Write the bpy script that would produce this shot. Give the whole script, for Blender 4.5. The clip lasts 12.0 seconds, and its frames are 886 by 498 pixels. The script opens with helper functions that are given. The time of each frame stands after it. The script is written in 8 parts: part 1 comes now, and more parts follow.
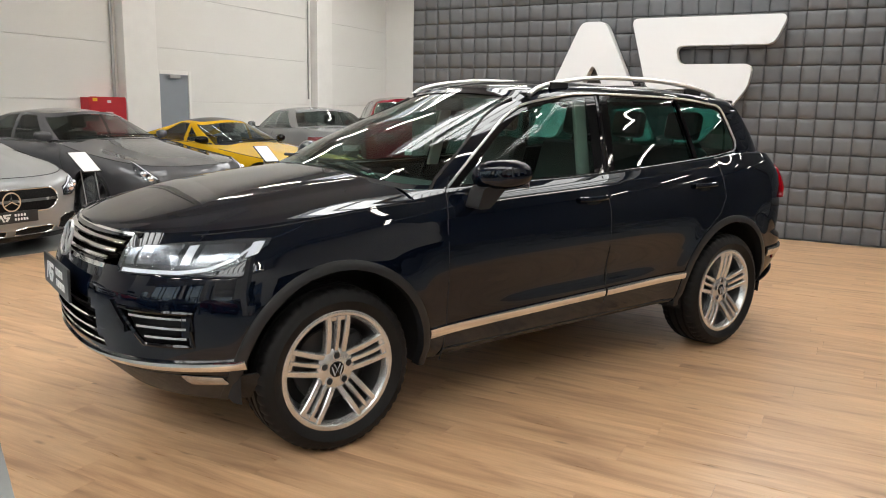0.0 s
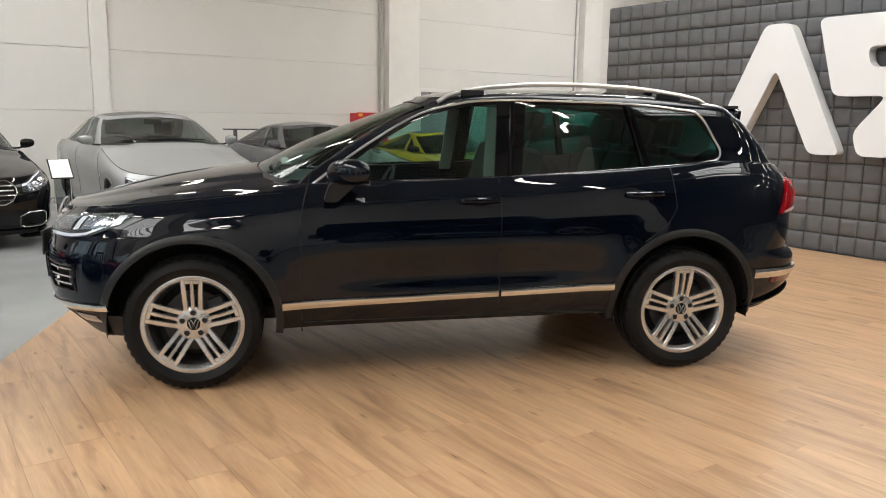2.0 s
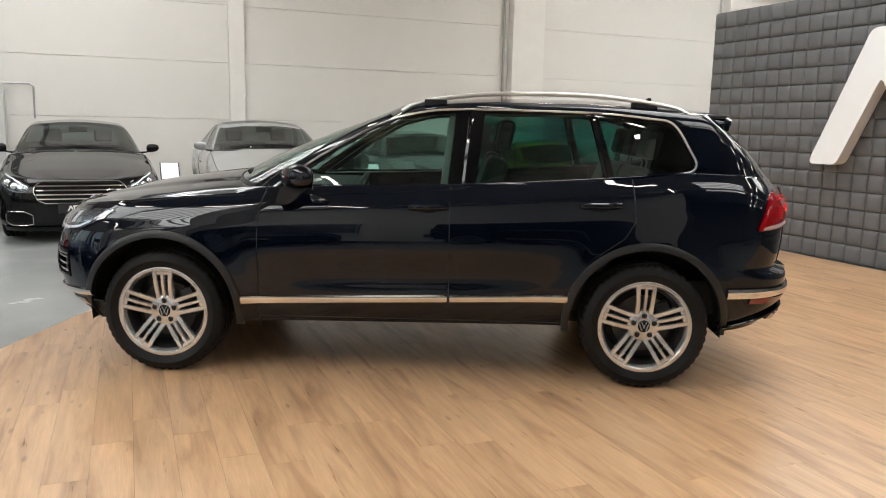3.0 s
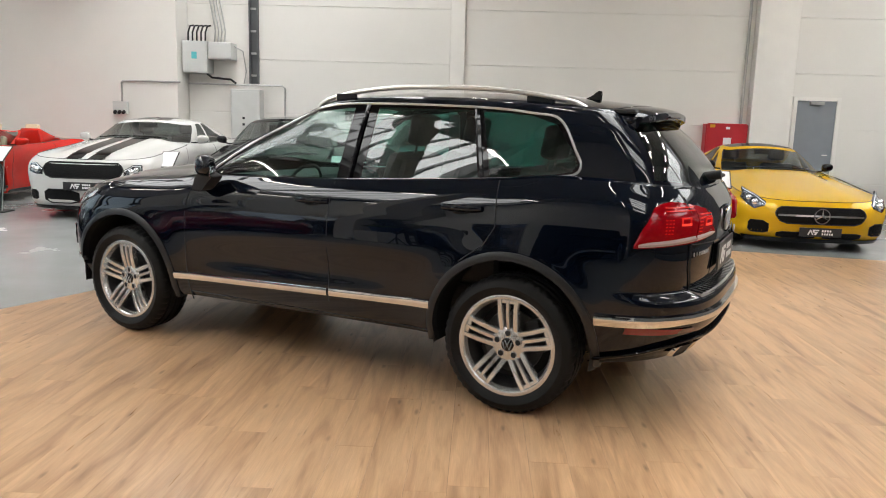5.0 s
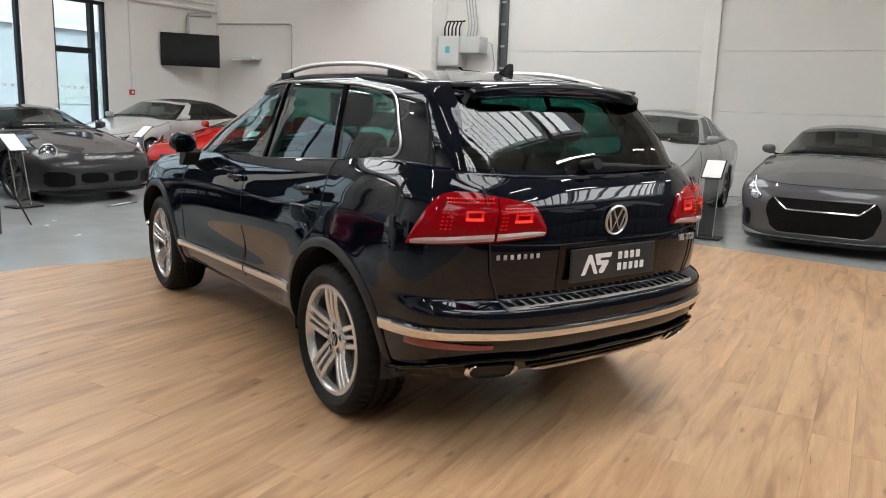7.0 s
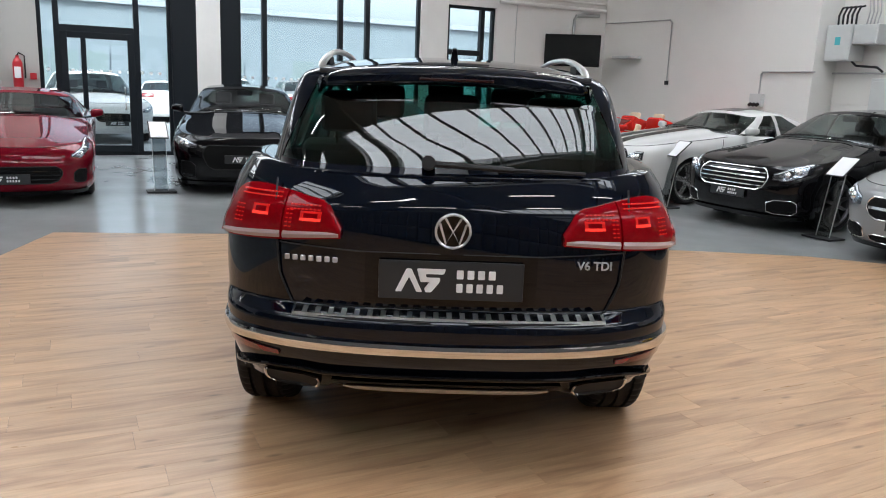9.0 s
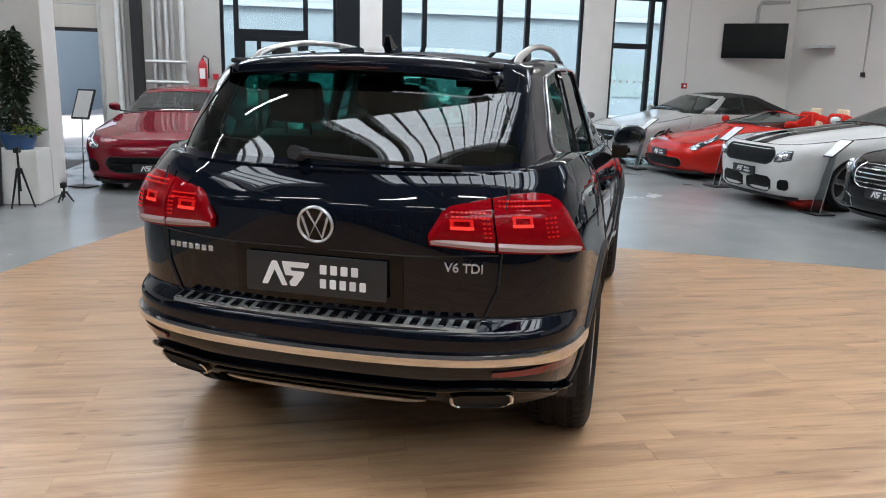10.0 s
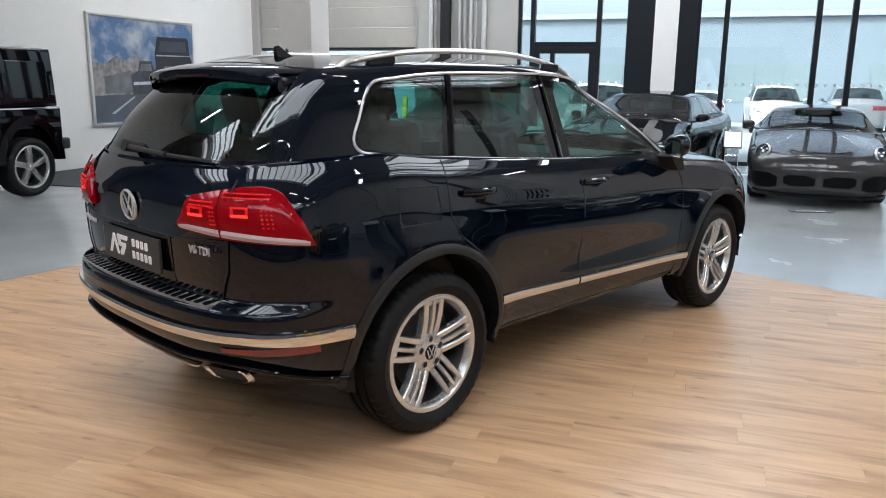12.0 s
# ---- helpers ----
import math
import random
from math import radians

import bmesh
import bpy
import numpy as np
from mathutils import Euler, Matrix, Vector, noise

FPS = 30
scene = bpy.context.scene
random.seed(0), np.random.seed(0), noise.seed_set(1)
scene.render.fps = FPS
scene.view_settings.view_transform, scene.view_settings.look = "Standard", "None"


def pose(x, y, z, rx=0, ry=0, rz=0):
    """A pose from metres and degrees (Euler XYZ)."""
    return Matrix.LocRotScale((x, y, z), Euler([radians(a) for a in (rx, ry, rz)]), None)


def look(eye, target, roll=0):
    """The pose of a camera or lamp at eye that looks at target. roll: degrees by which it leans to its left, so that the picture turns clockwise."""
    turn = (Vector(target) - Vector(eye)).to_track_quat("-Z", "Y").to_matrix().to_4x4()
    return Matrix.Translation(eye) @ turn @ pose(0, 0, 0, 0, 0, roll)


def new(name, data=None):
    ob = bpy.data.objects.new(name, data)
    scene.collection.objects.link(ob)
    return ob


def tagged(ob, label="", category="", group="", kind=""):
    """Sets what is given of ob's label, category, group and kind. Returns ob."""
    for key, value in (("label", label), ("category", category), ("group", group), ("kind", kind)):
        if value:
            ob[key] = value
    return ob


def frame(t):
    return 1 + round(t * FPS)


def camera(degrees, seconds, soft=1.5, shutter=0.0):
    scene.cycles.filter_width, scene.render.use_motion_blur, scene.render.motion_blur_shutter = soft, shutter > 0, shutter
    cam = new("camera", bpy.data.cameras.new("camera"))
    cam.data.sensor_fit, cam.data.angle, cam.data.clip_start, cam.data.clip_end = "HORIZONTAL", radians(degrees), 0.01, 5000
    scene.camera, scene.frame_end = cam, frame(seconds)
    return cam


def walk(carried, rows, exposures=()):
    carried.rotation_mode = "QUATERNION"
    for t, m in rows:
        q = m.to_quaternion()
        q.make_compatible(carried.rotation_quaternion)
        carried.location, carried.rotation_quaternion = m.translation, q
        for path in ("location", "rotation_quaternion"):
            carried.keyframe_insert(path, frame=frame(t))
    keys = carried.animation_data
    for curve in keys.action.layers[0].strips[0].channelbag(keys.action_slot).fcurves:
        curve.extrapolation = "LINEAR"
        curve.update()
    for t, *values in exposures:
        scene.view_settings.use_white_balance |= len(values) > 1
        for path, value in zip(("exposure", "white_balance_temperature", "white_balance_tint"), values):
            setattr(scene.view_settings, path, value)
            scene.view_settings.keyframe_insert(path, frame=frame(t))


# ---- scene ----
cam = camera(60.3, 12.0, 1.0)
PATH = [
    (0, (-4.33, -2.148, 1.518), (-2.596, -1.22, 1.157), 1.2),
    (0.5, (-4.095, -2.749, 1.52), (-2.479, -1.625, 1.167), 1.1),
    (1, (-3.754, -3.307, 1.501), (-2.275, -2.007, 1.152), 0.9),
    (1.5, (-3.38, -3.829, 1.512), (-2.056, -2.37, 1.168), 0.9),
    (2, (-2.956, -4.321, 1.509), (-1.808, -2.719, 1.172), 0.9),
    (2.5, (-2.433, -4.701, 1.525), (-1.475, -2.977, 1.197), 1.0),
    (3, (-1.865, -5.049, 1.522), (-1.111, -3.225, 1.203), 1.2),
    (5, (0.737, -5.371, 1.547), (0.65, -3.402, 1.21), 1.7),
    (5.5, (1.399, -5.23, 1.523), (1.109, -3.282, 1.175), 1.8),
    (6, (2.024, -5.018, 1.52), (1.527, -3.114, 1.161), 1.8),
    (6.5, (2.613, -4.718, 1.51), (1.894, -2.888, 1.142), 1.9),
    (7, (3.131, -4.335, 1.523), (2.172, -2.62, 1.15), 1.9),
    (9, (4.629, -2.27, 1.557), (2.875, -1.401, 1.145), 2.3),
    (9.5, (4.817, -1.674, 1.563), (2.962, -1.059, 1.138), 2.1),
    (10, (4.862, -1.045, 1.556), (2.943, -0.686, 1.122), 1.6),
    (10.5, (4.893, -0.432, 1.555), (2.945, -0.322, 1.117), 0.9),
    (11, (4.905, 0.16, 1.546), (2.961, -0.018, 1.109), 0.1),
    (11.5, (4.854, 0.741, 1.57), (2.947, 0.325, 1.136), 0.4),
    (12, (4.801, 1.328, 1.567), (2.95, 0.701, 1.143), 0.7),
]
EXPOSURE = [(0, 1.47, 6850, 10), (3, 1.47, 6850, 10), (5, 1.45, 6800, 10), (6, 1.43, 6750, 10), (7, 1.34, 6600, 10), (9, 1.11, 6200, 10), (12, 1.24, 6080, 10)]
walk(cam, [(t, look(eye, target, roll)) for t, eye, target, roll in PATH], EXPOSURE)

# ---- light ----
world = bpy.data.worlds.new("sky")
scene.world = world
world.use_nodes = True
wn = world.node_tree.nodes
wsky = wn.new("ShaderNodeTexSky")
wsky.sky_type, wsky.sun_disc = "NISHITA", False
wsky.sun_elevation, wsky.sun_rotation = radians(46), radians(135)
wsky.air_density, wsky.dust_density = 1.0, 5.0
wbg = wn["Background"]
wbg.inputs["Strength"].default_value = 0.15
whs = wn.new("ShaderNodeHueSaturation")
whs.inputs["Saturation"].default_value, whs.inputs["Value"].default_value = 0.42, 1.5
world.node_tree.links.new(wsky.outputs[0], whs.inputs["Color"])
world.node_tree.links.new(whs.outputs[0], wbg.inputs[0])

sun = new("sun", bpy.data.lights.new("sun", "SUN"))
sun.data.energy, sun.data.angle, sun.data.color = 3.0, radians(12), (1.0, 0.97, 0.92)
sun.matrix_world = look((30, -30, 45), (0, 0, 0))

CEIL = 6.6


# ---- materials ----


def material(name, color=(0.5, 0.5, 0.5), rough=0.5, metal=0.0, coat=0.0, coat_rough=0.03, spec=0.5,
             mottle=0.0, scale=6.0, bump=0.0, bump_scale=60.0, emit=None, power=0.0, rand=0.0, coat_ior=1.5):
    """Principled material with two scales of variation in colour and gloss and a fine relief."""
    m = bpy.data.materials.new(name)
    m.use_nodes = True
    nt = m.node_tree
    b = nt.nodes["Principled BSDF"]
    b.inputs["Base Color"].default_value = (*color, 1)
    b.inputs["Roughness"].default_value = rough
    b.inputs["Metallic"].default_value = metal
    b.inputs["Coat Weight"].default_value = coat
    b.inputs["Coat IOR"].default_value = coat_ior
    b.inputs["Coat Roughness"].default_value = coat_rough
    b.inputs["Specular IOR Level"].default_value = spec
    if emit:
        b.inputs["Emission Color"].default_value = (*emit, 1)
        b.inputs["Emission Strength"].default_value = power
    co = nt.nodes.new("ShaderNodeTexCoord")
    if mottle or rand:
        n1 = nt.nodes.new("ShaderNodeTexNoise")
        n1.inputs["Scale"].default_value = scale
        n1.inputs["Detail"].default_value = 6
        n2 = nt.nodes.new("ShaderNodeTexNoise")
        n2.inputs["Scale"].default_value = scale * 0.13
        n2.inputs["Detail"].default_value = 3
        add = nt.nodes.new("ShaderNodeMath")
        add.operation = "ADD"
        nt.links.new(co.outputs["Object"], n1.inputs["Vector"])
        nt.links.new(co.outputs["Object"], n2.inputs["Vector"])
        nt.links.new(n1.outputs[0], add.inputs[0])
        nt.links.new(n2.outputs[0], add.inputs[1])
        last = add.outputs[0]
        if rand:
            oi = nt.nodes.new("ShaderNodeObjectInfo")
            mr = nt.nodes.new("ShaderNodeMath")
            mr.operation = "MULTIPLY_ADD"
            mr.inputs[1].default_value = rand
            nt.links.new(oi.outputs["Random"], mr.inputs[0])
            nt.links.new(last, mr.inputs[2])
            last = mr.outputs[0]
        ramp = nt.nodes.new("ShaderNodeMapRange")
        ramp.inputs[1].default_value, ramp.inputs[2].default_value = 0.7, 1.3 + rand
        ramp.inputs[3].default_value, ramp.inputs[4].default_value = 1 - mottle, 1 + mottle
        nt.links.new(last, ramp.inputs[0])
        mul = nt.nodes.new("ShaderNodeMix")
        mul.data_type, mul.blend_type = "RGBA", "MULTIPLY"
        mul.inputs[0].default_value = 1
        mul.inputs[6].default_value = (*color, 1)
        nt.links.new(ramp.outputs[0], mul.inputs[7])
        nt.links.new(mul.outputs[2], b.inputs["Base Color"])
        rr = nt.nodes.new("ShaderNodeMapRange")
        rr.inputs[1].default_value, rr.inputs[2].default_value = 0.7, 1.3
        rr.inputs[3].default_value, rr.inputs[4].default_value = max(rough - 0.08, 0.02), min(rough + 0.08, 1)
        nt.links.new(n1.outputs[0], rr.inputs[0])
        nt.links.new(add.outputs[0], rr.inputs[0])
        nt.links.new(rr.outputs[0], b.inputs["Roughness"])
    if bump:
        n3 = nt.nodes.new("ShaderNodeTexNoise")
        n3.inputs["Scale"].default_value = bump_scale
        n3.inputs["Detail"].default_value = 4
        nt.links.new(co.outputs["Object"], n3.inputs["Vector"])
        bp = nt.nodes.new("ShaderNodeBump")
        bp.inputs["Strength"].default_value = bump
        bp.inputs["Distance"].default_value = 0.01
        nt.links.new(n3.outputs[0], bp.inputs["Height"])
        nt.links.new(bp.outputs[0], b.inputs["Normal"])
    return m


def glass_material(name, tint, ior=1.5):
    """Thin pane: tinted see-through, with a mirror reflection that grows at grazing angles."""
    m = bpy.data.materials.new(name)
    m.use_nodes = True
    nt = m.node_tree
    nt.nodes.remove(nt.nodes["Principled BSDF"])
    out = nt.nodes["Material Output"]
    tr = nt.nodes.new("ShaderNodeBsdfTransparent")
    tr.inputs[0].default_value = (*tint, 1)
    gl = nt.nodes.new("ShaderNodeBsdfGlossy")
    gl.inputs["Roughness"].default_value = 0.0
    f0 = ((ior - 1) / (ior + 1)) ** 2
    lw, pw, fr = nt.nodes.new("ShaderNodeLayerWeight"), nt.nodes.new("ShaderNodeMath"), nt.nodes.new("ShaderNodeMapRange")
    lw.inputs[0].default_value = 0.5
    pw.operation = "POWER"
    pw.inputs[1].default_value = 5.0
    fr.inputs[3].default_value, fr.inputs[4].default_value = f0, 1.0
    nt.links.new(lw.outputs["Facing"], pw.inputs[0])
    nt.links.new(pw.outputs[0], fr.inputs[0])
    mix = nt.nodes.new("ShaderNodeMixShader")
    nt.links.new(fr.outputs[0], mix.inputs[0])
    nt.links.new(tr.outputs[0], mix.inputs[1])
    nt.links.new(gl.outputs[0], mix.inputs[2])
    nt.links.new(mix.outputs[0], out.inputs[0])
    return m


def paint(name, color, metal=0.0, rough=0.3, ior=1.36):
    return material(name, color, rough, metal, coat=1.0, coat_rough=0.008, spec=0.0, coat_ior=ior)


NAVY = paint("navy metallic paint", (0.0012, 0.0029, 0.0078), 0.0, 0.35, 1.48)
CHROME = material("chrome", (0.75, 0.74, 0.72), 0.08, 1.0, mottle=0.05, scale=30)
BARREL = material("shaded wheel barrel", (0.06, 0.06, 0.062), 0.4, 0.6)
SATIN = material("satin aluminium", (0.72, 0.71, 0.69), 0.36, 1.0, mottle=0.06, scale=20)
ALLOY = material("silver alloy", (0.60, 0.60, 0.595), 0.27, 0.74, coat=0.1, mottle=0.0, scale=25)
ARCHTRIM = material("satin black arch moulding", (0.010, 0.011, 0.013), 0.42, mottle=0.08, scale=40, bump=0.05, bump_scale=600)
PLASTIC = material("dark grey plastic", (0.018, 0.019, 0.021), 0.5, bump=0.15, bump_scale=700, mottle=0.1, scale=30)
GLOSSBLACK = material("gloss black trim", (0.003, 0.003, 0.004), 0.2, coat=0.8, spec=0.0, coat_ior=1.45)
BLACK = material("matt black", (0.006, 0.006, 0.007), 0.7)
RUBBER = material("tyre rubber", (0.006, 0.006, 0.0065), 0.6, spec=0.25, bump=0.12, bump_scale=300, mottle=0.12, scale=14)
CABIN = material("dark cabin trim", (0.02, 0.02, 0.022), 0.6, bump=0.1, bump_scale=300)
LEATHER = material("black leather", (0.022, 0.021, 0.021), 0.45, bump=0.2, bump_scale=250)
CREAM = material("cream leather", (0.6, 0.47, 0.32), 0.5, bump=0.2, bump_scale=200)
GLASS = glass_material("clear car glass", (0.50, 0.70, 0.645), 1.75)
TINTED = glass_material("privacy car glass", (0.11, 0.33, 0.29), 1.8)
CARGLASS = glass_material("grey car glass", (0.42, 0.48, 0.47), 1.6)
DARKGLASS = glass_material("dark car glass", (0.22, 0.27, 0.26), 1.9)
LENS = glass_material("lamp lens", (0.9, 0.92, 0.94))
PANE = glass_material("window glass", (0.86, 0.92, 0.93))
REDLENS = material("red lamp lens", (0.20, 0.0006, 0.004), 0.12, coat=1.0, spec=0.0, coat_ior=1.32, mottle=0.15, scale=60, emit=(1.0, 0.01, 0.015), power=0.012)
REDGLOW = material("lit red lamp", (0.6, 0.01, 0.01), 0.2, emit=(1.0, 0.05, 0.03), power=0.50)
REDDOT = material("dim red lamp point", (0.45, 0.006, 0.006), 0.2, emit=(1.0, 0.025, 0.02), power=0.14)
CLEARLENS = material("pale lamp band", (0.40, 0.29, 0.29), 0.1, coat=1.0, spec=0.0, coat_ior=1.35)
REFLECT = material("red reflector", (0.15, 0.005, 0.008), 0.15, coat=1.0)
WHITEMARK = material("white marking", (0.8, 0.8, 0.8), 0.4)
PLATEGREY = material("dark plate", (0.022, 0.024, 0.027), 0.35, mottle=0.05)
BADGE = material("bright badge metal", (0.62, 0.62, 0.63), 0.22, 0.55)
HEADREFLECT = material("lamp reflector", (0.42, 0.43, 0.45), 0.2, 0.9, mottle=0.3, scale=40)

# ---- mesh helpers ----


def mesh_of(name, verts, faces, mat, smooth=True, normals=None):
    me = bpy.data.meshes.new(name)
    me.from_pydata([tuple(v) for v in verts], [], faces)
    me.materials.append(mat)
    if smooth:
        me.polygons.foreach_set("use_smooth", [True] * len(me.polygons))
    me.update()
    if normals is not None:
        me.normals_split_custom_set_from_vertices([tuple(n) for n in normals])
    return me


def from_bm(name, bm, mat, smooth=False):
    bmesh.ops.recalc_face_normals(bm, faces=bm.faces)
    me = bpy.data.meshes.new(name)
    bm.to_mesh(me)
    bm.free()
    me.materials.append(mat)
    if smooth:
        me.polygons.foreach_set("use_smooth", [True] * len(me.polygons))
        me.set_sharp_from_angle(angle=radians(35))
    return me


def put(name, me, parent=None, label="", m=None):
    """Links a mesh as one object, under a thing or on its own."""
    ob = new(name, me)
    if parent is not None:
        ob.parent = parent
    if m is not None:
        ob.matrix_basis = m
    if label:
        ob["label"] = label
    return ob


def part(name, bm, mat, parent, label="", smooth=False):
    return put(name, from_bm(name, bm, mat, smooth), parent, label)


def empty(name, m, label, category, group="", kind=""):
    ob = new(name)
    ob.empty_display_size = 0.1
    ob.matrix_basis = m
    return tagged(ob, label, category, group, kind)


def add_box(bm, x0, y0, z0, x1, y1, z1, bevel=0.0, seg=2):
    r = bmesh.ops.create_cube(bm, size=1.0)
    vs = r["verts"]
    for v in vs:
        v.co = Vector(((x0 + x1) / 2 + v.co.x * (x1 - x0), (y0 + y1) / 2 + v.co.y * (y1 - y0), (z0 + z1) / 2 + v.co.z * (z1 - z0)))
    if bevel:
        es = list({e for v in vs for e in v.link_edges})
        bmesh.ops.bevel(bm, geom=es, offset=bevel, segments=seg, affect="EDGES", profile=0.6)
    return vs


def box(x0, y0, z0, x1, y1, z1, bevel=0.0, seg=2):
    bm = bmesh.new()
    add_box(bm, x0, y0, z0, x1, y1, z1, bevel, seg)
    return bm


def add_rod(bm, a, b, r, n=10, r2=None):
    a, b = Vector(a), Vector(b)
    q = (b - a).to_track_quat("Z", "Y").to_matrix().to_4x4()
    bmesh.ops.create_cone(bm, cap_ends=True, segments=n, radius1=r, radius2=r if r2 is None else r2, depth=(b - a).length,
                          matrix=Matrix.Translation((a + b) / 2) @ q)


def tube_path(bm, pts, r, n=8, flat=None):
    """A bent tube through the points; flat: a flattened section of width r and that height."""
    pts = [Vector(p) for p in pts]
    rings = []
    for i, p in enumerate(pts):
        d = (pts[min(i + 1, len(pts) - 1)] - pts[max(i - 1, 0)]).normalized()
        side = d.cross(Vector((0, 0, 1)))
        side = side.normalized() if side.length > 1e-3 else Vector((1, 0, 0))
        up = side.cross(d).normalized()
        h = r if flat is None else flat
        rings.append([bm.verts.new(p + side * (r * math.cos(2 * math.pi * k / n)) + up * (h * math.sin(2 * math.pi * k / n))) for k in range(n)])
    for a, b in zip(rings, rings[1:]):
        for k in range(n):
            bm.faces.new((a[k], a[(k + 1) % n], b[(k + 1) % n], b[k]))
    bm.faces.new(rings[0][::-1])
    bm.faces.new(rings[-1])


def ear_fill(pts):
    """Triangles that fill a simple flat outline, as index triples."""
    if sum(a[0] * b[1] - b[0] * a[1] for a, b in zip(pts, pts[1:] + pts[:1])) < 0:
        return [t[::-1] for t in ((len(pts) - 1 - a, len(pts) - 1 - b, len(pts) - 1 - c) for a, b, c in ear_fill(pts[::-1]))]

    def turn(a, b, c):
        return (pts[b][0] - pts[a][0]) * (pts[c][1] - pts[a][1]) - (pts[b][1] - pts[a][1]) * (pts[c][0] - pts[a][0])
    idx, out = list(range(len(pts))), []
    while len(idx) > 3:
        best = None
        for i in range(len(idx)):
            a, b, c = idx[i - 1], idx[i], idx[(i + 1) % len(idx)]
            if turn(a, b, c) > 1e-12 and not any(turn(a, b, q) >= 0 and turn(b, c, q) >= 0 and turn(c, a, q) >= 0 for q in idx if q not in (a, b, c)):
                best = i
                break
        if best is None:
            best = 0
        out.append((idx[best - 1], idx[best], idx[(best + 1) % len(idx)]))
        idx.pop(best)
    out.append(tuple(idx))
    return out


def add_prism(bm, outline, z0, z1):
    """Extrudes a flat outline of (x, y) from z0 to z1; returns its vertices."""
    lo = [bm.verts.new((x, y, z0)) for x, y in outline]
    hi = [bm.verts.new((x, y, z1)) for x, y in outline]
    n = len(lo)
    bm.faces.new(lo[::-1])
    bm.faces.new(hi)
    for i in range(n):
        bm.faces.new((lo[i], lo[(i + 1) % n], hi[(i + 1) % n], hi[i]))
    return lo + hi


def lathe(bm, profile, n=48, axis="Y", closed=False):
    """Turns a profile of (radius, along) about the Y axis."""
    rings = []
    for k in range(n):
        a = 2 * math.pi * k / n
        rings.append([bm.verts.new((r * math.cos(a), h, r * math.sin(a))) for r, h in profile])
    m = len(profile)
    for k in range(n):
        a, b = rings[k], rings[(k + 1) % n]
        for i in range(m if closed else m - 1):
            bm.faces.new((a[i], b[i], b[(i + 1) % m], a[(i + 1) % m]))


CURVES = {}


def curve_at(tab, x):
    """Smooth monotone curve through a short table of (x, value)."""
    if tab not in CURVES:
        xs, ys = [float(p[0]) for p in tab], [float(p[1]) for p in tab]
        h = [b - a for a, b in zip(xs, xs[1:])]
        d = [(b - a) / q for a, b, q in zip(ys, ys[1:], h)]
        m = [d[0]] + [0.0] * (len(xs) - 2) + [d[-1]]
        for i in range(1, len(xs) - 1):
            if d[i - 1] * d[i] > 0:
                w1, w2 = 2 * h[i] + h[i - 1], h[i] + 2 * h[i - 1]
                m[i] = (w1 + w2) / (w1 / d[i - 1] + w2 / d[i])
        CURVES[tab] = (xs, ys, h, m, np.array(xs), np.array(ys), np.array(h), np.array(m))
    xs, ys, h, m, nx, ny, nh, nm = CURVES[tab]
    if isinstance(x, (float, int)):
        if x <= xs[0]:
            return ys[0]
        if x >= xs[-1]:
            return ys[-1]
        i = 0
        while x > xs[i + 1]:
            i += 1
        t = (x - xs[i]) / h[i]
        u = 1 - t
        return ys[i] * (1 + 2 * t) * u * u + h[i] * m[i] * t * u * u + ys[i + 1] * t * t * (3 - 2 * t) - h[i] * m[i + 1] * t * t * u
    x = np.clip(np.asarray(x, float), nx[0], nx[-1])
    i = np.clip(np.searchsorted(nx, x) - 1, 0, len(nh) - 1)
    t = (x - nx[i]) / nh[i]
    return ((2 * t**3 - 3 * t**2 + 1) * ny[i] + (t**3 - 2 * t**2 + t) * nh[i] * nm[i]
            + (-2 * t**3 + 3 * t**2) * ny[i + 1] + (t**3 - t**2) * nh[i] * nm[i + 1])


def inside(poly, x, y):
    """Which of the points lie inside a polygon."""
    res = np.zeros(np.shape(x), bool)
    n = len(poly)
    for i in range(n):
        (x0, y0), (x1, y1) = poly[i], poly[(i + 1) % n]
        if y0 == y1:
            continue
        c = ((y0 > y) != (y1 > y)) & (x < (x1 - x0) * (y - y0) / (y1 - y0) + x0)
        res ^= c
    return res


def rounded(poly, r, n=5):
    """Rounds the corners of a flat outline."""
    out = []
    k = len(poly)
    for i in range(k):
        p, a, b = Vector(poly[i]), Vector(poly[i - 1]), Vector(poly[(i + 1) % k])
        da, db = (a - p), (b - p)
        rr = min(r, da.length * 0.45, db.length * 0.45)
        s, e = p + da.normalized() * rr, p + db.normalized() * rr
        for j in range(n + 1):
            t = j / n
            q = s * (1 - t) ** 2 + p * (2 * t * (1 - t)) + e * t**2
            out.append((q.x, q.y))
    return out

# ---- car bodies: two stacked shells of plan outlines, cut into panels ----


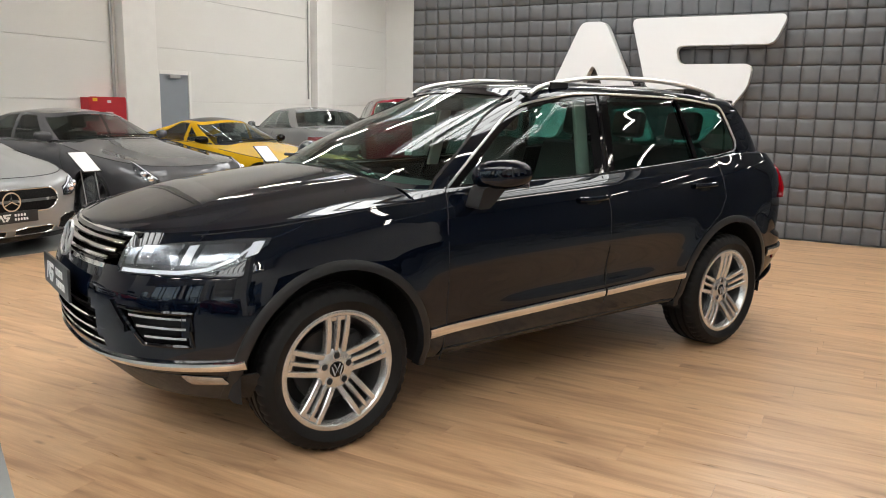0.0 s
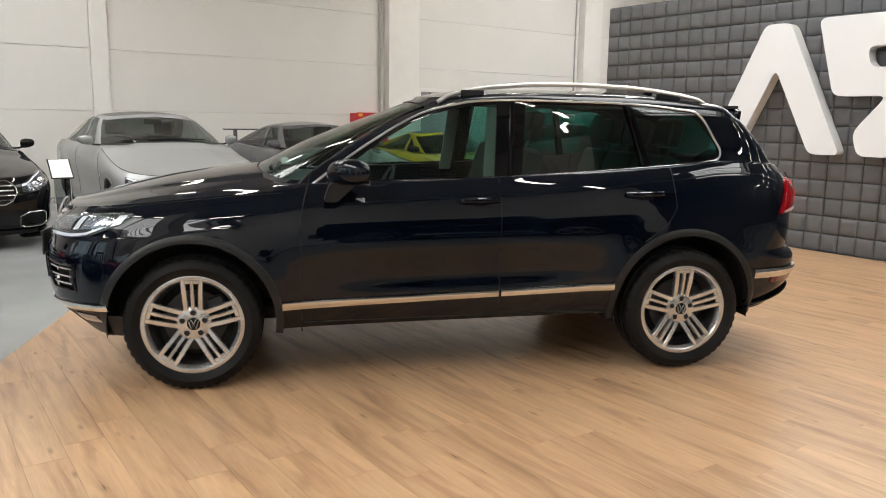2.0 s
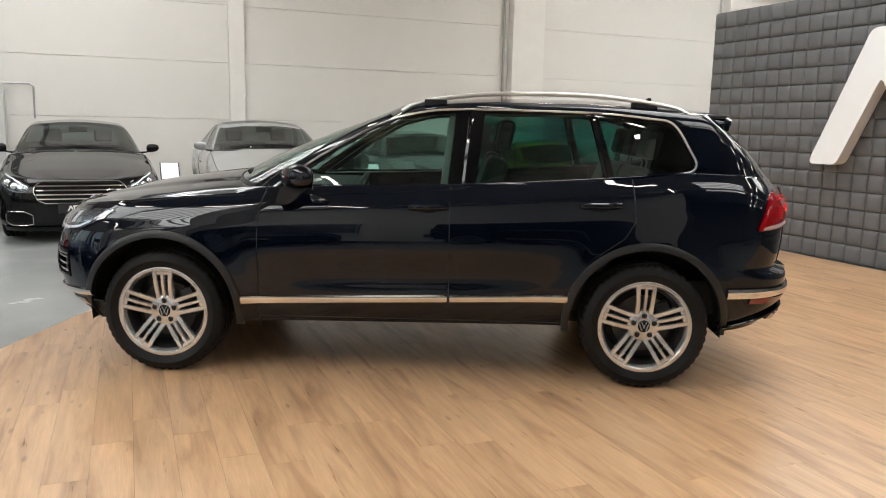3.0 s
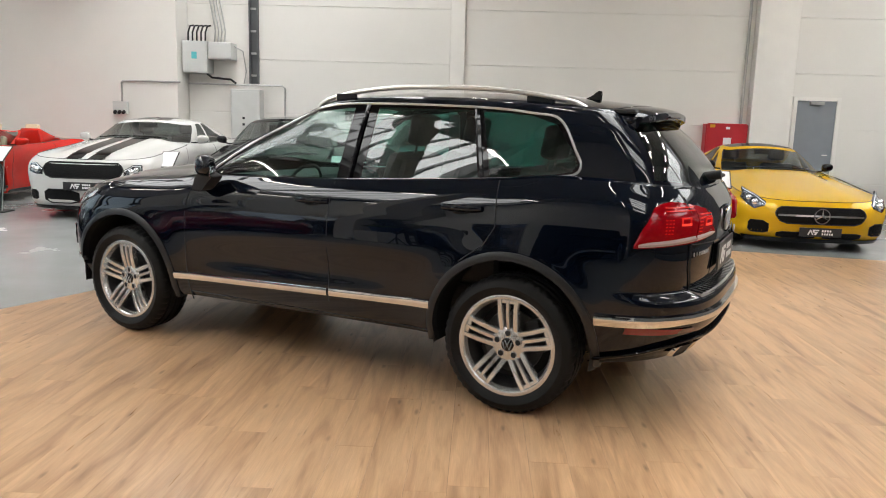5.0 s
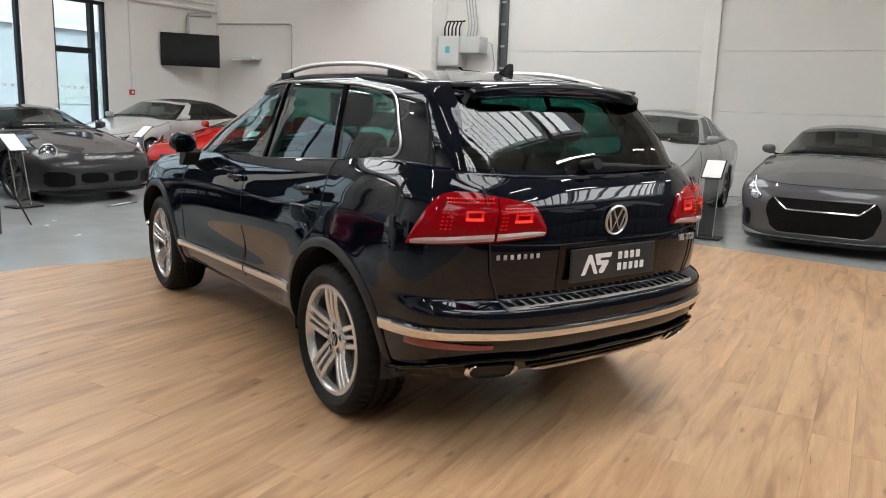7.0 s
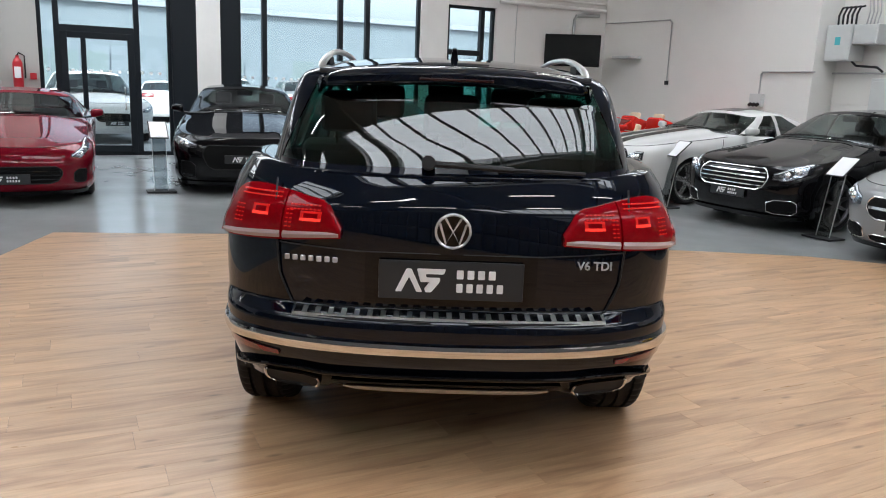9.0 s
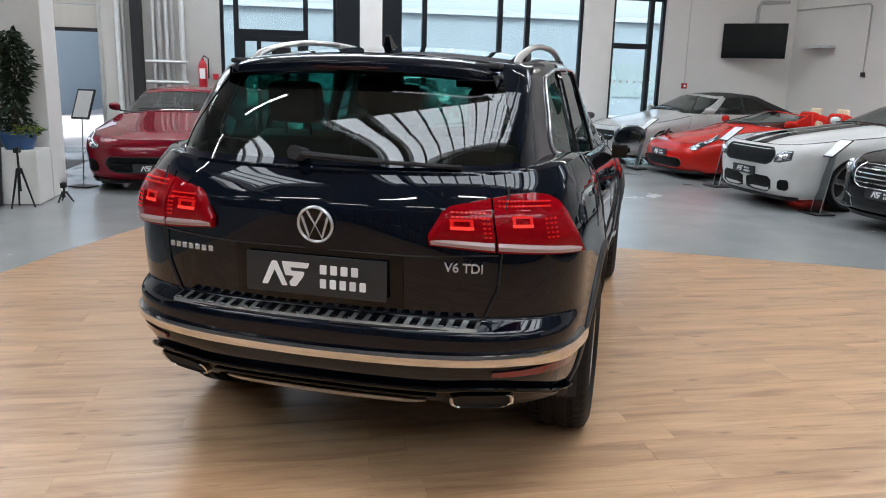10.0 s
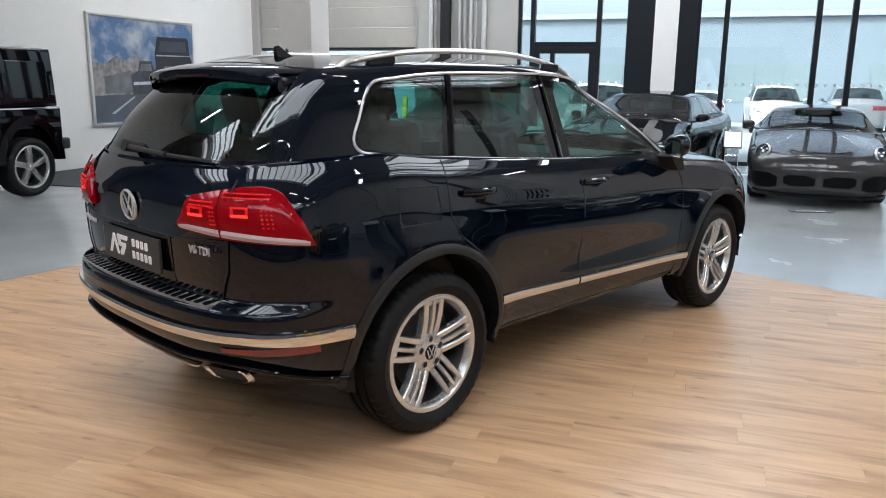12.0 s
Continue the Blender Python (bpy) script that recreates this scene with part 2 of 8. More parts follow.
class Shell:
    def __init__(self, nose, tail, fl, fn, rl, rn, side, taper, top, bottom,
                 crown, ws, rw, cabin, cfl, cfn, crl, crn, roof, rcrown, axles, flare, hollow=0.0, ctaper=((-3.0, 1.0), (3.0, 1.0)), fref=None, rref=None, ridge=0.0, ridge_at=0.42, btaper=((-3.0, 1.0), (3.0, 1.0))):
        self.nose = nose
        self.tail = tail
        self.fl = fl
        self.fn = fn
        self.rl = rl
        self.rn = rn
        self.side = side
        self.taper = taper
        self.top = top
        self.bottom = bottom
        self.crown = crown
        self.ws = ws
        self.rw = rw
        self.cabin = cabin
        self.cfl = cfl
        self.cfn = cfn
        self.crl = crl
        self.crn = crn
        self.roof = roof
        self.rcrown = rcrown
        self.axles = axles
        self.flare = flare
        self.hollow = hollow
        self.ctaper = ctaper
        self.ridge = ridge
        self.btaper = btaper
        self.ridge_at = ridge_at
        self.fref = fref or fn
        self.rref = rref or rn

    # lower body
    def low(self, x, v):
        """Half-width of the lower body at station x and relative height v, without the rounded ends."""
        if isinstance(x, float) and isinstance(v, float):
            b, t = curve_at(self.bottom, x), curve_at(self.top, x)
            z = b + (t - b) * v
            y = curve_at(self.side, v) * curve_at(self.taper, x)
            for xc in self.axles:
                d = math.hypot(x - xc, z - 0.38)
                y += self.flare * math.exp(-(((d - 0.47) / 0.10) ** 2)) * min(max(1.25 - v, 0.0), 1.0)
            return y - self.hollow * math.exp(-(((v - 0.36) / 0.13) ** 2) - ((x - 0.05) / 0.85) ** 4)
        b, t = self.zrange(x)
        z = b + (t - b) * v
        y = curve_at(self.side, v) * curve_at(self.taper, x)
        for xc in self.axles:
            d = np.hypot(x - xc, z - 0.38)
            y = y + self.flare * np.exp(-(((d - 0.47) / 0.10) ** 2)) * np.clip(1.25 - v, 0, 1)
        return y - self.hollow * np.exp(-(((v - 0.36) / 0.13) ** 2) - ((x - 0.05) / 0.85) ** 4)

    def zrange(self, x):
        return curve_at(self.bottom, x), curve_at(self.top, x)

    def side_point(self, x, z, off=0.0):
        b, t = self.zrange(x)
        v = min(max((z - b) / (t - b), 0.0), 1.0)
        return Vector((x, self.low(float(x), float(v)) * self.plan1(x, z) + off, z))

    def plan1(self, x, z):
        tf = min(max((curve_at(self.nose, z) + self.fl - x) / self.fl, 0.0), 1.0)
        tr = min(max((x - curve_at(self.tail, z) + self.rl) / self.rl, 0.0), 1.0)
        return (1 - tf**self.fn) ** (1 / self.fn) * (1 - tr**self.rn) ** (1 / self.rn)

    def corner_point(self, rear, deg, z, off=0.0):
        """A point on the rounded front or rear; deg 0 on the centre line, 90 where the flank begins."""
        n, ln = (self.rn, self.rl) if rear else (self.fn, self.fl)
        a = math.asin(min(max(math.sin(radians(deg)), 0.0) ** (n / (self.rref if rear else self.fref)), 1.0))
        c, s = max(math.cos(a), 0) ** (2 / n), max(math.sin(a), 0) ** (2 / n)
        x = float(curve_at(self.tail, z)) - ln + ln * c if rear else float(curve_at(self.nose, z)) + ln - ln * c
        b, t = self.zrange(x)
        y = self.low(float(x), float(min(max((z - b) / (t - b), 0.0), 1.0))) * s
        nx, ny = max(math.cos(a), 0) ** (2 - 2 / n) / ln, max(math.sin(a), 0) ** (2 - 2 / n) / 0.9
        q = Vector((nx if rear else -nx, ny, 0)).normalized()
        return Vector((x, y, z)) + q * off

    def low_grid(self, n1, n2, n3, rows):
        a1 = np.radians(np.linspace(0, 90, n1 + 1))
        a3 = np.radians(np.linspace(90, 0, n3 + 1))
        u = np.linspace(0, 1, n2 + 1)
        v = np.linspace(0, 1, rows + 1)[:, None]
        x = np.concatenate([np.full(n1, -2.0), -1.7 + 3.4 * u, np.full(n3, 2.0)])[None, :] + 0 * v
        for _ in range(6):
            b, t = self.zrange(x)
            z = b + (t - b) * v
            xn, xt = curve_at(self.nose, z), curve_at(self.tail, z)
            cf, cr = np.cos(a1[:-1]).clip(0) ** (2 / self.fn), np.cos(a3[1:]).clip(0) ** (2 / self.rn)
            x = np.concatenate([(xn[:, :n1] + self.fl - self.fl * cf),
                                (xn[:, n1:n1 + n2 + 1] + self.fl) * (1 - u) + (xt[:, n1:n1 + n2 + 1] - self.rl) * u,
                                xt[:, n1 + n2 + 1:] - self.rl + self.rl * cr], 1)
        s = np.concatenate([np.sin(a1[:-1]).clip(0) ** (2 / self.fn), np.ones(n2 + 1), np.sin(a3[1:]).clip(0) ** (2 / self.rn)])[None, :]
        y = self.low(x, v + 0 * x) * s
        return with_normals(np.stack([x, y, z], -1))

    def lid_grid(self, g, cols, rows):
        """Bonnet or deck between the upper edge of the lower shell and the centre line."""
        e = g[0][-1, cols]
        r = np.linspace(0, 1, rows + 1)[:, None]
        y = e[:, 1] * (1 - r)
        x = e[:, 0] + 0 * r
        z = e[:, 2] + curve_at(self.crown, x) * (1 - (1 - r) ** 2.4) - 0.012 * np.exp(-((r - 0.02) / 0.02) ** 2)
        fade = np.clip((e[:, 0] - e[:, 0].min()) / 0.35, 0, 1)
        z = z + self.ridge * fade * np.clip((r - self.ridge_at) / 0.07 + 0.5, 0, 1)
        return with_normals(np.stack([x, y, z], -1))

    # cabin
    def z0(self, x, y):
        w = curve_at(self.side, 1.0) * curve_at(self.taper, x)
        return curve_at(self.top, x) + curve_at(self.crown, x) * (1 - np.clip(np.abs(y) / w, 0, 1) ** 2.4)

    def z1(self, x, y):
        return curve_at(self.roof, x) + self.rcrown * (1 - np.clip(np.abs(y) / curve_at(self.cabin, 1.0), 0, 1) ** 2)

    def lean(self, x, v):
        """How far the cabin draws in towards the tail, at its foot and at its head."""
        k = np.clip(np.asarray(v, float), 0, 1)
        return curve_at(self.btaper, x) * (1 - k) + curve_at(self.ctaper, x) * k

    def cabin_grid(self, n1, n2, n3, rows, roof_rows):
        a1 = np.radians(np.linspace(0, 90, n1 + 1))
        a3 = np.radians(np.linspace(90, 0, n3 + 1))
        u = np.linspace(0, 1, n2 + 1)
        v = np.linspace(0, 1, rows + 1)[:, None]
        xf, xr = curve_at(self.ws, v), curve_at(self.rw, v)
        cf, cr = np.cos(a1[:-1]).clip(0) ** (2 / self.cfn), np.cos(a3[1:]).clip(0) ** (2 / self.crn)
        la, lb = curve_at(self.cfl, v), curve_at(self.crl, v)
        x = np.concatenate([xf + la - la * cf, (xf + la) * (1 - u) + (xr - lb) * u, xr - lb + lb * cr], 1)
        s = np.concatenate([np.sin(a1[:-1]).clip(0) ** (2 / self.cfn), np.ones(n2 + 1), np.sin(a3[1:]).clip(0) ** (2 / self.crn)])[None, :]
        y = curve_at(self.cabin, v) * curve_at(self.taper, x) * s * self.lean(x, v + 0 * x)
        a, b = self.z0(x, y), self.z1(x, y)
        z = a + (b - a) * v
        r = (np.arange(1, roof_rows + 1) / roof_rows)[:, None]
        x2, y2 = x[-1] + 0 * r, y[-1] * (1 - r)
        z2 = self.z1(x2, y2)
        return with_normals(np.concatenate([np.stack([x, y, z], -1), np.stack([x2, y2, z2], -1)], 0))

    def cabin_point(self, x, z, off=0.0):
        """A point on the side of the cabin at station x and height z."""
        y = 0.75
        for _ in range(6):
            a, b = float(self.z0(x, y)), float(self.z1(x, y))
            v = min(max((z - a) / max(b - a, 1e-3), 0), 1)
            xf, xr = float(curve_at(self.ws, v)), float(curve_at(self.rw, v))
            la, lb = float(curve_at(self.cfl, v)), float(curve_at(self.crl, v))
            tf = min(max((xf + la - x) / la, 0), 1)
            tr = min(max((x - xr + lb) / lb, 0), 1)
            y = float(curve_at(self.cabin, v) * curve_at(self.taper, x) * self.lean(float(x), v)) * (1 - tf**self.cfn) ** (1 / self.cfn) * (1 - tr**self.crn) ** (1 / self.crn)
        return Vector((x, y + off, z + off * 0.4))


def with_normals(p):
    du, dv = np.gradient(p, axis=1), np.gradient(p, axis=0)
    n = np.cross(du, dv)
    ln = np.linalg.norm(n, axis=-1, keepdims=True)
    n = n / np.maximum(ln, 1e-9)
    c = p.reshape(-1, 3).mean(0) * np.array([1, 0, 1])
    if ((p - c) * n).sum() < 0:
        n = -n
    bad = ln[..., 0] < 1e-9
    if bad.any():
        n[bad] = np.array([0, 0, 1.0])
    return p, n


def centres(g):
    p = g[0]
    return (p[:-1, :-1] + p[1:, :-1] + p[1:, 1:] + p[:-1, 1:]) / 4


def emit(name, g, mask, mat, parent, side=0, off=0.0, label=""):
    """The faces of a grid under the mask as one mesh; side 1 or -1, or 0 for both halves in one."""
    p, n = g
    if not mask.any():
        return None
    rows, cols = p.shape[:2]
    ij = np.argwhere(mask)
    base = ij[:, 0] * cols + ij[:, 1]
    quads = np.stack([base, base + 1, base + cols + 1, base + cols], 1)
    used, flat_idx = np.unique(quads, return_inverse=True)
    quads = flat_idx.reshape(-1, 4)
    v, nn = (p + n * off).reshape(-1, 3)[used], n.reshape(-1, 3)[used]
    fn = np.cross(v[quads[:, 1]] - v[quads[:, 0]], v[quads[:, 2]] - v[quads[:, 0]])
    turn = (fn * (nn[quads[:, 0]] + nn[quads[:, 2]])).sum(1) < 0
    quads[turn] = quads[turn][:, ::-1]
    flip = np.array([1, -1, 1])
    if side == 0:
        mid = np.abs(v[:, 1]) < 1e-4
        twin = np.where(mid, np.arange(len(v)), len(v) + np.cumsum(~mid) - 1)
        fs = np.concatenate([quads, twin[quads[:, ::-1]]])
        nn[mid] = nn[mid] * np.array([1, 0, 1])
        v, nn = np.concatenate([v, v[~mid] * flip]), np.concatenate([nn, nn[~mid] * flip])
    elif side < 0:
        fs, v, nn = quads[:, ::-1], v * flip, nn * flip
    else:
        fs = quads
    return put(name, mesh_of(name, v.tolist(), fs.tolist(), mat, True, nn.tolist()), parent, label)


def solid_strip(name, outer, inner, mat, parent, label="", smooth=True):
    """A closed slab between two equal grids of points."""
    bm = bmesh.new()
    rows, cols = len(outer), len(outer[0])
    o = [[bm.verts.new(p) for p in r] for r in outer]
    k = [[bm.verts.new(p) for p in r] for r in inner]
    for i in range(rows - 1):
        for j in range(cols - 1):
            bm.faces.new((o[i][j], o[i][j + 1], o[i + 1][j + 1], o[i + 1][j]))
            bm.faces.new((k[i][j], k[i + 1][j], k[i + 1][j + 1], k[i][j + 1]))
    ring = [(0, j) for j in range(cols)] + [(i, cols - 1) for i in range(1, rows)] + [(rows - 1, j) for j in range(cols - 2, -1, -1)] + [(i, 0) for i in range(rows - 2, 0, -1)]
    for a, b in zip(ring, ring[1:] + ring[:1]):
        bm.faces.new((o[a[0]][a[1]], k[a[0]][a[1]], k[b[0]][b[1]], o[b[0]][b[1]]))
    return part(name, bm, mat, parent, label, smooth)


def wrap_patch(name, sh, rear, d0, d1, zlo, zhi, off, mat, parent, label="", side=1, n=16, m=4, depth=0.03, bulge=0.0):
    """A slab that follows the rounded front or rear from d0 to d1 degrees, between two heights given along it."""
    outer, inner = [], []
    for i in range(m + 1):
        ro, ri = [], []
        for j in range(n + 1):
            t = j / n
            d = d0 + (d1 - d0) * t
            lo, hi = zlo(t), zhi(t)
            z = lo + (hi - lo) * i / m
            f = off + bulge * math.sin(math.pi * i / m)
            a, b = sh.corner_point(rear, d, z, f), sh.corner_point(rear, d, z, f - depth)
            a.y, b.y = a.y * side, b.y * side
            ro.append(a)
            ri.append(b)
        outer.append(ro)
        inner.append(ri)
    return solid_strip(name, outer, inner, mat, parent, label)


def wrap_both(name, sh, rear, d1, zlo, zhi, off, mat, parent, label="", n=40, m=3, depth=0.03, bulge=0.0):
    """The same right across the car, from -d1 to d1 degrees."""
    outer, inner = [], []
    for i in range(m + 1):
        ro, ri = [], []
        for j in range(n + 1):
            t = j / n * 2 - 1
            sg = 1 if t >= 0 else -1
            lo, hi = zlo(abs(t)), zhi(abs(t))
            z = lo + (hi - lo) * i / m
            f = off + bulge * math.sin(math.pi * i / m)
            a, b = sh.corner_point(rear, abs(t) * d1, z, f), sh.corner_point(rear, abs(t) * d1, z, f - depth)
            a.y, b.y = a.y * sg, b.y * sg
            ro.append(a)
            ri.append(b)
        outer.append(ro)
        inner.append(ri)
    return solid_strip(name, outer, inner, mat, parent, label)


def arch_trim(name, sh, xc, zc, r0, r1, mat, parent, side, a0=-8, a1=188, off=0.012, depth=0.04):
    """The dark lip round a wheel arch."""
    outer, inner = [], []
    n = 40
    for i in range(4):
        r = r0 + (r1 - r0) * i / 3
        ro, ri = [], []
        for j in range(n + 1):
            a = radians(a0 + (a1 - a0) * j / n)
            x, z = xc + r * math.cos(a), zc + r * math.sin(a)
            f = off * (0.5 if i == 3 else 1)
            p, q = sh.side_point(x, z, f), sh.side_point(x, z, -depth)
            p.y, q.y = p.y * side, q.y * side
            ro.append(p)
            ri.append(q)
        outer.append(ro)
        inner.append(ri)
    return solid_strip(name, outer, inner, mat, parent)


def line_on(name, f, pts, w, mat, parent, side, n=6, h=None, lift=0.0):
    """A thin strip that runs over a surface f(x, z) through the points."""
    path = []
    for (x0, z0), (x1, z1) in zip(pts, pts[1:]):
        for k in range(n):
            t = k / n
            path.append(f(x0 + (x1 - x0) * t, z0 + (z1 - z0) * t, lift))
    path.append(f(*pts[-1], lift))
    for p in path:
        p.y *= side
    bm = bmesh.new()
    tube_path(bm, path, w, 6, flat=h)
    return part(name, bm, mat, parent, smooth=True)


def smooth_path(pts, n=6):
    """Catmull-Rom through flat points."""
    out = []
    k = len(pts)
    for i in range(k - 1):
        p0, p1, p2, p3 = (Vector(pts[max(i - 1, 0)]), Vector(pts[i]), Vector(pts[i + 1]), Vector(pts[min(i + 2, k - 1)]))
        for j in range(n):
            t = j / n
            q = 0.5 * (2 * p1 + (p2 - p0) * t + (2 * p0 - 5 * p1 + 4 * p2 - p3) * t**2 + (3 * p1 - p0 - 3 * p2 + p3) * t**3)
            out.append((q.x, q.y))
    out.append(tuple(pts[-1]))
    return out


def nose_tube(name, sh, pts, r, mat, parent, off=0.006):
    """A rod that follows the rounded front through (degrees, height) points, degrees signed by the side."""
    path = []
    for (a0, z0), (a1, z1) in zip(pts, pts[1:]):
        n = max(2, int(abs(a1 - a0) / 3))
        for i in range(n):
            t = i / n
            a = a0 + (a1 - a0) * t
            q = sh.corner_point(False, abs(a), z0 + (z1 - z0) * t, off)
            path.append((q.x, math.copysign(q.y, a), q.z))
    q = sh.corner_point(False, abs(pts[-1][0]), pts[-1][1], off)
    path.append((q.x, math.copysign(q.y, pts[-1][0]), q.z))
    bm = bmesh.new()
    tube_path(bm, path, r, 6)
    return part(name, bm, mat, parent, smooth=True)


# ---- wheels ----


def tyre_mesh(r, w, rim):
    bm = bmesh.new()
    h = w / 2
    prof = [(rim - 0.008, h * 0.78), (rim + 0.012, h * 0.86), (rim + 0.02, h * 0.93), (rim + (r - rim) * 0.5, h * 1.04), (r - 0.03, h * 0.97), (r - 0.012, h * 0.9), (r, h * 0.74)]
    grooves = []
    for c in (0.45, 0.0, -0.45):
        grooves += [(r + 0.003, h * (c + 0.09)), (r - 0.01, h * (c + 0.07)), (r - 0.01, h * (c - 0.07)), (r + 0.003, h * (c - 0.09))]
    prof = prof + grooves + [(a, -b) for a, b in reversed(prof)]
    lathe(bm, prof, 144)
    for v in bm.verts:
        rad = math.hypot(v.co.x, v.co.z)
        if rad > r - 0.02 and abs(v.co.y) > h * 0.5:
            k = round(math.atan2(v.co.z, v.co.x) / (2 * math.pi) * 144)
            if k % 3 == 0:
                f = (rad - 0.007) / rad
                v.co.x *= f
                v.co.z *= f
    bmesh.ops.remove_doubles(bm, verts=bm.verts, dist=1e-5)
    return from_bm("tyre", bm, RUBBER, True)


def rim_barrel_mesh(rim, w, mat):
    bm = bmesh.new()
    h = w / 2
    lathe(bm, [(rim + 0.012, h * 0.86), (rim + 0.011, h * 0.885), (rim + 0.006, h * 0.90), (rim - 0.006, h * 0.90), (rim - 0.010, h * 0.895), (rim - 0.016, h * 0.84), (rim - 0.018, h * 0.81), (rim - 0.026, h * 0.62)], 96)
    lip = from_bm("rim", bm, mat, True)
    bm = bmesh.new()
    lathe(bm, [(rim - 0.026, h * 0.62), (rim - 0.035, h * 0.45), (rim - 0.05, -h * 0.2), (rim - 0.03, -h * 0.8), (rim, -h * 0.86)], 64)
    return lip, from_bm("rim_barrel", bm, BARREL, True)


def triple_spoke_mesh(rim, h, mat):
    """One of five spokes, split into three bars, with its share of the rim."""
    bm = bmesh.new()
    a, b = 0.062, rim - 0.016
    for off, wd in ((-0.042, 0.0125), (0.0, 0.0098), (0.042, 0.0125)):
        pts = []
        for k in range(7):
            t = k / 6
            x = a + (b - a) * t
            dish = h * (0.62 + 0.2 * math.sin(t * math.pi * 0.6)) + 0.008 * t
            spread = off * (0.90 + 0.24 * t)
            pts.append((x, dish, spread, wd * (1.15 - 0.1 * t)))
        rings = []
        for x, d, s, wv in pts:
            rings.append([bm.verts.new((x, d - 0.045, s - wv * 0.8)), bm.verts.new((x, d - 0.006, s - wv)), bm.verts.new((x, d, s - wv * 0.7)),
                          bm.verts.new((x, d, s + wv * 0.7)), bm.verts.new((x, d - 0.006, s + wv)), bm.verts.new((x, d - 0.045, s + wv * 0.8))])
        for p, q in zip(rings, rings[1:]):
            for k in range(6):
                bm.faces.new((p[k], p[(k + 1) % 6], q[(k + 1) % 6], q[k]))
        bm.faces.new(rings[0][::-1])
        bm.faces.new(rings[-1])
    add_box(bm, b - 0.022, h * 0.66, -0.063, b + 0.012, h * 0.83, 0.063, 0.008)
    return from_bm("spoke", bm, mat, True)


def simple_spoke_mesh(rim, h, mat, wd=0.02, split=0.0):
    bm = bmesh.new()
    for sg in ((1, -1) if split else (0,)):
        vs = add_box(bm, 0.05, h * 0.35, -wd, rim - 0.01, h * 0.75, wd, 0.006)
        for v in [v for v in bm.verts if v.tag is False]:
            t = (v.co.x - 0.05) / rim
            v.co.z += sg * split * t
            v.tag = True
    return from_bm("spoke", bm, mat, True)


def wheel_meshes(r, w, rim, spokes, mat, kind="simple"):
    h = w / 2
    d = {"tyre": tyre_mesh(r, w, rim), "n": spokes}
    d["rim"], d["barrel"] = rim_barrel_mesh(rim, w, mat)
    d["spoke"] = triple_spoke_mesh(rim, h, mat) if kind == "triple" else simple_spoke_mesh(rim, h, mat, 0.016 if spokes > 6 else 0.03, 0.03 if kind == "split" else 0.0)
    bm = bmesh.new()
    if kind == "triple":
        lathe(bm, [(0.0, h * 0.70), (0.03, h * 0.70), (0.040, h * 0.69), (0.080, h * 0.665), (0.094, h * 0.60), (0.097, h * 0.3), (0.0, h * 0.3)], 40)
    else:
        lathe(bm, [(0.0, h * 0.66), (0.06, h * 0.64), (0.075, h * 0.55), (0.075, h * 0.2), (0.0, h * 0.2)], 24)
    d["hub"] = from_bm("hub", bm, mat, True)
    bm = bmesh.new()
    lathe(bm, [(0.0, h * 0.1), (0.17, h * 0.1), (0.172, 0.0), (0.05, -0.02), (0.0, -0.02)], 40)
    d["disc"] = from_bm("brake_disc", bm, BARREL, True)
    bm = bmesh.new()
    add_box(bm, 0.1, -h * 0.25, -0.09, 0.185, h * 0.3, 0.09, 0.02)
    d["caliper"] = from_bm("brake_caliper", bm, PLASTIC, True)
    bm = bmesh.new()
    cr = 0.036 if kind == "triple" else 0.028
    lathe(bm, [(0.0, h * 0.735), (cr * 0.8, h * 0.73), (cr, h * 0.70), (0.0, h * 0.69)], 28)
    d["cap"] = from_bm("hub_cap", bm, GLOSSBLACK if kind == "triple" else mat, True)
    bm = bmesh.new()
    lathe(bm, [(0.0, h * 0.70), (0.013, h * 0.70), (0.0145, h * 0.695), (0.0145, h * 0.6)], 16)
    d["bolt"] = from_bm("wheel_bolt", bm, BLACK, True)
    bm = bmesh.new()
    lathe(bm, [(0.0145, h * 0.70), (0.0155, h * 0.715), (0.0185, h * 0.71), (0.020, h * 0.68), (0.020, h * 0.6)], 20)
    d["bolt_seat"] = from_bm("bolt_seat", bm, mat, True)
    bm = bmesh.new()
    for pts in ([(-0.42, 0.72), (0.0, -0.02), (0.42, 0.72)], [(-0.72, 0.42), (-0.36, -0.72), (0.0, 0.0), (0.36, -0.72), (0.72, 0.42)]):
        tube_path(bm, [(x * cr, h * 0.737, z * cr) for x, z in pts], 0.003, 6, cr * 0.09)
    d["emblem"] = from_bm("cap_emblem", bm, BADGE, True)
    bm = bmesh.new()
    lathe(bm, [(rim - 0.04, -h * 0.5), (rim - 0.05, -h * 0.15), (0.0, -h * 0.15)], 32)
    d["back"] = from_bm("wheel_backing", bm, BLACK, True)
    return d


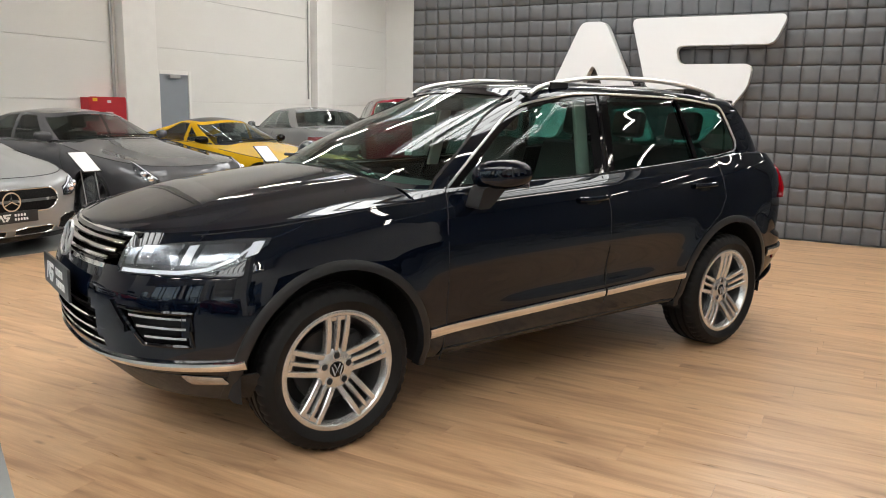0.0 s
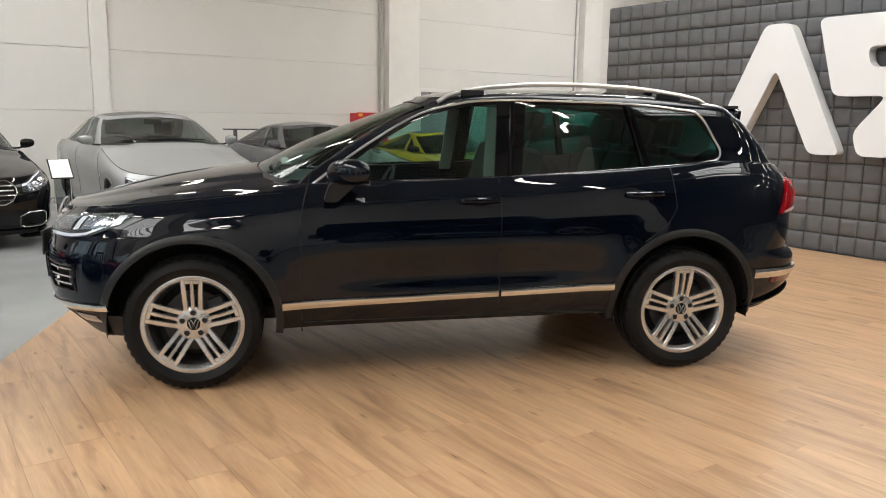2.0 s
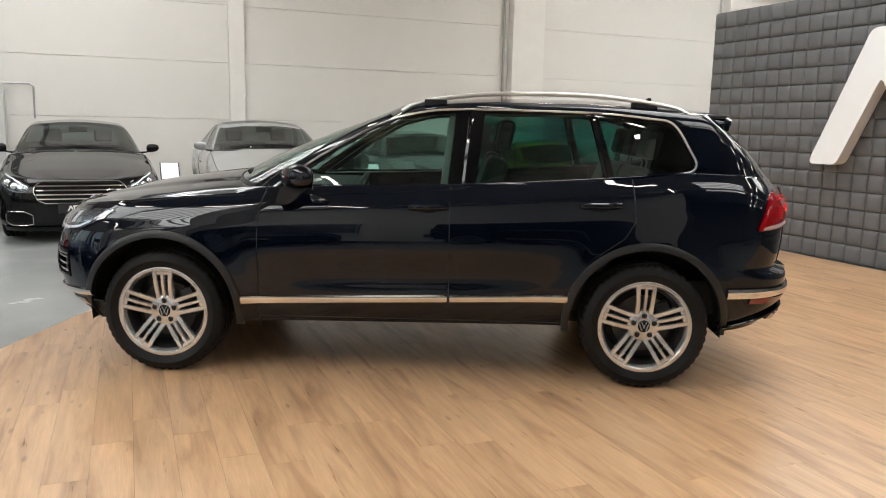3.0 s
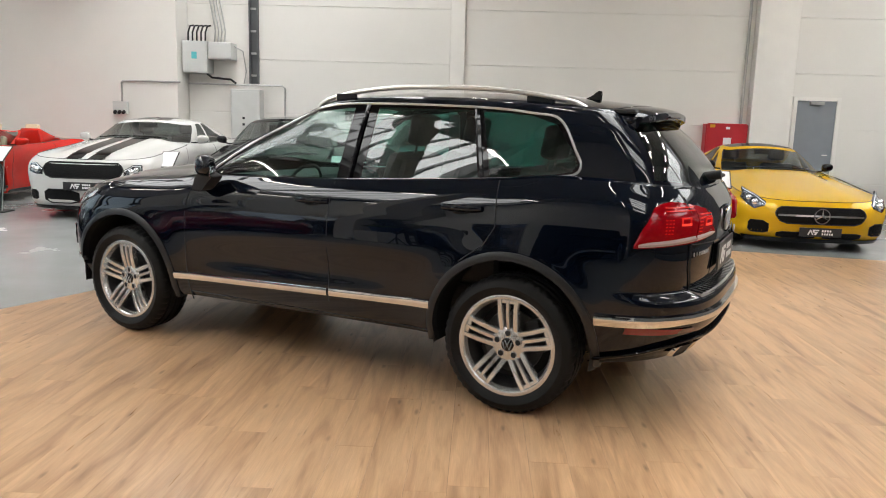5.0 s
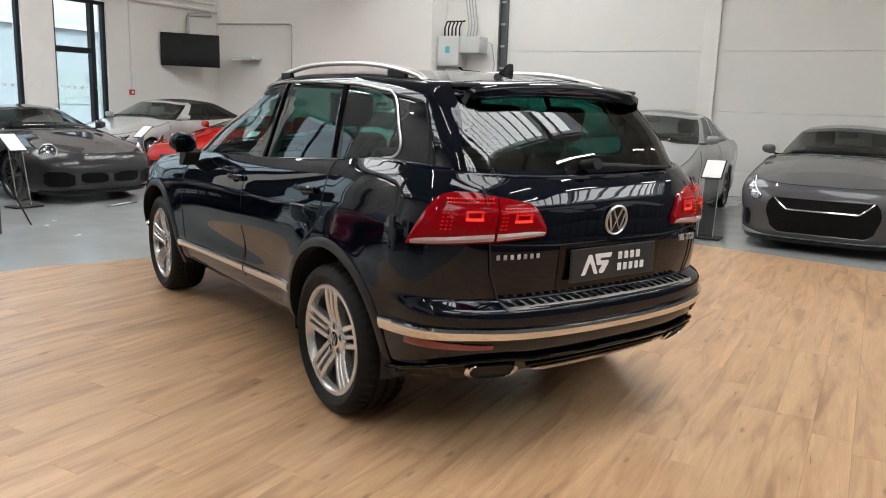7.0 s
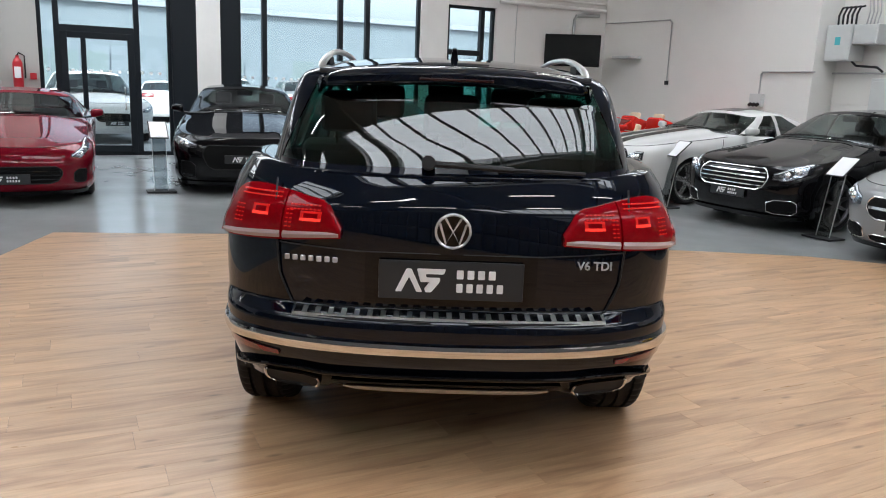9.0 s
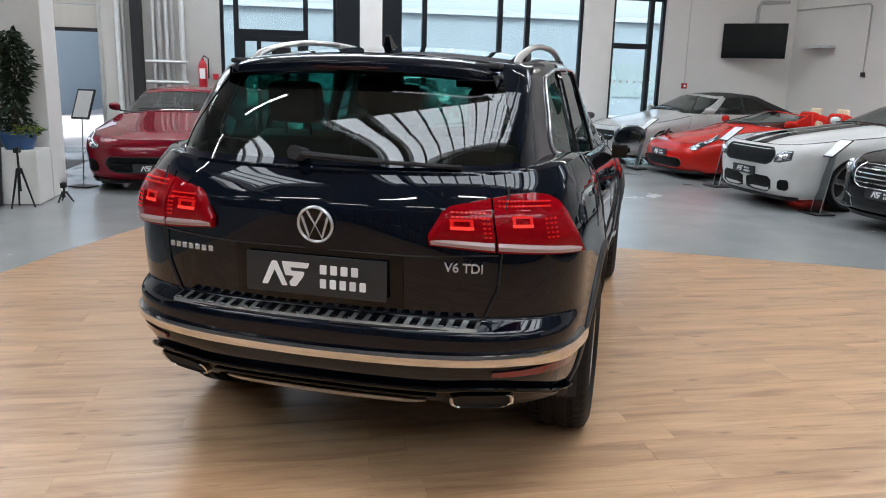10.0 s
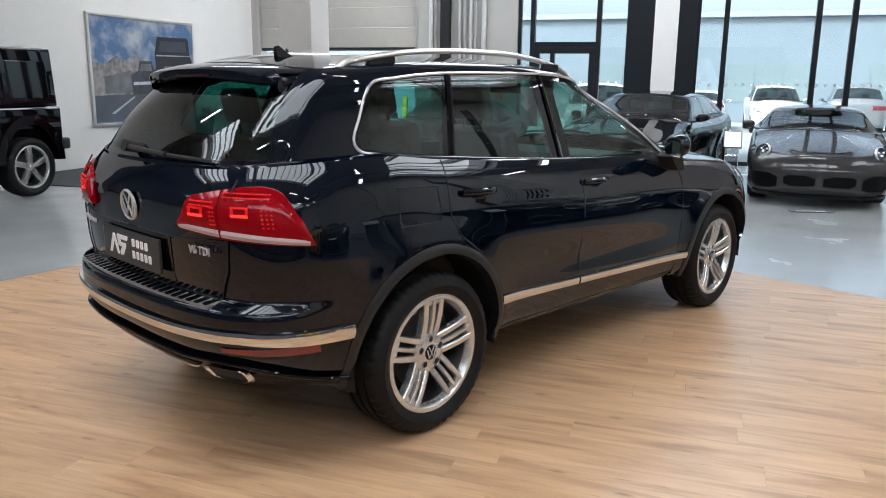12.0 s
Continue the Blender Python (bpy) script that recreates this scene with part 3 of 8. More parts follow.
def add_wheel(d, parent, x, y, z, turn=0.0, steer=0.0, bolts=True):
    """A wheel with its parts at a hub's place; the outer face looks along the sign of y."""
    sg = 1 if y > 0 else -1
    base = Matrix.Translation((x, y, z)) @ Matrix.Rotation(radians(steer), 4, "Z") @ (Matrix.Identity(4) if sg > 0 else Matrix.Rotation(math.pi, 4, "Z"))
    w = put("wheel", d["tyre"], parent, m=base)
    w.name = "tyre"
    put("rim", d["rim"], w)
    put("rim_barrel", d["barrel"], w)
    put("hub", d["hub"], w)
    put("hub_cap", d["cap"], w)
    put("brake_disc", d["disc"], w)
    put("wheel_backing", d["back"], w)
    put("brake_caliper", d["caliper"], w, m=Matrix.Rotation(radians(200), 4, "Y"))
    for k in range(d["n"]):
        a = 2 * math.pi * k / d["n"] + radians(turn)
        put("spoke", d["spoke"], w, m=Matrix.Rotation(-a, 4, "Y"))
    if bolts:
        for k in range(5):
            a = 2 * math.pi * k / 5 + radians(turn)
            at = Matrix.Rotation(-a, 4, "Y") @ Matrix.Translation((0.063, 0, 0))
            put("wheel_bolt", d["bolt"], w, m=at)
            put("bolt_seat", d["bolt_seat"], w, m=at)
        put("cap_emblem", d["emblem"], w)
    return w

# ---- the hall ----
YN, XW, YS, XE = 10.85, -11.82, -9.25, 16.0
XPAD, YPAD = 6.06, 4.007

WALLWHITE = material("white wall panel", (0.72, 0.70, 0.668), 0.5, mottle=0.02, scale=1.2, bump=0.03, bump_scale=120)
PLASTER = material("white plaster", (0.72, 0.70, 0.67), 0.75, mottle=0.025, scale=1.5, bump=0.06, bump_scale=90)
# dark colour for out-of-view walls, to hold reflections on the car down
DIMWALL = material("dark unseen wall", (0.16, 0.16, 0.165), 0.7, mottle=0.04, scale=1.5)
GREYWALL = material("light grey wall paint", (0.40, 0.388, 0.362), 0.6, mottle=0.03, scale=1.4, bump=0.04, bump_scale=100)
COLUMNWHITE = material("white painted concrete", (0.78, 0.76, 0.73), 0.6, mottle=0.04, scale=3, bump=0.1, bump_scale=70)
CONCRETE = material("polished concrete", (0.30, 0.31, 0.31), 0.2, spec=0.5, mottle=0.07, scale=1.6)
CARPET = material("dark carpet", (0.05, 0.052, 0.055), 0.95, mottle=0.15, scale=20, bump=0.4, bump_scale=500)
FRAME = material("anthracite window frame", (0.008, 0.011, 0.015), 0.4, spec=0.25)
DECK = material("grey roof deck", (0.42, 0.42, 0.41), 0.5, mottle=0.05)
STEEL = material("dark steel beam", (0.08, 0.085, 0.09), 0.5)
PIPE = material("galvanised pipe", (0.45, 0.45, 0.44), 0.4, 0.7, mottle=0.1)
GREYDOOR = material("grey door paint", (0.24, 0.26, 0.29), 0.45, mottle=0.04)
REDBOX = material("red cabinet paint", (0.45, 0.02, 0.03), 0.35, mottle=0.06)
BOXGREY = material("light grey enamel", (0.55, 0.56, 0.55), 0.45, mottle=0.04)
ASPHALT = material("asphalt", (0.30, 0.30, 0.30), 0.85, mottle=0.2, scale=2, bump=0.3, bump_scale=200)
CLADBLUE = material("blue grey cladding", (0.19, 0.23, 0.26), 0.5, mottle=0.06, scale=1)


def setting(name, bm, mat, label="", smooth=False, m=None):
    ob = put(name, from_bm(name, bm, mat, smooth), None, label, m)
    ob["kind"] = "structure"
    return ob


def grooved_wall(name, along, const, a0, a1, z0, z1, seams, t, mat, face, label):
    """A wall of wide horizontal panels; the panels are pieces on a thin core."""
    core = bmesh.new()
    s = 1 if face > 0 else -1
    c0, c1 = const - s * 0.02, const - s * t
    lo, hi = min(c0, c1), max(c0, c1)
    add_box(core, *((a0, lo, z0, a1, hi, z1) if along == "x" else (lo, a0, z0, hi, a1, z1)))
    wall = setting(name, core, mat, label)
    zs = [z0] + [z for z in seams if z0 < z < z1] + [z1]
    for p, q in zip(zs, zs[1:]):
        bm = bmesh.new()
        d0, d1 = sorted((const, const - s * 0.022))
        g = 0.006
        add_box(bm, *((a0 + g, d0, p + g, a1 - g, d1, q - g) if along == "x" else (d0, a0 + g, p + g, d1, a1 - g, q - g)), 0.004, 1)
        put("panel", from_bm("panel", bm, mat), wall)
    return wall


SEAMS = (0.45, 1.55, 2.65, 3.75, 4.85, 5.95)
# long north wall in bays between the columns
for k, (a, b) in enumerate(((-5.47, 0.05), (0.35, 6.2), (7.0, 12.3), (12.95, XE))):
    grooved_wall("wall_north_%d" % (k + 1), "x", YN, a, b, 0, CEIL, SEAMS, 0.2, WALLWHITE, -1, "white sandwich panel wall with wide horizontal seams")
for k, (a, b, d) in enumerate(((0.05, 0.35, 0.08), (6.2, 7.0, 0.22), (12.3, 12.95, 0.22))):
    setting("column_%d" % (k + 1), box(a, YN - d, 0, b, YN + 0.2, CEIL, 0.01), COLUMNWHITE, "white painted concrete wall column")
# thick plastered bay in the corner
setting("wall_north_5", box(XW, 10.25, 0, -5.47, YN + 0.2, CEIL, 0.01), PLASTER, "plastered white corner wall that stands proud")
setting("trim_plinth", box(0.36, YN - 0.03, 0, 6.19, YN + 0.01, 0.42, 0.004), COLUMNWHITE, "white plinth at the foot of the wall")
# added southern bay, out of view: dark walls that darken the flank's reflections
XR, YR = 0.6, -15.0
setting("wall_south", box(XW, YS - 0.2, 0, XR, YS, CEIL), PLASTER, "plain white plastered wall behind the picture")
setting("wall_south_return", box(XR - 0.2, YR, 0, XR, YS - 0.2, CEIL), DIMWALL, "dark side wall of the added southern bay")
setting("wall_south_back", box(XR - 0.2, YR - 0.2, 0, XE + 0.2, YR, CEIL), DIMWALL, "dark end wall of the added southern bay")
setting("wall_east", box(XE, YR, 0, XE + 0.2, YN + 0.2, CEIL), PLASTER, "plain white far end wall")

# west wall with its openings: bands of wall between them
GLTOP = 4.6


def west(name, y0, y1, z0, z1, mat, label, t=0.3):
    setting(name, box(XW - t, y0, z0, XW, y1, z1), mat, label)


west("wall_west_1", YS - 0.2, -9.05, 0, CEIL, GREYWALL, "light grey wall beside the gate")
west("wall_west_2", -9.05, -4.95, 3.6, CEIL, GREYWALL, "light grey wall over the gate")
west("wall_west_3", -4.95, -2.67, 0, CEIL, GREYWALL, "light grey wall with pipes between gate and glazing")
# out of view above the glazing; darkened so the side windows reflect less white
west("wall_west_4", -2.67, 7.04, GLTOP, CEIL, DIMWALL, "unseen wall over the glazing, darkened for reflections")
west("wall_west_5", 0.17, 0.64, 0, GLTOP, COLUMNWHITE, "light column between glazed bays")
west("wall_west_6", 5.10, 5.78, 0, GLTOP, COLUMNWHITE, "white column between glazed bays")
west("wall_west_7", 7.04, 10.45, 0, CEIL, PLASTER, "plastered wall that carries the television")
west("wall_west_8", 5.78, 7.04, 3.46, GLTOP, WALLWHITE, "white wall over the narrow glazed door")
west("wall_west_9", -0.31, 0.17, 0, GLTOP, FRAME, "dark clad strip beside the column", 0.25)
west("wall_west_10", 0.64, 0.99, 0, GLTOP, FRAME, "dark clad strip beside the column", 0.25)


DOT = from_bm("safety_square", box(0, -0.028, -0.028, 0.002, 0.028, 0.028), WHITEMARK)


def glazing(name, y0, y1, top, mullions, rails, label):
    """A glazed bay: outer frame, mullions, rails, one pane for each field."""
    w = empty(name, pose(0, 0, 0), label, "window", kind="structure")
    x0, x1 = XW - 0.16, XW - 0.06
    for a, b in ((y0, y0 + 0.07), (y1 - 0.07, y1)):
        part("window_frame", box(x0, a, 0, x1, b, top), FRAME, w)
    for a, b in ((0, 0.08), (top - 0.07, top)):
        part("window_frame", box(x0, y0 + 0.07, a, x1, y1 - 0.07, b), FRAME, w)
    for y in mullions:
        part("mullion", box(x0 - 0.005, y - 0.05, 0.08, x1 + 0.02, y + 0.05, top - 0.07), FRAME, w)
    for a, b, z in rails:
        part("rail", box(x0 + 0.01, a, z - 0.06, x1 + 0.01, b, z + 0.06), FRAME, w)
    ys = [y0 + 0.07] + list(mullions) + [y1 - 0.07]
    for a, b in zip(ys, ys[1:]):
        p = part("pane", box(x0 + 0.045, a, 0.08, x0 + 0.055, b, top - 0.07), PANE, w)
        for i in range(int((b - a) / 0.165)):
            put("safety_square", DOT, p, m=Matrix.Translation((x0 + 0.058, a + 0.08 + 0.165 * i, 1.62)))
        p.visible_shadow = False
    return w


glazing("window_1", -2.67, -0.31, GLTOP, (-2.35, -0.95), ((-2.35, -0.95, 2.4),), "tall glazed entrance bay with dark frame and door")
glazing("window_2", 0.99, 5.10, GLTOP, (1.55, 3.21, 3.83), (), "tall shop window with slim dark mullions")
glazing("window_3", 5.78, 7.04, 3.46, (6.71,), ((5.85, 6.71, 2.4),), "narrow glazed door with dark frame")
dr = empty("door_1", pose(0, 0, 0), "glazed entrance door with broad dark frame", "door", kind="structure")
for a, b, c, d in ((-2.30, -2.18, 0.08, 2.34), (-1.12, -1.0, 0.08, 2.34), (-2.18, -1.12, 2.22, 2.34), (-2.18, -1.12, 0.08, 0.2), (-1.95, -1.86, 0.2, 2.22)):
    part("door_frame", box(XW - 0.14, a, c, XW - 0.03, b, d, 0.004, 1), FRAME, dr)
bm = bmesh.new()
tube_path(bm, [(XW - 0.03, -1.2, 0.9), (XW + 0.03, -1.2, 0.93), (XW + 0.03, -1.2, 1.3), (XW - 0.03, -1.2, 1.33)], 0.014)
part("door_handle", bm, SATIN, dr, smooth=True)

# floor
bm = bmesh.new()
add_box(bm, XW - 0.1, YS - 0.2, -0.3, XE + 0.2, YN + 0.2, -0.006)
add_box(bm, XR - 0.2, YR - 0.2, -0.3, XE + 0.2, YS - 0.2, -0.006)
setting("floor", bm, CONCRETE, "polished grey concrete hall floor")
setting("ground", box(-160, -120, -0.42, XW - 0.1, 120, -0.06), ASPHALT, "grey asphalt yard outside the windows")

# ceiling with skylights; extents tuned for light, the second added for the north wall
SKY = ((-11.0, -6.6, -8.6, 3.6), (-5.4, -1.0, 5.0, 10.0), (1.8, 4.9, -9.0, 3.8), (9.0, 12.5, -3.6, 9.0))
bm = bmesh.new()
xs = [XW - 0.2] + [v for q in SKY for v in q[:2]] + [XE + 0.2]
for a, b in zip(xs[::2], xs[1::2]):
    add_box(bm, a, YS - 0.2, CEIL, b, YN + 0.2, CEIL + 0.2)
for a, b, ya, ye in SKY:
    for y0, y1 in ((YS - 0.2, ya), (ye, YN + 0.2)):
        add_box(bm, a, y0, CEIL, b, y1, CEIL + 0.2)
    if a == 1.8:
        add_box(bm, a, -5.4, CEIL, b, -3.6, CEIL + 0.2)
    for x in (a, b - 0.08):
        add_box(bm, x, ya, CEIL + 0.2, x + 0.08, ye, CEIL + 0.6)
    y = ya + 0.4
    while y < ye:
        add_box(bm, a, y, CEIL + 0.3, b, y + 0.07, CEIL + 0.4)
        y += 0.62
add_box(bm, XR - 0.2, YR - 0.2, CEIL, XE + 0.2, YS - 0.2, CEIL + 0.2)
y = YS + 1.5
while y < YN:
    add_box(bm, XW, y - 0.09, CEIL - 0.35, XE, y + 0.09, CEIL - 0.004)
    y += 5.0
ceiling = setting("ceiling", bm, DECK, "grey roof deck with beams and skylight openings")
SKYGLOW = material("milky skylight", (0.8, 0.8, 0.8), 0.4, emit=(0.93, 0.97, 1.0), power=2.7)
for k, (a, b, ya, ye) in enumerate(SKY):
    setting("skylight_%d" % (k + 1), box(a - 0.1, ya - 0.1, CEIL + 0.62, b + 0.1, ye + 0.1, CEIL + 0.66), SKYGLOW, "milky glowing roof light with glazing bars, the second one added")

# linear lamps under the roof; the row at x 6.2 is added for brightness
LAMPGLOW = material("lamp tube", (0.9, 0.9, 0.9), 0.4, emit=(1.0, 0.96, 0.9), power=15.0)
LAMPBODY = material("white lamp housing", (0.75, 0.75, 0.75), 0.4)
bm = bmesh.new()
add_box(bm, -0.75, -0.06, 0.0, 0.75, 0.06, 0.06, 0.01)
lamp_body = from_bm("housing", bm, LAMPBODY)
lamp_tube = from_bm("tube", box(-0.72, -0.045, -0.025, 0.72, 0.045, 0.0, 0.008), LAMPGLOW)
bm = bmesh.new()
add_rod(bm, (0, 0, 0.055), (0, 0, 0.43), 0.008, 6)
lamp_rod = from_bm("hanger", bm, STEEL)
for x in (-11.4, -5.98, 0.2, 6.2, 8.0, 12.9):
    for j in range(-2 if x > 0.7 else 0, 6):
        e = empty("ceiling_lamp", pose(x, -7.4 + 3.3 * j, CEIL - 0.42, 0, 0, 90), "long white linear lamp hung under the roof", "lamp", "ceiling lamps")
        put("housing", lamp_body, e)
        put("tube", lamp_tube, e, "lit white tube")
        for q in (-0.5, 0.5):
            put("hanger", lamp_rod, e, m=Matrix.Translation((q, 0, 0)))

# wooden show floor
WOODPOLY = [(6.0, 3.95), (5.2, 4.09), (3.4, 4.45), (1.4, 4.87), (-0.1, 5.12), (-0.65, 4.55), (-1.15, 3.65), (-1.68, 2.55), (-2.1, 1.75), (-2.7, 0.58), (-3.12, -0.25), (-3.55, -1.75), (-3.78, -2.45), (-2.1, -3.12), (-0.37, -3.68), (0.45, -3.85), (2.0, -4.6), (6.0, -6.3)]

# ---- the dark blue off-road car on the show floor ----
CAR = pose(0, 0, 0, 0, 0, -25)
suv = empty("suv_car", CAR, "dark navy five-door off-road car with chrome trim on the wooden floor", "car")
T = Shell(
    nose=((0.22, -2.10), (0.34, -2.22), (0.48, -2.34), (0.62, -2.365), (0.74, -2.36), (0.82, -2.335), (0.90, -2.30), (0.98, -2.235), (1.05, -2.16)),
    tail=((0.30, 2.22), (0.42, 2.34), (0.56, 2.415), (0.65, 2.42), (0.695, 2.412), (0.715, 2.345), (0.80, 2.356), (0.95, 2.364), (1.08, 2.365), (1.17, 2.33), (1.25, 2.275)),
    fl=0.66, fn=2.35, rl=0.45, rn=3.0, rref=2.5, ridge=0.010, ridge_at=0.36,
    side=((0.0, 0.890), (0.06, 0.918), (0.13, 0.934), (0.20, 0.944), (0.27, 0.953), (0.40, 0.962), (0.55, 0.964), (0.68, 0.959), (0.755, 0.953), (0.79, 0.945), (0.87, 0.926), (0.94, 0.900), (1.0, 0.865)),
    taper=((-2.4, 0.985), (-1.45, 1.0), (-0.5, 0.985), (0.5, 0.99), (1.45, 1.0), (1.95, 0.972), (2.4, 0.92)),
    top=((-2.4, 0.955), (-2.1, 0.99), (-1.8, 1.025), (-1.4, 1.065), (-1.0, 1.10), (-0.8, 1.124), (0.28, 1.169), (1.37, 1.24), (1.66, 1.268), (1.95, 1.262), (2.4, 1.205)),
    bottom=((-2.4, 0.30), (-1.9, 0.30), (-0.9, 0.325), (0.96, 0.355), (1.9, 0.375), (2.4, 0.40)),
    crown=((-2.4, 0.0), (-2.2, 0.02), (-1.6, 0.085), (-1.1, 0.105), (-0.6, 0.09), (0.0, 0.0), (1.8, 0.0), (2.4, 0.015)),
    ws=((0, -1.15), (0.5, -0.63), (0.9, -0.20), (1.0, -0.08)), rw=((0, 2.288), (0.3, 2.195), (0.7, 2.035), (1.0, 1.88)),
    cabin=((0, 0.840), (0.3, 0.793), (0.6, 0.744), (0.88, 0.692), (0.96, 0.660), (1.0, 0.615)),
    cfl=((0, 0.57), (0.6, 0.48), (1, 0.30)), cfn=2.9, crl=((0, 0.42), (0.5, 0.28), (1, 0.15)), crn=3.4,
    roof=((-0.1, 1.602), (0.05, 1.632), (0.2, 1.650), (0.6, 1.668), (1.1, 1.665), (1.6, 1.638), (2.0, 1.595)), rcrown=0.045, axles=(-1.4465, 1.4465), flare=0.014, hollow=0.026, ctaper=((-0.2, 1.0), (0.4, 1.0), (1.2, 0.99), (1.7, 0.985), (2.3, 0.95)), btaper=((-0.2, 1.0), (0.4, 0.997), (1.285, 0.957), (1.71, 0.912), (2.1, 0.90), (2.4, 0.89)))

WB = 1.4465
gl = T.low_grid(36, 220, 36, 46)
c = centres(gl)
cx, cy, cz = c[..., 0], c[..., 1], c[..., 2]
open_arch = ((cx + WB) ** 2 + (cz - 0.385) ** 2 < 0.456**2) | ((cx - WB) ** 2 + (cz - 0.390) ** 2 < 0.456**2)
FD = [(-0.86, 0.3), (-0.86, 0.95), (-0.84, 1.05), (-0.80, 1.2), (0.28, 1.3), (0.285, 0.3)]
RD = [(0.285, 0.3), (0.28, 1.3), (1.33, 1.35), (1.36, 1.0), (1.30, 0.9), (1.06, 0.68), (0.97, 0.5), (0.96, 0.3)]
in_f, in_r = inside(FD, cx, cz) & ~open_arch, inside(RD, cx, cz) & ~open_arch
TG = (cx > 2.0) & (cy < 0.66 + 0.0 * cz) & (cz > 0.70)
ok = ~open_arch
grille_hole = (cx < -2.0) & (((cz > 0.86) & (cz < 0.965) & (cy < 0.50)) | ((cz > 0.5) & (cz < 0.70) & (cy < 0.42 - (cz - 0.6) * 0.3)))
fog_hole = (cx < -1.7) & (cz > 0.562) & (cz < 0.70) & (cy > 0.56 + (0.70 - cz) * 0.9) & (cy < 0.835)
emit("body", gl, ok & ~in_f & ~in_r & ~TG & ~grille_hole & ~fog_hole, NAVY, suv)
for sg in (1, -1):
    emit("front_door", gl, in_f, NAVY, suv, sg)
    emit("rear_door", gl, in_r, NAVY, suv, sg)
emit("tailgate", gl, ok & TG, NAVY, suv)
ncol = int((gl[0][-1, :, 0] < -1.0).sum())
gh = T.lid_grid(gl, slice(0, ncol + 1), 24)
emit("bonnet", gh, np.ones((24, ncol), bool), NAVY, suv)

NV, NC = 100, 112
gc = T.cabin_grid(NC, 260, NC, NV, 16)
PILLAR = ((1.05, -0.93), (1.126, -0.88), (1.326, -0.60), (1.516, -0.275), (1.592, -0.10), (1.64, 0.02))
RPILLAR = ((1.20, 0.705), (1.30, 0.675), (1.45, 0.615), (1.60, 0.56))


def snap(p, h, cols):
    """Moves the grid's points onto the line where h changes sign, row by row, so that a cut along it is straight."""
    for i in range(p.shape[0]):
        for j in range(cols.start, cols.stop - 1):
            a, b = h[i, j], h[i, j + 1]
            if a * b < 0:
                t = a / (a - b)
                q = p[i, j] + (p[i, j + 1] - p[i, j]) * t
                p[i, j if t < 0.5 else j + 1] = q


snap(gc[0][:NV + 1], gc[0][:NV + 1, :, 1] - curve_at(RPILLAR, gc[0][:NV + 1, :, 2]), range(gc[0].shape[1] - NC, gc[0].shape[1]))
snap(gc[0][:NV + 1], gc[0][:NV + 1, :, 0] - curve_at(PILLAR, gc[0][:NV + 1, :, 2]), range(0, NC + 10))
c = centres(gc)
kx, ky, kz = c[..., 0], c[..., 1], c[..., 2]
rows, cols = kx.shape
vrow = (np.arange(rows)[:, None] + 0.5) / NV + 0 * kx
is_roof = np.arange(rows)[:, None] + 0 * kx >= NV
jcol = np.arange(cols)[None, :] + 0 * kx
DLO = smooth_path([(-0.80, 1.126), (-0.52, 1.326), (-0.19, 1.516), (0.05, 1.592), (0.35, 1.622), (1.1, 1.615), (1.45, 1.588), (1.60, 1.555), (1.70, 1.40), (1.735, 1.33), (1.71, 1.283), (1.62, 1.266), (1.37, 1.242), (0.28, 1.171), (-0.80, 1.126)], 6)
GF = [(-0.70, 1.155), (-0.40, 1.375), (-0.14, 1.52), (0.04, 1.57), (0.30, 1.60), (0.26, 1.18)]
GR = [(0.43, 1.19), (0.475, 1.605), (1.09, 1.60), (1.19, 1.24)]
GQ = [(1.25, 1.245), (1.15, 1.597), (1.44, 1.575), (1.58, 1.535), (1.685, 1.40), (1.715, 1.33), (1.69, 1.295), (1.6, 1.278)]
on_side = (jcol > 60) & (jcol < cols - 60) & ~is_roof
dlo = inside(DLO, kx, kz) & on_side
panes = [inside(p, kx, kz) & dlo for p in (GF, GR, GQ)]
wsmask = (jcol < NC + 10) & (vrow > 0.03) & (vrow < 0.945) & ~is_roof & (kx < curve_at(PILLAR, kz)) & ~dlo
wsframe = (jcol < 74) & (vrow <= 0.03) & ~is_roof
rwmask = (jcol >= cols - NC) & (vrow > 0.06) & (vrow < 0.90) & ~is_roof & (ky < curve_at(RPILLAR, kz)) & ~dlo
anyglass = panes[0] | panes[1] | panes[2]
emit("upper_body", gc, ~is_roof & ~dlo & ~wsmask & ~rwmask & ~wsframe, NAVY, suv)
emit("roof", gc, is_roof, NAVY, suv)
# shoulder between the flank's upper edge and the foot of the windows


def along(edge, n):
    """Points at even steps along a polyline."""
    d = np.concatenate([[0], np.cumsum(np.linalg.norm(np.diff(edge, axis=0), axis=1))])
    u = np.linspace(0, d[-1], n)
    return np.stack([np.interp(u, d, edge[:, k]) for k in range(3)], 1)


def shoulder(low, up, x0, x1, n, mat, parent):
    """The ledge between two edges of a body, from x0 to x1."""
    low, up = (along(q[(q[:, 0] > x0) & (q[:, 0] < x1)], n) for q in (low, up))
    r = np.linspace(0, 1, 7)[:, None, None]
    ledge = low[None] * (1 - r) + up[None] * r
    ledge[..., 2] += 0.010 * np.sin(np.pi * r[..., 0])
    emit("shoulder", with_normals(ledge), np.ones((6, n - 1), bool), mat, parent)


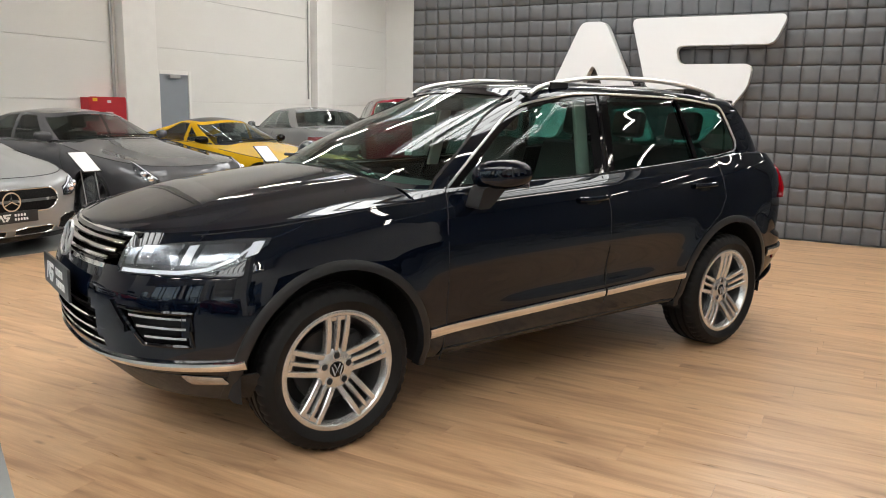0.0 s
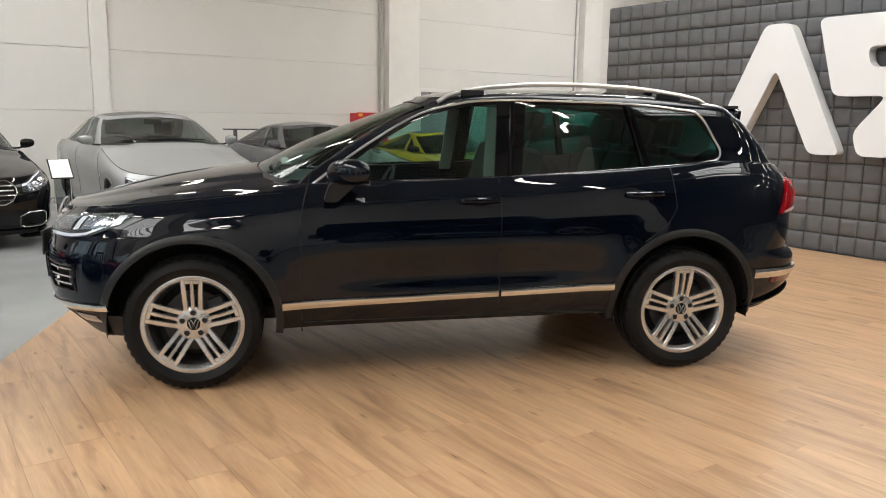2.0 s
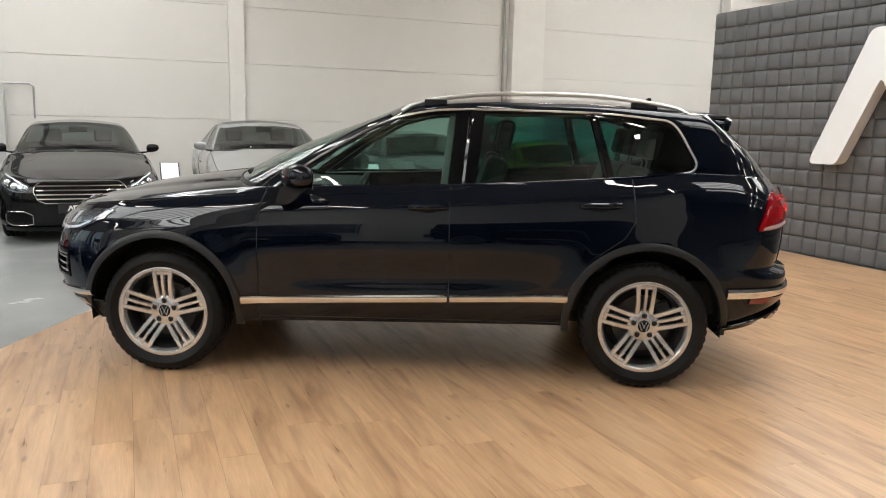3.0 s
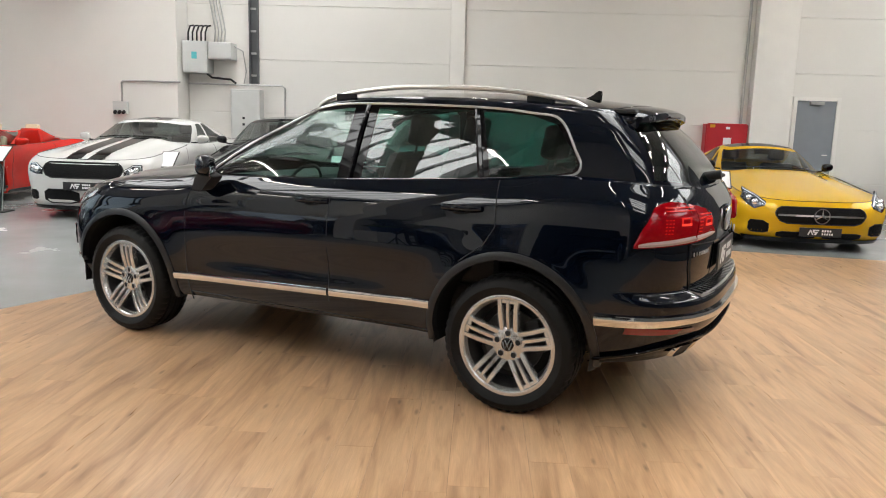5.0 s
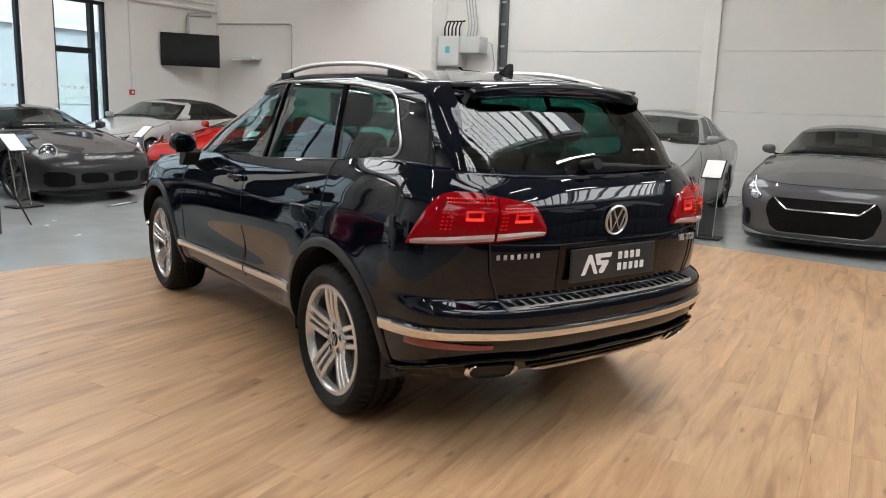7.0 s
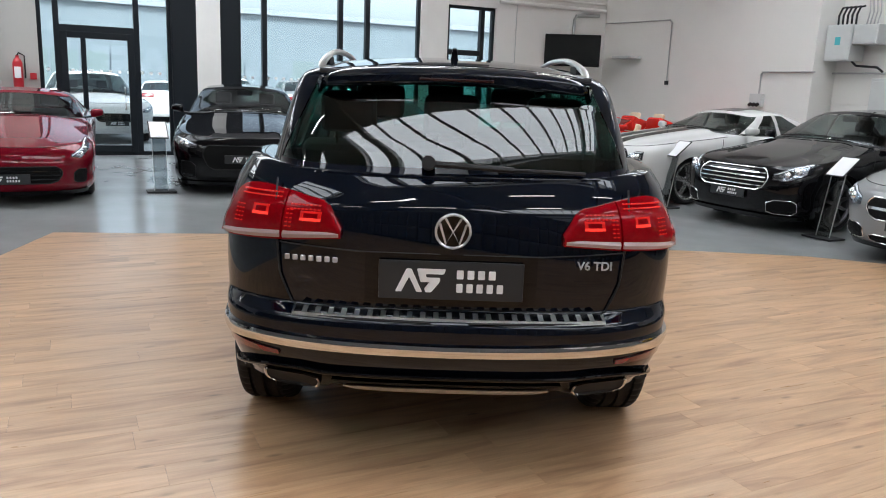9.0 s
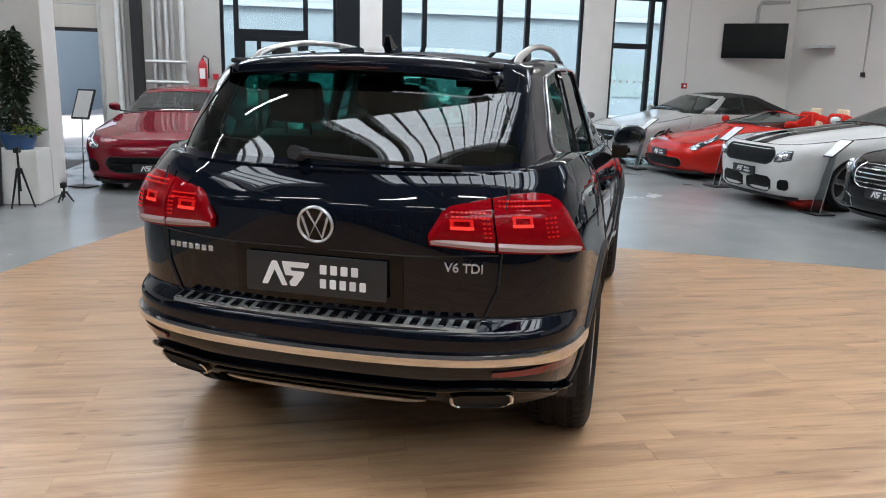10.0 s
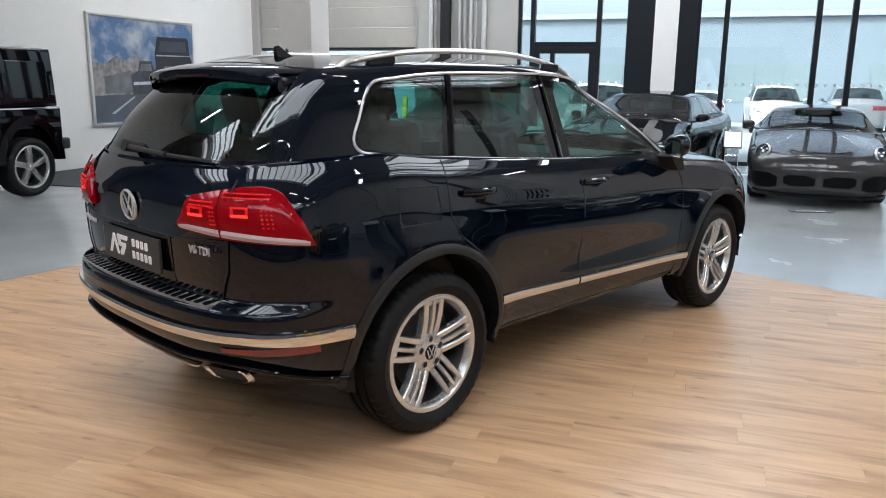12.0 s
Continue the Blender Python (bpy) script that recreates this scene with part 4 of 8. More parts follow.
shoulder(gl[0][-1], gc[0][0], -1.01, 9.0, 260, NAVY, suv)
emit("cowl", gc, wsframe, BLACK, suv)
emit("windscreen", gc, wsmask, GLASS, suv, off=-0.004)
emit("rear_window", gc, rwmask, TINTED, suv, off=-0.003, label="dark tinted rear window")
for sg in (1, -1):
    emit("pillar_trim", gc, dlo & ~anyglass, GLOSSBLACK, suv, sg, -0.004)
    emit("front_side_window", gc, panes[0], GLASS, suv, sg, -0.006)
    emit("rear_side_window", gc, panes[1], TINTED, suv, sg, -0.006)
    emit("quarter_window", gc, panes[2], TINTED, suv, sg, -0.006)
    line_on("window_trim", T.cabin_point, DLO, 0.006, BADGE, suv, sg, 1, 0.0075, 0.003)
    line_on("window_divider", T.cabin_point, [(1.20, 1.24), (1.115, 1.605)], 0.018, GLOSSBLACK, suv, sg, 8, 0.010, 0.0)
    line_on("window_divider", T.cabin_point, [(0.355, 1.18), (0.395, 1.615)], 0.016, GLOSSBLACK, suv, sg, 8, 0.010, 0.0)
    # shut lines
    for pts in (FD[:4], [(0.285, 0.36), (0.28, 1.165)], [(1.34, 1.235), (1.36, 1.0), (1.30, 0.9), (1.16, 0.80)], [(-0.86, 0.36), (0.96, 0.375)]):
        line_on("shut_line", T.side_point, pts, 0.0035, BLACK, suv, sg, 8, 0.0035, -0.0005)
    # chrome sill strip and arch lips
    for a, b in ((-0.965, 0.275), (0.292, 0.985)):
        za, zb = 0.463 + (a + 0.965) * 0.036, 0.463 + (b + 0.965) * 0.036
        outer, inner = [], []
        for h in (-0.022, 0.0, 0.022):
            ro, ri = [], []
            for k in range(21):
                x = a + (b - a) * k / 20
                z = za + (zb - za) * k / 20 + h
                p, q = T.side_point(x, z, 0.016 if h == 0 else 0.011), T.side_point(x, z, -0.01)
                p.y, q.y = p.y * sg, q.y * sg
                ro.append(p)
                ri.append(q)
            outer.append(ro)
            inner.append(ri)
        solid_strip("sill_strip", outer, inner, CHROME, suv, "chrome strip along the sill")
    line_on("windscreen_seal", T.cabin_point, [(float(curve_at(PILLAR, z)) + 0.004, z) for z in (1.12, 1.18, 1.24, 1.30, 1.36, 1.42, 1.48, 1.54, 1.585)], 0.009, BLACK, suv, sg, 4, 0.008, -0.003)
    arch_trim("arch_lip", T, -WB, 0.385, 0.446, 0.489, ARCHTRIM, suv, sg, -10, 192, 0.013)
    arch_trim("arch_lip", T, WB, 0.390, 0.446, 0.489, ARCHTRIM, suv, sg, -8, 188, 0.013)
    # wheel housings
    for xw in (-WB, WB):
        bm = bmesh.new()
        ring = []
        for k in range(25):
            an = radians(-10 + 200 * k / 24)
            ring.append([bm.verts.new((xw + r * math.cos(an), sg * h, 0.385 + r * math.sin(an))) for r, h in ((0.450, 0.925), (0.468, 0.88), (0.468, 0.55), (0.05, 0.55))])
        for p, q in zip(ring, ring[1:]):
            for i in range(3):
                bm.faces.new((p[i], q[i], q[i + 1], p[i + 1]))
        part("wheel_housing", bm, BLACK, suv, smooth=True)

WHEEL = wheel_meshes(0.371, 0.262, 0.264, 5, ALLOY, "triple")
for xw, yw in ((-WB, 0.823), (WB, 0.832)):
    for sg in (1, -1):
        add_wheel(WHEEL, suv, xw, yw * sg, 0.3725, 90)


def lin(*pts):
    """A broken line through (t, value) pairs, as a function."""
    def f(t):
        for (a, p), (b, q) in zip(pts, pts[1:]):
            if t <= b:
                return p + (q - p) * (t - a) / (b - a)
        return pts[-1][1]
    return f


def flat(v):
    return lambda t: v


MARK_A = rounded([(-1.98, 1.16), (-1.27, 2.70), (-0.95, 2.70), (-0.22, 1.16), (-0.59, 1.16), (-1.09, 2.16), (-1.58, 1.16)], 0.09)
MARK_S = rounded([(-0.60, 2.72), (1.28, 2.72), (1.14, 2.37), (-0.02, 2.37), (0.03, 2.14), (0.92, 2.14), (0.88, 1.85), (0.36, 1.16), (-0.02, 1.16), (-0.10, 1.42), (0.24, 1.83), (-0.36, 1.83)], 0.10)


def mark_mesh(name, outline, s, depth, mat, m):
    """One stroke of the house mark, upright in the local x-z plane, thick along y."""
    bm = bmesh.new()
    pts = [((x + 0.35) * s, (y - 1.94) * s) for x, y in outline]
    lo, hi = [bm.verts.new((*p, 0)) for p in pts], [bm.verts.new((*p, depth)) for p in pts]
    for a, b, c in ear_fill(pts):
        bm.faces.new((hi[a], hi[b], hi[c]))
        bm.faces.new((lo[c], lo[b], lo[a]))
    for i in range(len(pts)):
        j = (i + 1) % len(pts)
        bm.faces.new((lo[i], lo[j], hi[j], hi[i]))
    bmesh.ops.transform(bm, matrix=m @ Matrix.Rotation(radians(90), 4, "X"), verts=bm.verts)
    return from_bm(name, bm, mat)


def show_plate(parent, m, w=0.545, h=0.148):
    """A dark dealer plate with the house mark and two rows of plain bars; m: its centre, facing -Y."""
    pl = put("number_plate", from_bm("number_plate", box(-w / 2, -0.006, -h / 2, w / 2, 0.006, h / 2, 0.005), PLATEGREY), parent, "dark plate with white mark and bars", m)
    s = h / 0.148
    for o in (MARK_A, MARK_S):
        put("mark", mark_mesh("mark", o, 0.058 * s, 0.002, WHITEMARK, Matrix.Translation((-0.115 * s, -0.006, 0))), pl)
    for k, (z, ln) in enumerate(((0.026, 0.16), (-0.026, 0.19))):
        for i in range(4 + k):
            a = 0.02 + ln * i / (4 + k)
            put("bar", from_bm("bar", box(a * s, -0.008, (z - 0.017) * s, (a + ln / (4 + k) - 0.014) * s, -0.005, (z + 0.017) * s, 0.003, 1), WHITEMARK), pl)
    return pl


# tail lamps, reflectors, chrome belts
for sg in (1, -1):
    wrap_patch("tail_lamp", T, True, 42, 79, lin((0, 0.975), (1, 0.957)), lin((0, 1.160), (0.2, 1.173), (0.42, 1.178), (0.58, 1.170), (0.70, 1.148), (0.80, 1.112), (0.90, 1.055), (1, 0.972)), 0.014, REDLENS, suv, "red tail lamp with pale lower band", sg, 20, 8, 0.03, 0.012)
    wrap_patch("tail_lamp", T, True, 23.0, 41.3, lin((0, 0.994), (1, 0.975)), lin((0, 1.035), (0.22, 1.112), (0.34, 1.132), (1, 1.160)), 0.014, REDLENS, suv, "red tail lamp with pale lower band", sg, 14, 8, 0.03, 0.012)
    wrap_patch("lamp_band", T, True, 42.2, 77, lin((0, 0.983), (1, 0.962)), lin((0, 1.012), (1, 0.985)), 0.020, CLEARLENS, suv, "", sg, 16, 2, 0.02, 0.006)
    wrap_patch("lamp_band", T, True, 23.5, 41, lin((0, 0.999), (1, 0.983)), lin((0, 1.022), (1, 1.012)), 0.020, CLEARLENS, suv, "", sg, 12, 2, 0.02, 0.006)
    for d0, d1, z0, z1 in ((29.0, 35.5, 1.055, 1.092), (47.5, 54.5, 1.065, 1.105)):
        for a, b, p, q in ((d0, d1, z0, z0 + 0.011), (d0, d1, z1 - 0.008, z1), (d0, d0 + 1.0, z0, z1), (d1 - 1.0, d1, z0, z1)):
            wrap_patch("lamp_ring", T, True, a, b, flat(p), flat(q), 0.029, REDGLOW if p == z0 and b - a > 2 else REDDOT, suv, "", sg, 4, 1, 0.01)
    for d0, d1, rows in ((29.5, 40.0, (1.112, 1.096)), (43.5, 63.0, (1.150, 1.134))):
        for z in rows:
            n = int((d1 - d0) / 1.3)
            for i in range(n):
                wrap_patch("led", T, True, d0 + 1.3 * i, d0 + 1.3 * i + 0.7, flat(z), flat(z + 0.005), 0.029, REDDOT, suv, "", sg, 1, 1, 0.006)
    for d0 in (38.2, 39.6, 59.5, 61.4, 63.3):
        for i in range(5):
            z = 1.028 + 0.016 * i
            wrap_patch("led", T, True, d0, d0 + 0.8, flat(z), flat(z + 0.005), 0.029, REDDOT, suv, "", sg, 1, 1, 0.006)
    wrap_patch("rear_reflector", T, True, 44, 85, lin((0, 0.528), (1, 0.524)), lin((0, 0.546), (1, 0.566)), 0.008, REFLECT, suv, "long red reflector under the chrome strip", sg, 12, 2, 0.02)
wrap_both("rear_chrome_strip", T, True, 89, lin((0, 0.563), (0.6, 0.575), (1, 0.558)), lin((0, 0.606), (0.6, 0.622), (1, 0.615)), 0.016, CHROME, suv, "chrome strip round the rear bumper", 50, 4, 0.03, 0.006)
for sg in (1, -1):
    outer, inner = [], []
    for h, lift in ((0.558, 0.016), (0.576, 0.0205), (0.597, 0.0205), (0.615, 0.016)):
        row = [(T.side_point(1.912 + 0.012 * k, h, lift), T.side_point(1.912 + 0.012 * k, h, -0.012)) for k in range(10)]
        outer.append([(p.x, p.y * sg, p.z) for p, q in row])
        inner.append([(q.x, q.y * sg, q.z) for p, q in row])
    solid_strip("rear_chrome_end", outer, inner, CHROME, suv)
wrap_both("rear_valance", T, True, 88, lin((0, 0.402), (0.30, 0.402), (0.35, 0.366), (0.75, 0.362), (1, 0.345)), lin((0, 0.462), (0.52, 0.470), (0.72, 0.448), (1, 0.385)), -0.004, GLOSSBLACK, suv, "gloss black lower bumper", 70, 4, 0.04, 0.004)
wrap_both("valance_lip", T, True, 88, lin((0, 0.450), (0.32, 0.452), (0.42, 0.464), (0.56, 0.458), (0.72, 0.430), (0.9, 0.385), (1, 0.362)), lin((0, 0.476), (0.32, 0.478), (0.42, 0.488), (0.56, 0.484), (0.72, 0.458), (0.9, 0.410), (1, 0.384)), 0.022, GLOSSBLACK, suv, "", 80, 4, 0.05, 0.010)
wrap_both("diffuser_lip", T, True, 27, flat(0.418), flat(0.430), 0.016, GLOSSBLACK, suv, "", 24, 2, 0.03, 0.004)
wrap_both("skid_plate", T, True, 24, lin((0, 0.372), (0.85, 0.378), (1, 0.392)), lin((0, 0.398), (1, 0.400)), 0.014, SATIN, suv, "satin silver skid plate", 24, 2, 0.08)
for sg in (1, -1):
    ring = []
    for k in range(28):
        a = 2 * math.pi * k / 28
        cs, sn = math.cos(a), math.sin(a)
        ring.append((0.108 * math.copysign(abs(cs) ** 0.5, cs) * sg, 0.036 * math.copysign(abs(sn) ** 0.6, sn) + 0.012 * cs))
    yc, zc = 0.612, 0.414

    def tip(f, back):
        row = []
        for p in ring:
            yy = yc + abs(p[0]) * math.copysign(1, p[0] * sg) * f
            q = T.corner_point(True, math.degrees(math.asin(min(yy / 0.93, 1.0) ** 1.25)), zc + p[1] * f)
            row.append((q.x + 0.012 - back, yy * sg, zc + p[1] * f))
        return row

    bm = bmesh.new()
    loops = [[bm.verts.new(p) for p in tip(f, back)] for f, back in ((1.06, 0.016), (1.06, -0.002), (1.01, -0.008), (0.94, -0.002), (0.92, 0.007))]
    for a, b in zip(loops, loops[1:]):
        for k in range(28):
            bm.faces.new((a[k], a[(k + 1) % 28], b[(k + 1) % 28], b[k]))
    part("exhaust_tip", bm, CHROME, suv, "flat chrome exhaust tip", True)
    bm = bmesh.new()
    loops = [[bm.verts.new(p) for p in tip(f, back)] for f, back in ((0.97, 0.003), (0.80, 0.008))]
    for k in range(28):
        bm.faces.new((loops[0][k], loops[0][(k + 1) % 28], loops[1][(k + 1) % 28], loops[1][k]))
    bm.faces.new(loops[1])
    part("exhaust_pipe", bm, BLACK, suv)

# tailgate: recess, plate, badge, lettering, loading sill, shut lines
wrap_both("plate_recess", T, True, 16.5, lin((0, 0.742), (1, 0.752)), lin((0, 0.948), (1, 0.948)), 0.003, GLOSSBLACK, suv, "", 20, 3, 0.02)
show_plate(suv, Matrix.Translation((2.377, 0, 0.851)) @ Matrix.Rotation(radians(90), 4, "Z"))


def badge(parent, m, r):
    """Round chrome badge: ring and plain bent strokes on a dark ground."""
    bm = bmesh.new()
    lathe(bm, [(r, 0.0), (r, 0.008), (r * 0.93, 0.012), (r * 0.86, 0.008), (r * 0.86, 0.0)], 40)
    ring = put("badge", from_bm("badge", bm, BADGE, True), parent, "round chrome badge", m)
    bm = bmesh.new()
    lathe(bm, [(r * 0.9, 0.0), (r * 0.88, 0.003), (0.0, 0.003)], 32)
    put("badge_ground", from_bm("badge_ground", bm, GLOSSBLACK, True), ring)
    bm = bmesh.new()
    for pts in ([(-0.42, 0.72), (0.0, -0.02), (0.42, 0.72)], [(-0.72, 0.42), (-0.36, -0.72), (0.0, 0.0), (0.36, -0.72), (0.72, 0.42)]):
        tube_path(bm, [(x * r, 0.006, z * r) for x, z in pts], 0.004, 6, r * 0.075)
    put("badge_stroke", from_bm("badge_stroke", bm, BADGE, True), ring)
    return ring


badge(suv, Matrix.Translation((2.372, 0, 1.040)) @ Matrix.Rotation(radians(-90), 4, "Z") @ Matrix.Rotation(radians(-6), 4, "X"), 0.069)
for i in range(7):
    y = -0.635 + 0.031 * i
    p = T.corner_point(True, math.degrees(math.asin((abs(y) / 0.93) ** 1.25)), 0.922, 0.004)
    part("letter_bar", box(p.x - 0.004, y, 0.899, p.x + 0.002, y + 0.020, 0.921, 0.003, 1), BADGE, suv)
txt = bpy.data.curves.new("lettering", "FONT")
txt.body, txt.size, txt.extrude, txt.bevel_depth = "V6 TDI", 0.046, 0.003, 0.0006
tob = new("lettering", txt)
tme = bpy.data.meshes.new_from_object(tob)
bpy.data.objects.remove(tob)
tme.materials.clear()
tme.materials.append(BADGE)
put("lettering", tme, suv, "chrome engine lettering", Matrix.Translation((2.358, 0.475, 0.905)) @ Matrix.Rotation(radians(96), 4, "Z") @ Matrix.Rotation(radians(90), 4, "X"))
bm = bmesh.new()
secs = []
for k in range(31):
    y = -0.60 + 1.20 * k / 30
    q = T.corner_point(True, math.degrees(math.asin((abs(y) / 0.93) ** 1.25)), 0.69).x
    secs.append([bm.verts.new(p) for p in ((q - 0.006, y, 0.694), (q - 0.010, y, 0.708), (q - 0.086, y, 0.720), (q - 0.086, y, 0.70))])
for p, q in zip(secs, secs[1:]):
    for i in range(4):
        bm.faces.new((p[i], p[(i + 1) % 4], q[(i + 1) % 4], q[i]))
bm.faces.new(secs[0][::-1])
bm.faces.new(secs[-1])
part("loading_sill", bm, SATIN, suv, "ribbed steel loading sill", True)
for k in range(24):
    y = -0.575 + 1.15 * k / 23
    q = T.corner_point(True, math.degrees(math.asin((abs(y) / 0.93) ** 1.25)), 0.69).x
    bm = box(q - 0.078, y - 0.017, 0.709, q - 0.014, y + 0.013, 0.7165, 0.003, 1)
    for v in bm.verts:
        v.co.z -= (v.co.x - q + 0.062) * 0.14 - 0.004
    part("sill_rib", bm, GLOSSBLACK, suv)


def rear_line(pts, w, mat, nm="shut_line", lift=0.0):
    path = []
    for (y0, z0), (y1, z1) in zip(pts, pts[1:]):
        for k in range(8):
            t = k / 8
            y, z = y0 + (y1 - y0) * t, z0 + (z1 - z0) * t
            q = T.corner_point(True, math.degrees(math.asin(min((abs(y) / 0.93), 1) ** 1.25)), z, lift)
            q.y = y
            path.append(q)
    bm = bmesh.new()
    tube_path(bm, path, w, 6)
    part(nm, bm, mat, suv, smooth=True)


for sg in (1, -1):
    rear_line([(0.672 * sg, 1.20), (0.665 * sg, 0.97), (0.655 * sg, 0.84), (0.61 * sg, 0.73), (0.56 * sg, 0.70), (0.0, 0.695)], 0.004, BLACK)
    rear_line([(0.655 * sg, 0.965), (0.345 * sg, 0.948), (0.0, 0.948)], 0.003, BLACK)

# roof spoiler with its fins and the high brake lamp
bm = bmesh.new()
secs = []
for k in range(41):
    a = math.pi * (k / 40 - 0.5)
    y = 0.575 * math.copysign(abs(math.sin(a)) ** 0.8, a)
    e = abs(y) / 0.575
    f = max(0.05, (1 - e**10) ** 0.5)
    xe = 1.90 + (2.045 - 0.03 * e**2 - 1.90) * f
    zm = 1.612 - 0.030 * e**2 - 0.02 * (1 - f)
    h = 0.040 * (0.25 + 0.75 * f)
    secs.append([bm.verts.new(p) for p in ((1.70, y, zm + h * 0.9), (1.82, y, zm + h), (xe - 0.09, y, zm + h * 0.85), (xe - 0.025, y, zm + h * 0.45), (xe - 0.004, y, zm + h * 0.15), (xe, y, zm - h * 0.15),
                                           (xe - 0.004, y, zm - h * 0.75), (xe - 0.02, y, zm - h * 1.05), (xe - 0.08, y, zm - h * 1.1), (1.80, y, zm - h * 0.9))])
for a, b in zip(secs, secs[1:]):
    for k in range(10):
        bm.faces.new((a[k], a[(k + 1) % 10], b[(k + 1) % 10], b[k]))
bm.faces.new(secs[0][::-1])
bm.faces.new(secs[-1])
part("roof_spoiler", bm, NAVY, suv, "", True)
for sg in (1, -1):
    bm = bmesh.new()
    rings = []
    for k in range(9):
        t = k / 8
        z = 1.585 - 0.06 * t
        xo, xi, w = 1.985 - 0.02 * t, 1.86 + 0.07 * t, 0.020 * (1 - 0.7 * t)
        y = 0.540 + 0.02 * t
        rings.append([bm.verts.new((x, sg * (y + dy), z)) for x, dy in ((xi, w), (xo - 0.02, w * 0.9), (xo, 0.0), (xo - 0.02, -w * 0.9), (xi, -w))])
    for p, q in zip(rings, rings[1:]):
        for i in range(5):
            bm.faces.new((p[i], p[(i + 1) % 5], q[(i + 1) % 5], q[i]))
    bm.faces.new(rings[0])
    bm.faces.new(rings[-1][::-1])
    part("spoiler_fin", bm, NAVY, suv, "", True)
part("high_brake_lamp", box(2.035, -0.15, 1.586, 2.048, 0.15, 1.596, 0.003), material("dim red lens", (0.03, 0.003, 0.004), 0.2), suv, "dim red high brake lamp")
# rails
for sg in (1, -1):
    pts = []
    for k in range(33):
        t = k / 32
        x = -0.04 + 1.74 * t
        lift = 0.066 * min(1.0, (math.sin(math.pi * t) ** 0.45) if 0 < t < 1 else 0)
        zb = float(T.z1(x, 0.59))
        pts.append((x, sg * (0.595 - 0.02 * (1 - t) ** 2) * float(curve_at(T.ctaper, x)), zb + lift - 0.012))
    bm = bmesh.new()
    tube_path(bm, pts, 0.017, 10, 0.014)
    part("roof_rail", bm, SATIN, suv, "satin aluminium roof rail", True)
    for a, b in ((0.10, 0.24), (1.36, 1.52)):
        bm = bmesh.new()
        zz = float(T.z1((a + b) / 2, 0.59))
        yr = sg * 0.59 * float(curve_at(T.ctaper, (a + b) / 2))
        add_box(bm, a, yr - 0.012, zz - 0.01, b, yr + 0.012, zz + 0.03, 0.006)
        part("rail_foot", bm, BLACK, suv)
bm = bmesh.new()
add_prism(bm, rounded([(1.50, 1.684), (1.60, 1.678), (1.606, 1.735), (1.585, 1.738), (1.545, 1.706)], 0.012), -0.018, 0.018)
bmesh.ops.transform(bm, matrix=Matrix.Rotation(radians(90), 4, "X"), verts=bm.verts)
for v in bm.verts:
    v.co.y *= 1.0 - 0.7 * max(0, min(1, (v.co.z - 1.68) / 0.07))
part("aerial_fin", bm, GLOSSBLACK, suv, "", True)
bm = bmesh.new()
tube_path(bm, [(2.318, -0.10, 1.282), (2.312, 0.06, 1.274), (2.300, 0.22, 1.266)], 0.015, 8, 0.012)
tube_path(bm, [(2.302, 0.18, 1.266), (2.282, 0.34, 1.262), (2.252, 0.50, 1.256)], 0.008, 8, 0.008)
add_rod(bm, (2.24, -0.10, 1.27), (2.335, -0.10, 1.288), 0.026, 14)
part("rear_wiper", bm, BLACK, suv, "black rear wiper", True)

# front: grille, lamps, vents, plate
part("grille_backing", box(-2.16, -0.52, 0.845, -2.13, 0.52, 0.985), BLACK, suv)
for z, lo in ((0.876, 24), (0.908, 26.5), (0.940, 28.5)):
    wrap_both("grille_bar", T, False, lo, flat(z - 0.006), flat(z + 0.008), 0.0, CHROME, suv, "", 30, 2, 0.05, 0.006)
wrap_both("grille_surround", T, False, 30, lin((0, 0.972), (1, 0.972)), lin((0, 0.981), (1, 0.980)), 0.002, CHROME, suv, "", 30, 1, 0.03)
wrap_both("grille_surround", T, False, 24, flat(0.838), flat(0.856), 0.004, CHROME, suv, "", 30, 1, 0.03)
badge(suv, Matrix.Translation((-2.328, 0, 0.905)) @ Matrix.Rotation(radians(90), 4, "Z") @ Matrix.Rotation(radians(16), 4, "X"), 0.084)
show_plate(suv, Matrix.Translation((-2.388, 0, 0.735)) @ Matrix.Rotation(radians(-90), 4, "Z"))
part("lower_grille_backing", box(-2.22, -0.55, 0.46, -2.19, 0.55, 0.71), BLACK, suv)
for z, lo in ((0.665, 20), (0.615, 24), (0.565, 28), (0.520, 31)):
    wrap_both("grille_bar", T, False, lo, flat(z - 0.005), flat(z + 0.006), -0.01, CHROME, suv, "", 30, 2, 0.03, 0.005)
HEADDARK = material("grey lamp bezel", (0.07, 0.072, 0.076), 0.22, 0.3, mottle=0.35, scale=30)
DAYLIGHT = material("white lamp guide", (0.8, 0.8, 0.82), 0.2, emit=(0.95, 0.97, 1.0), power=0.10)
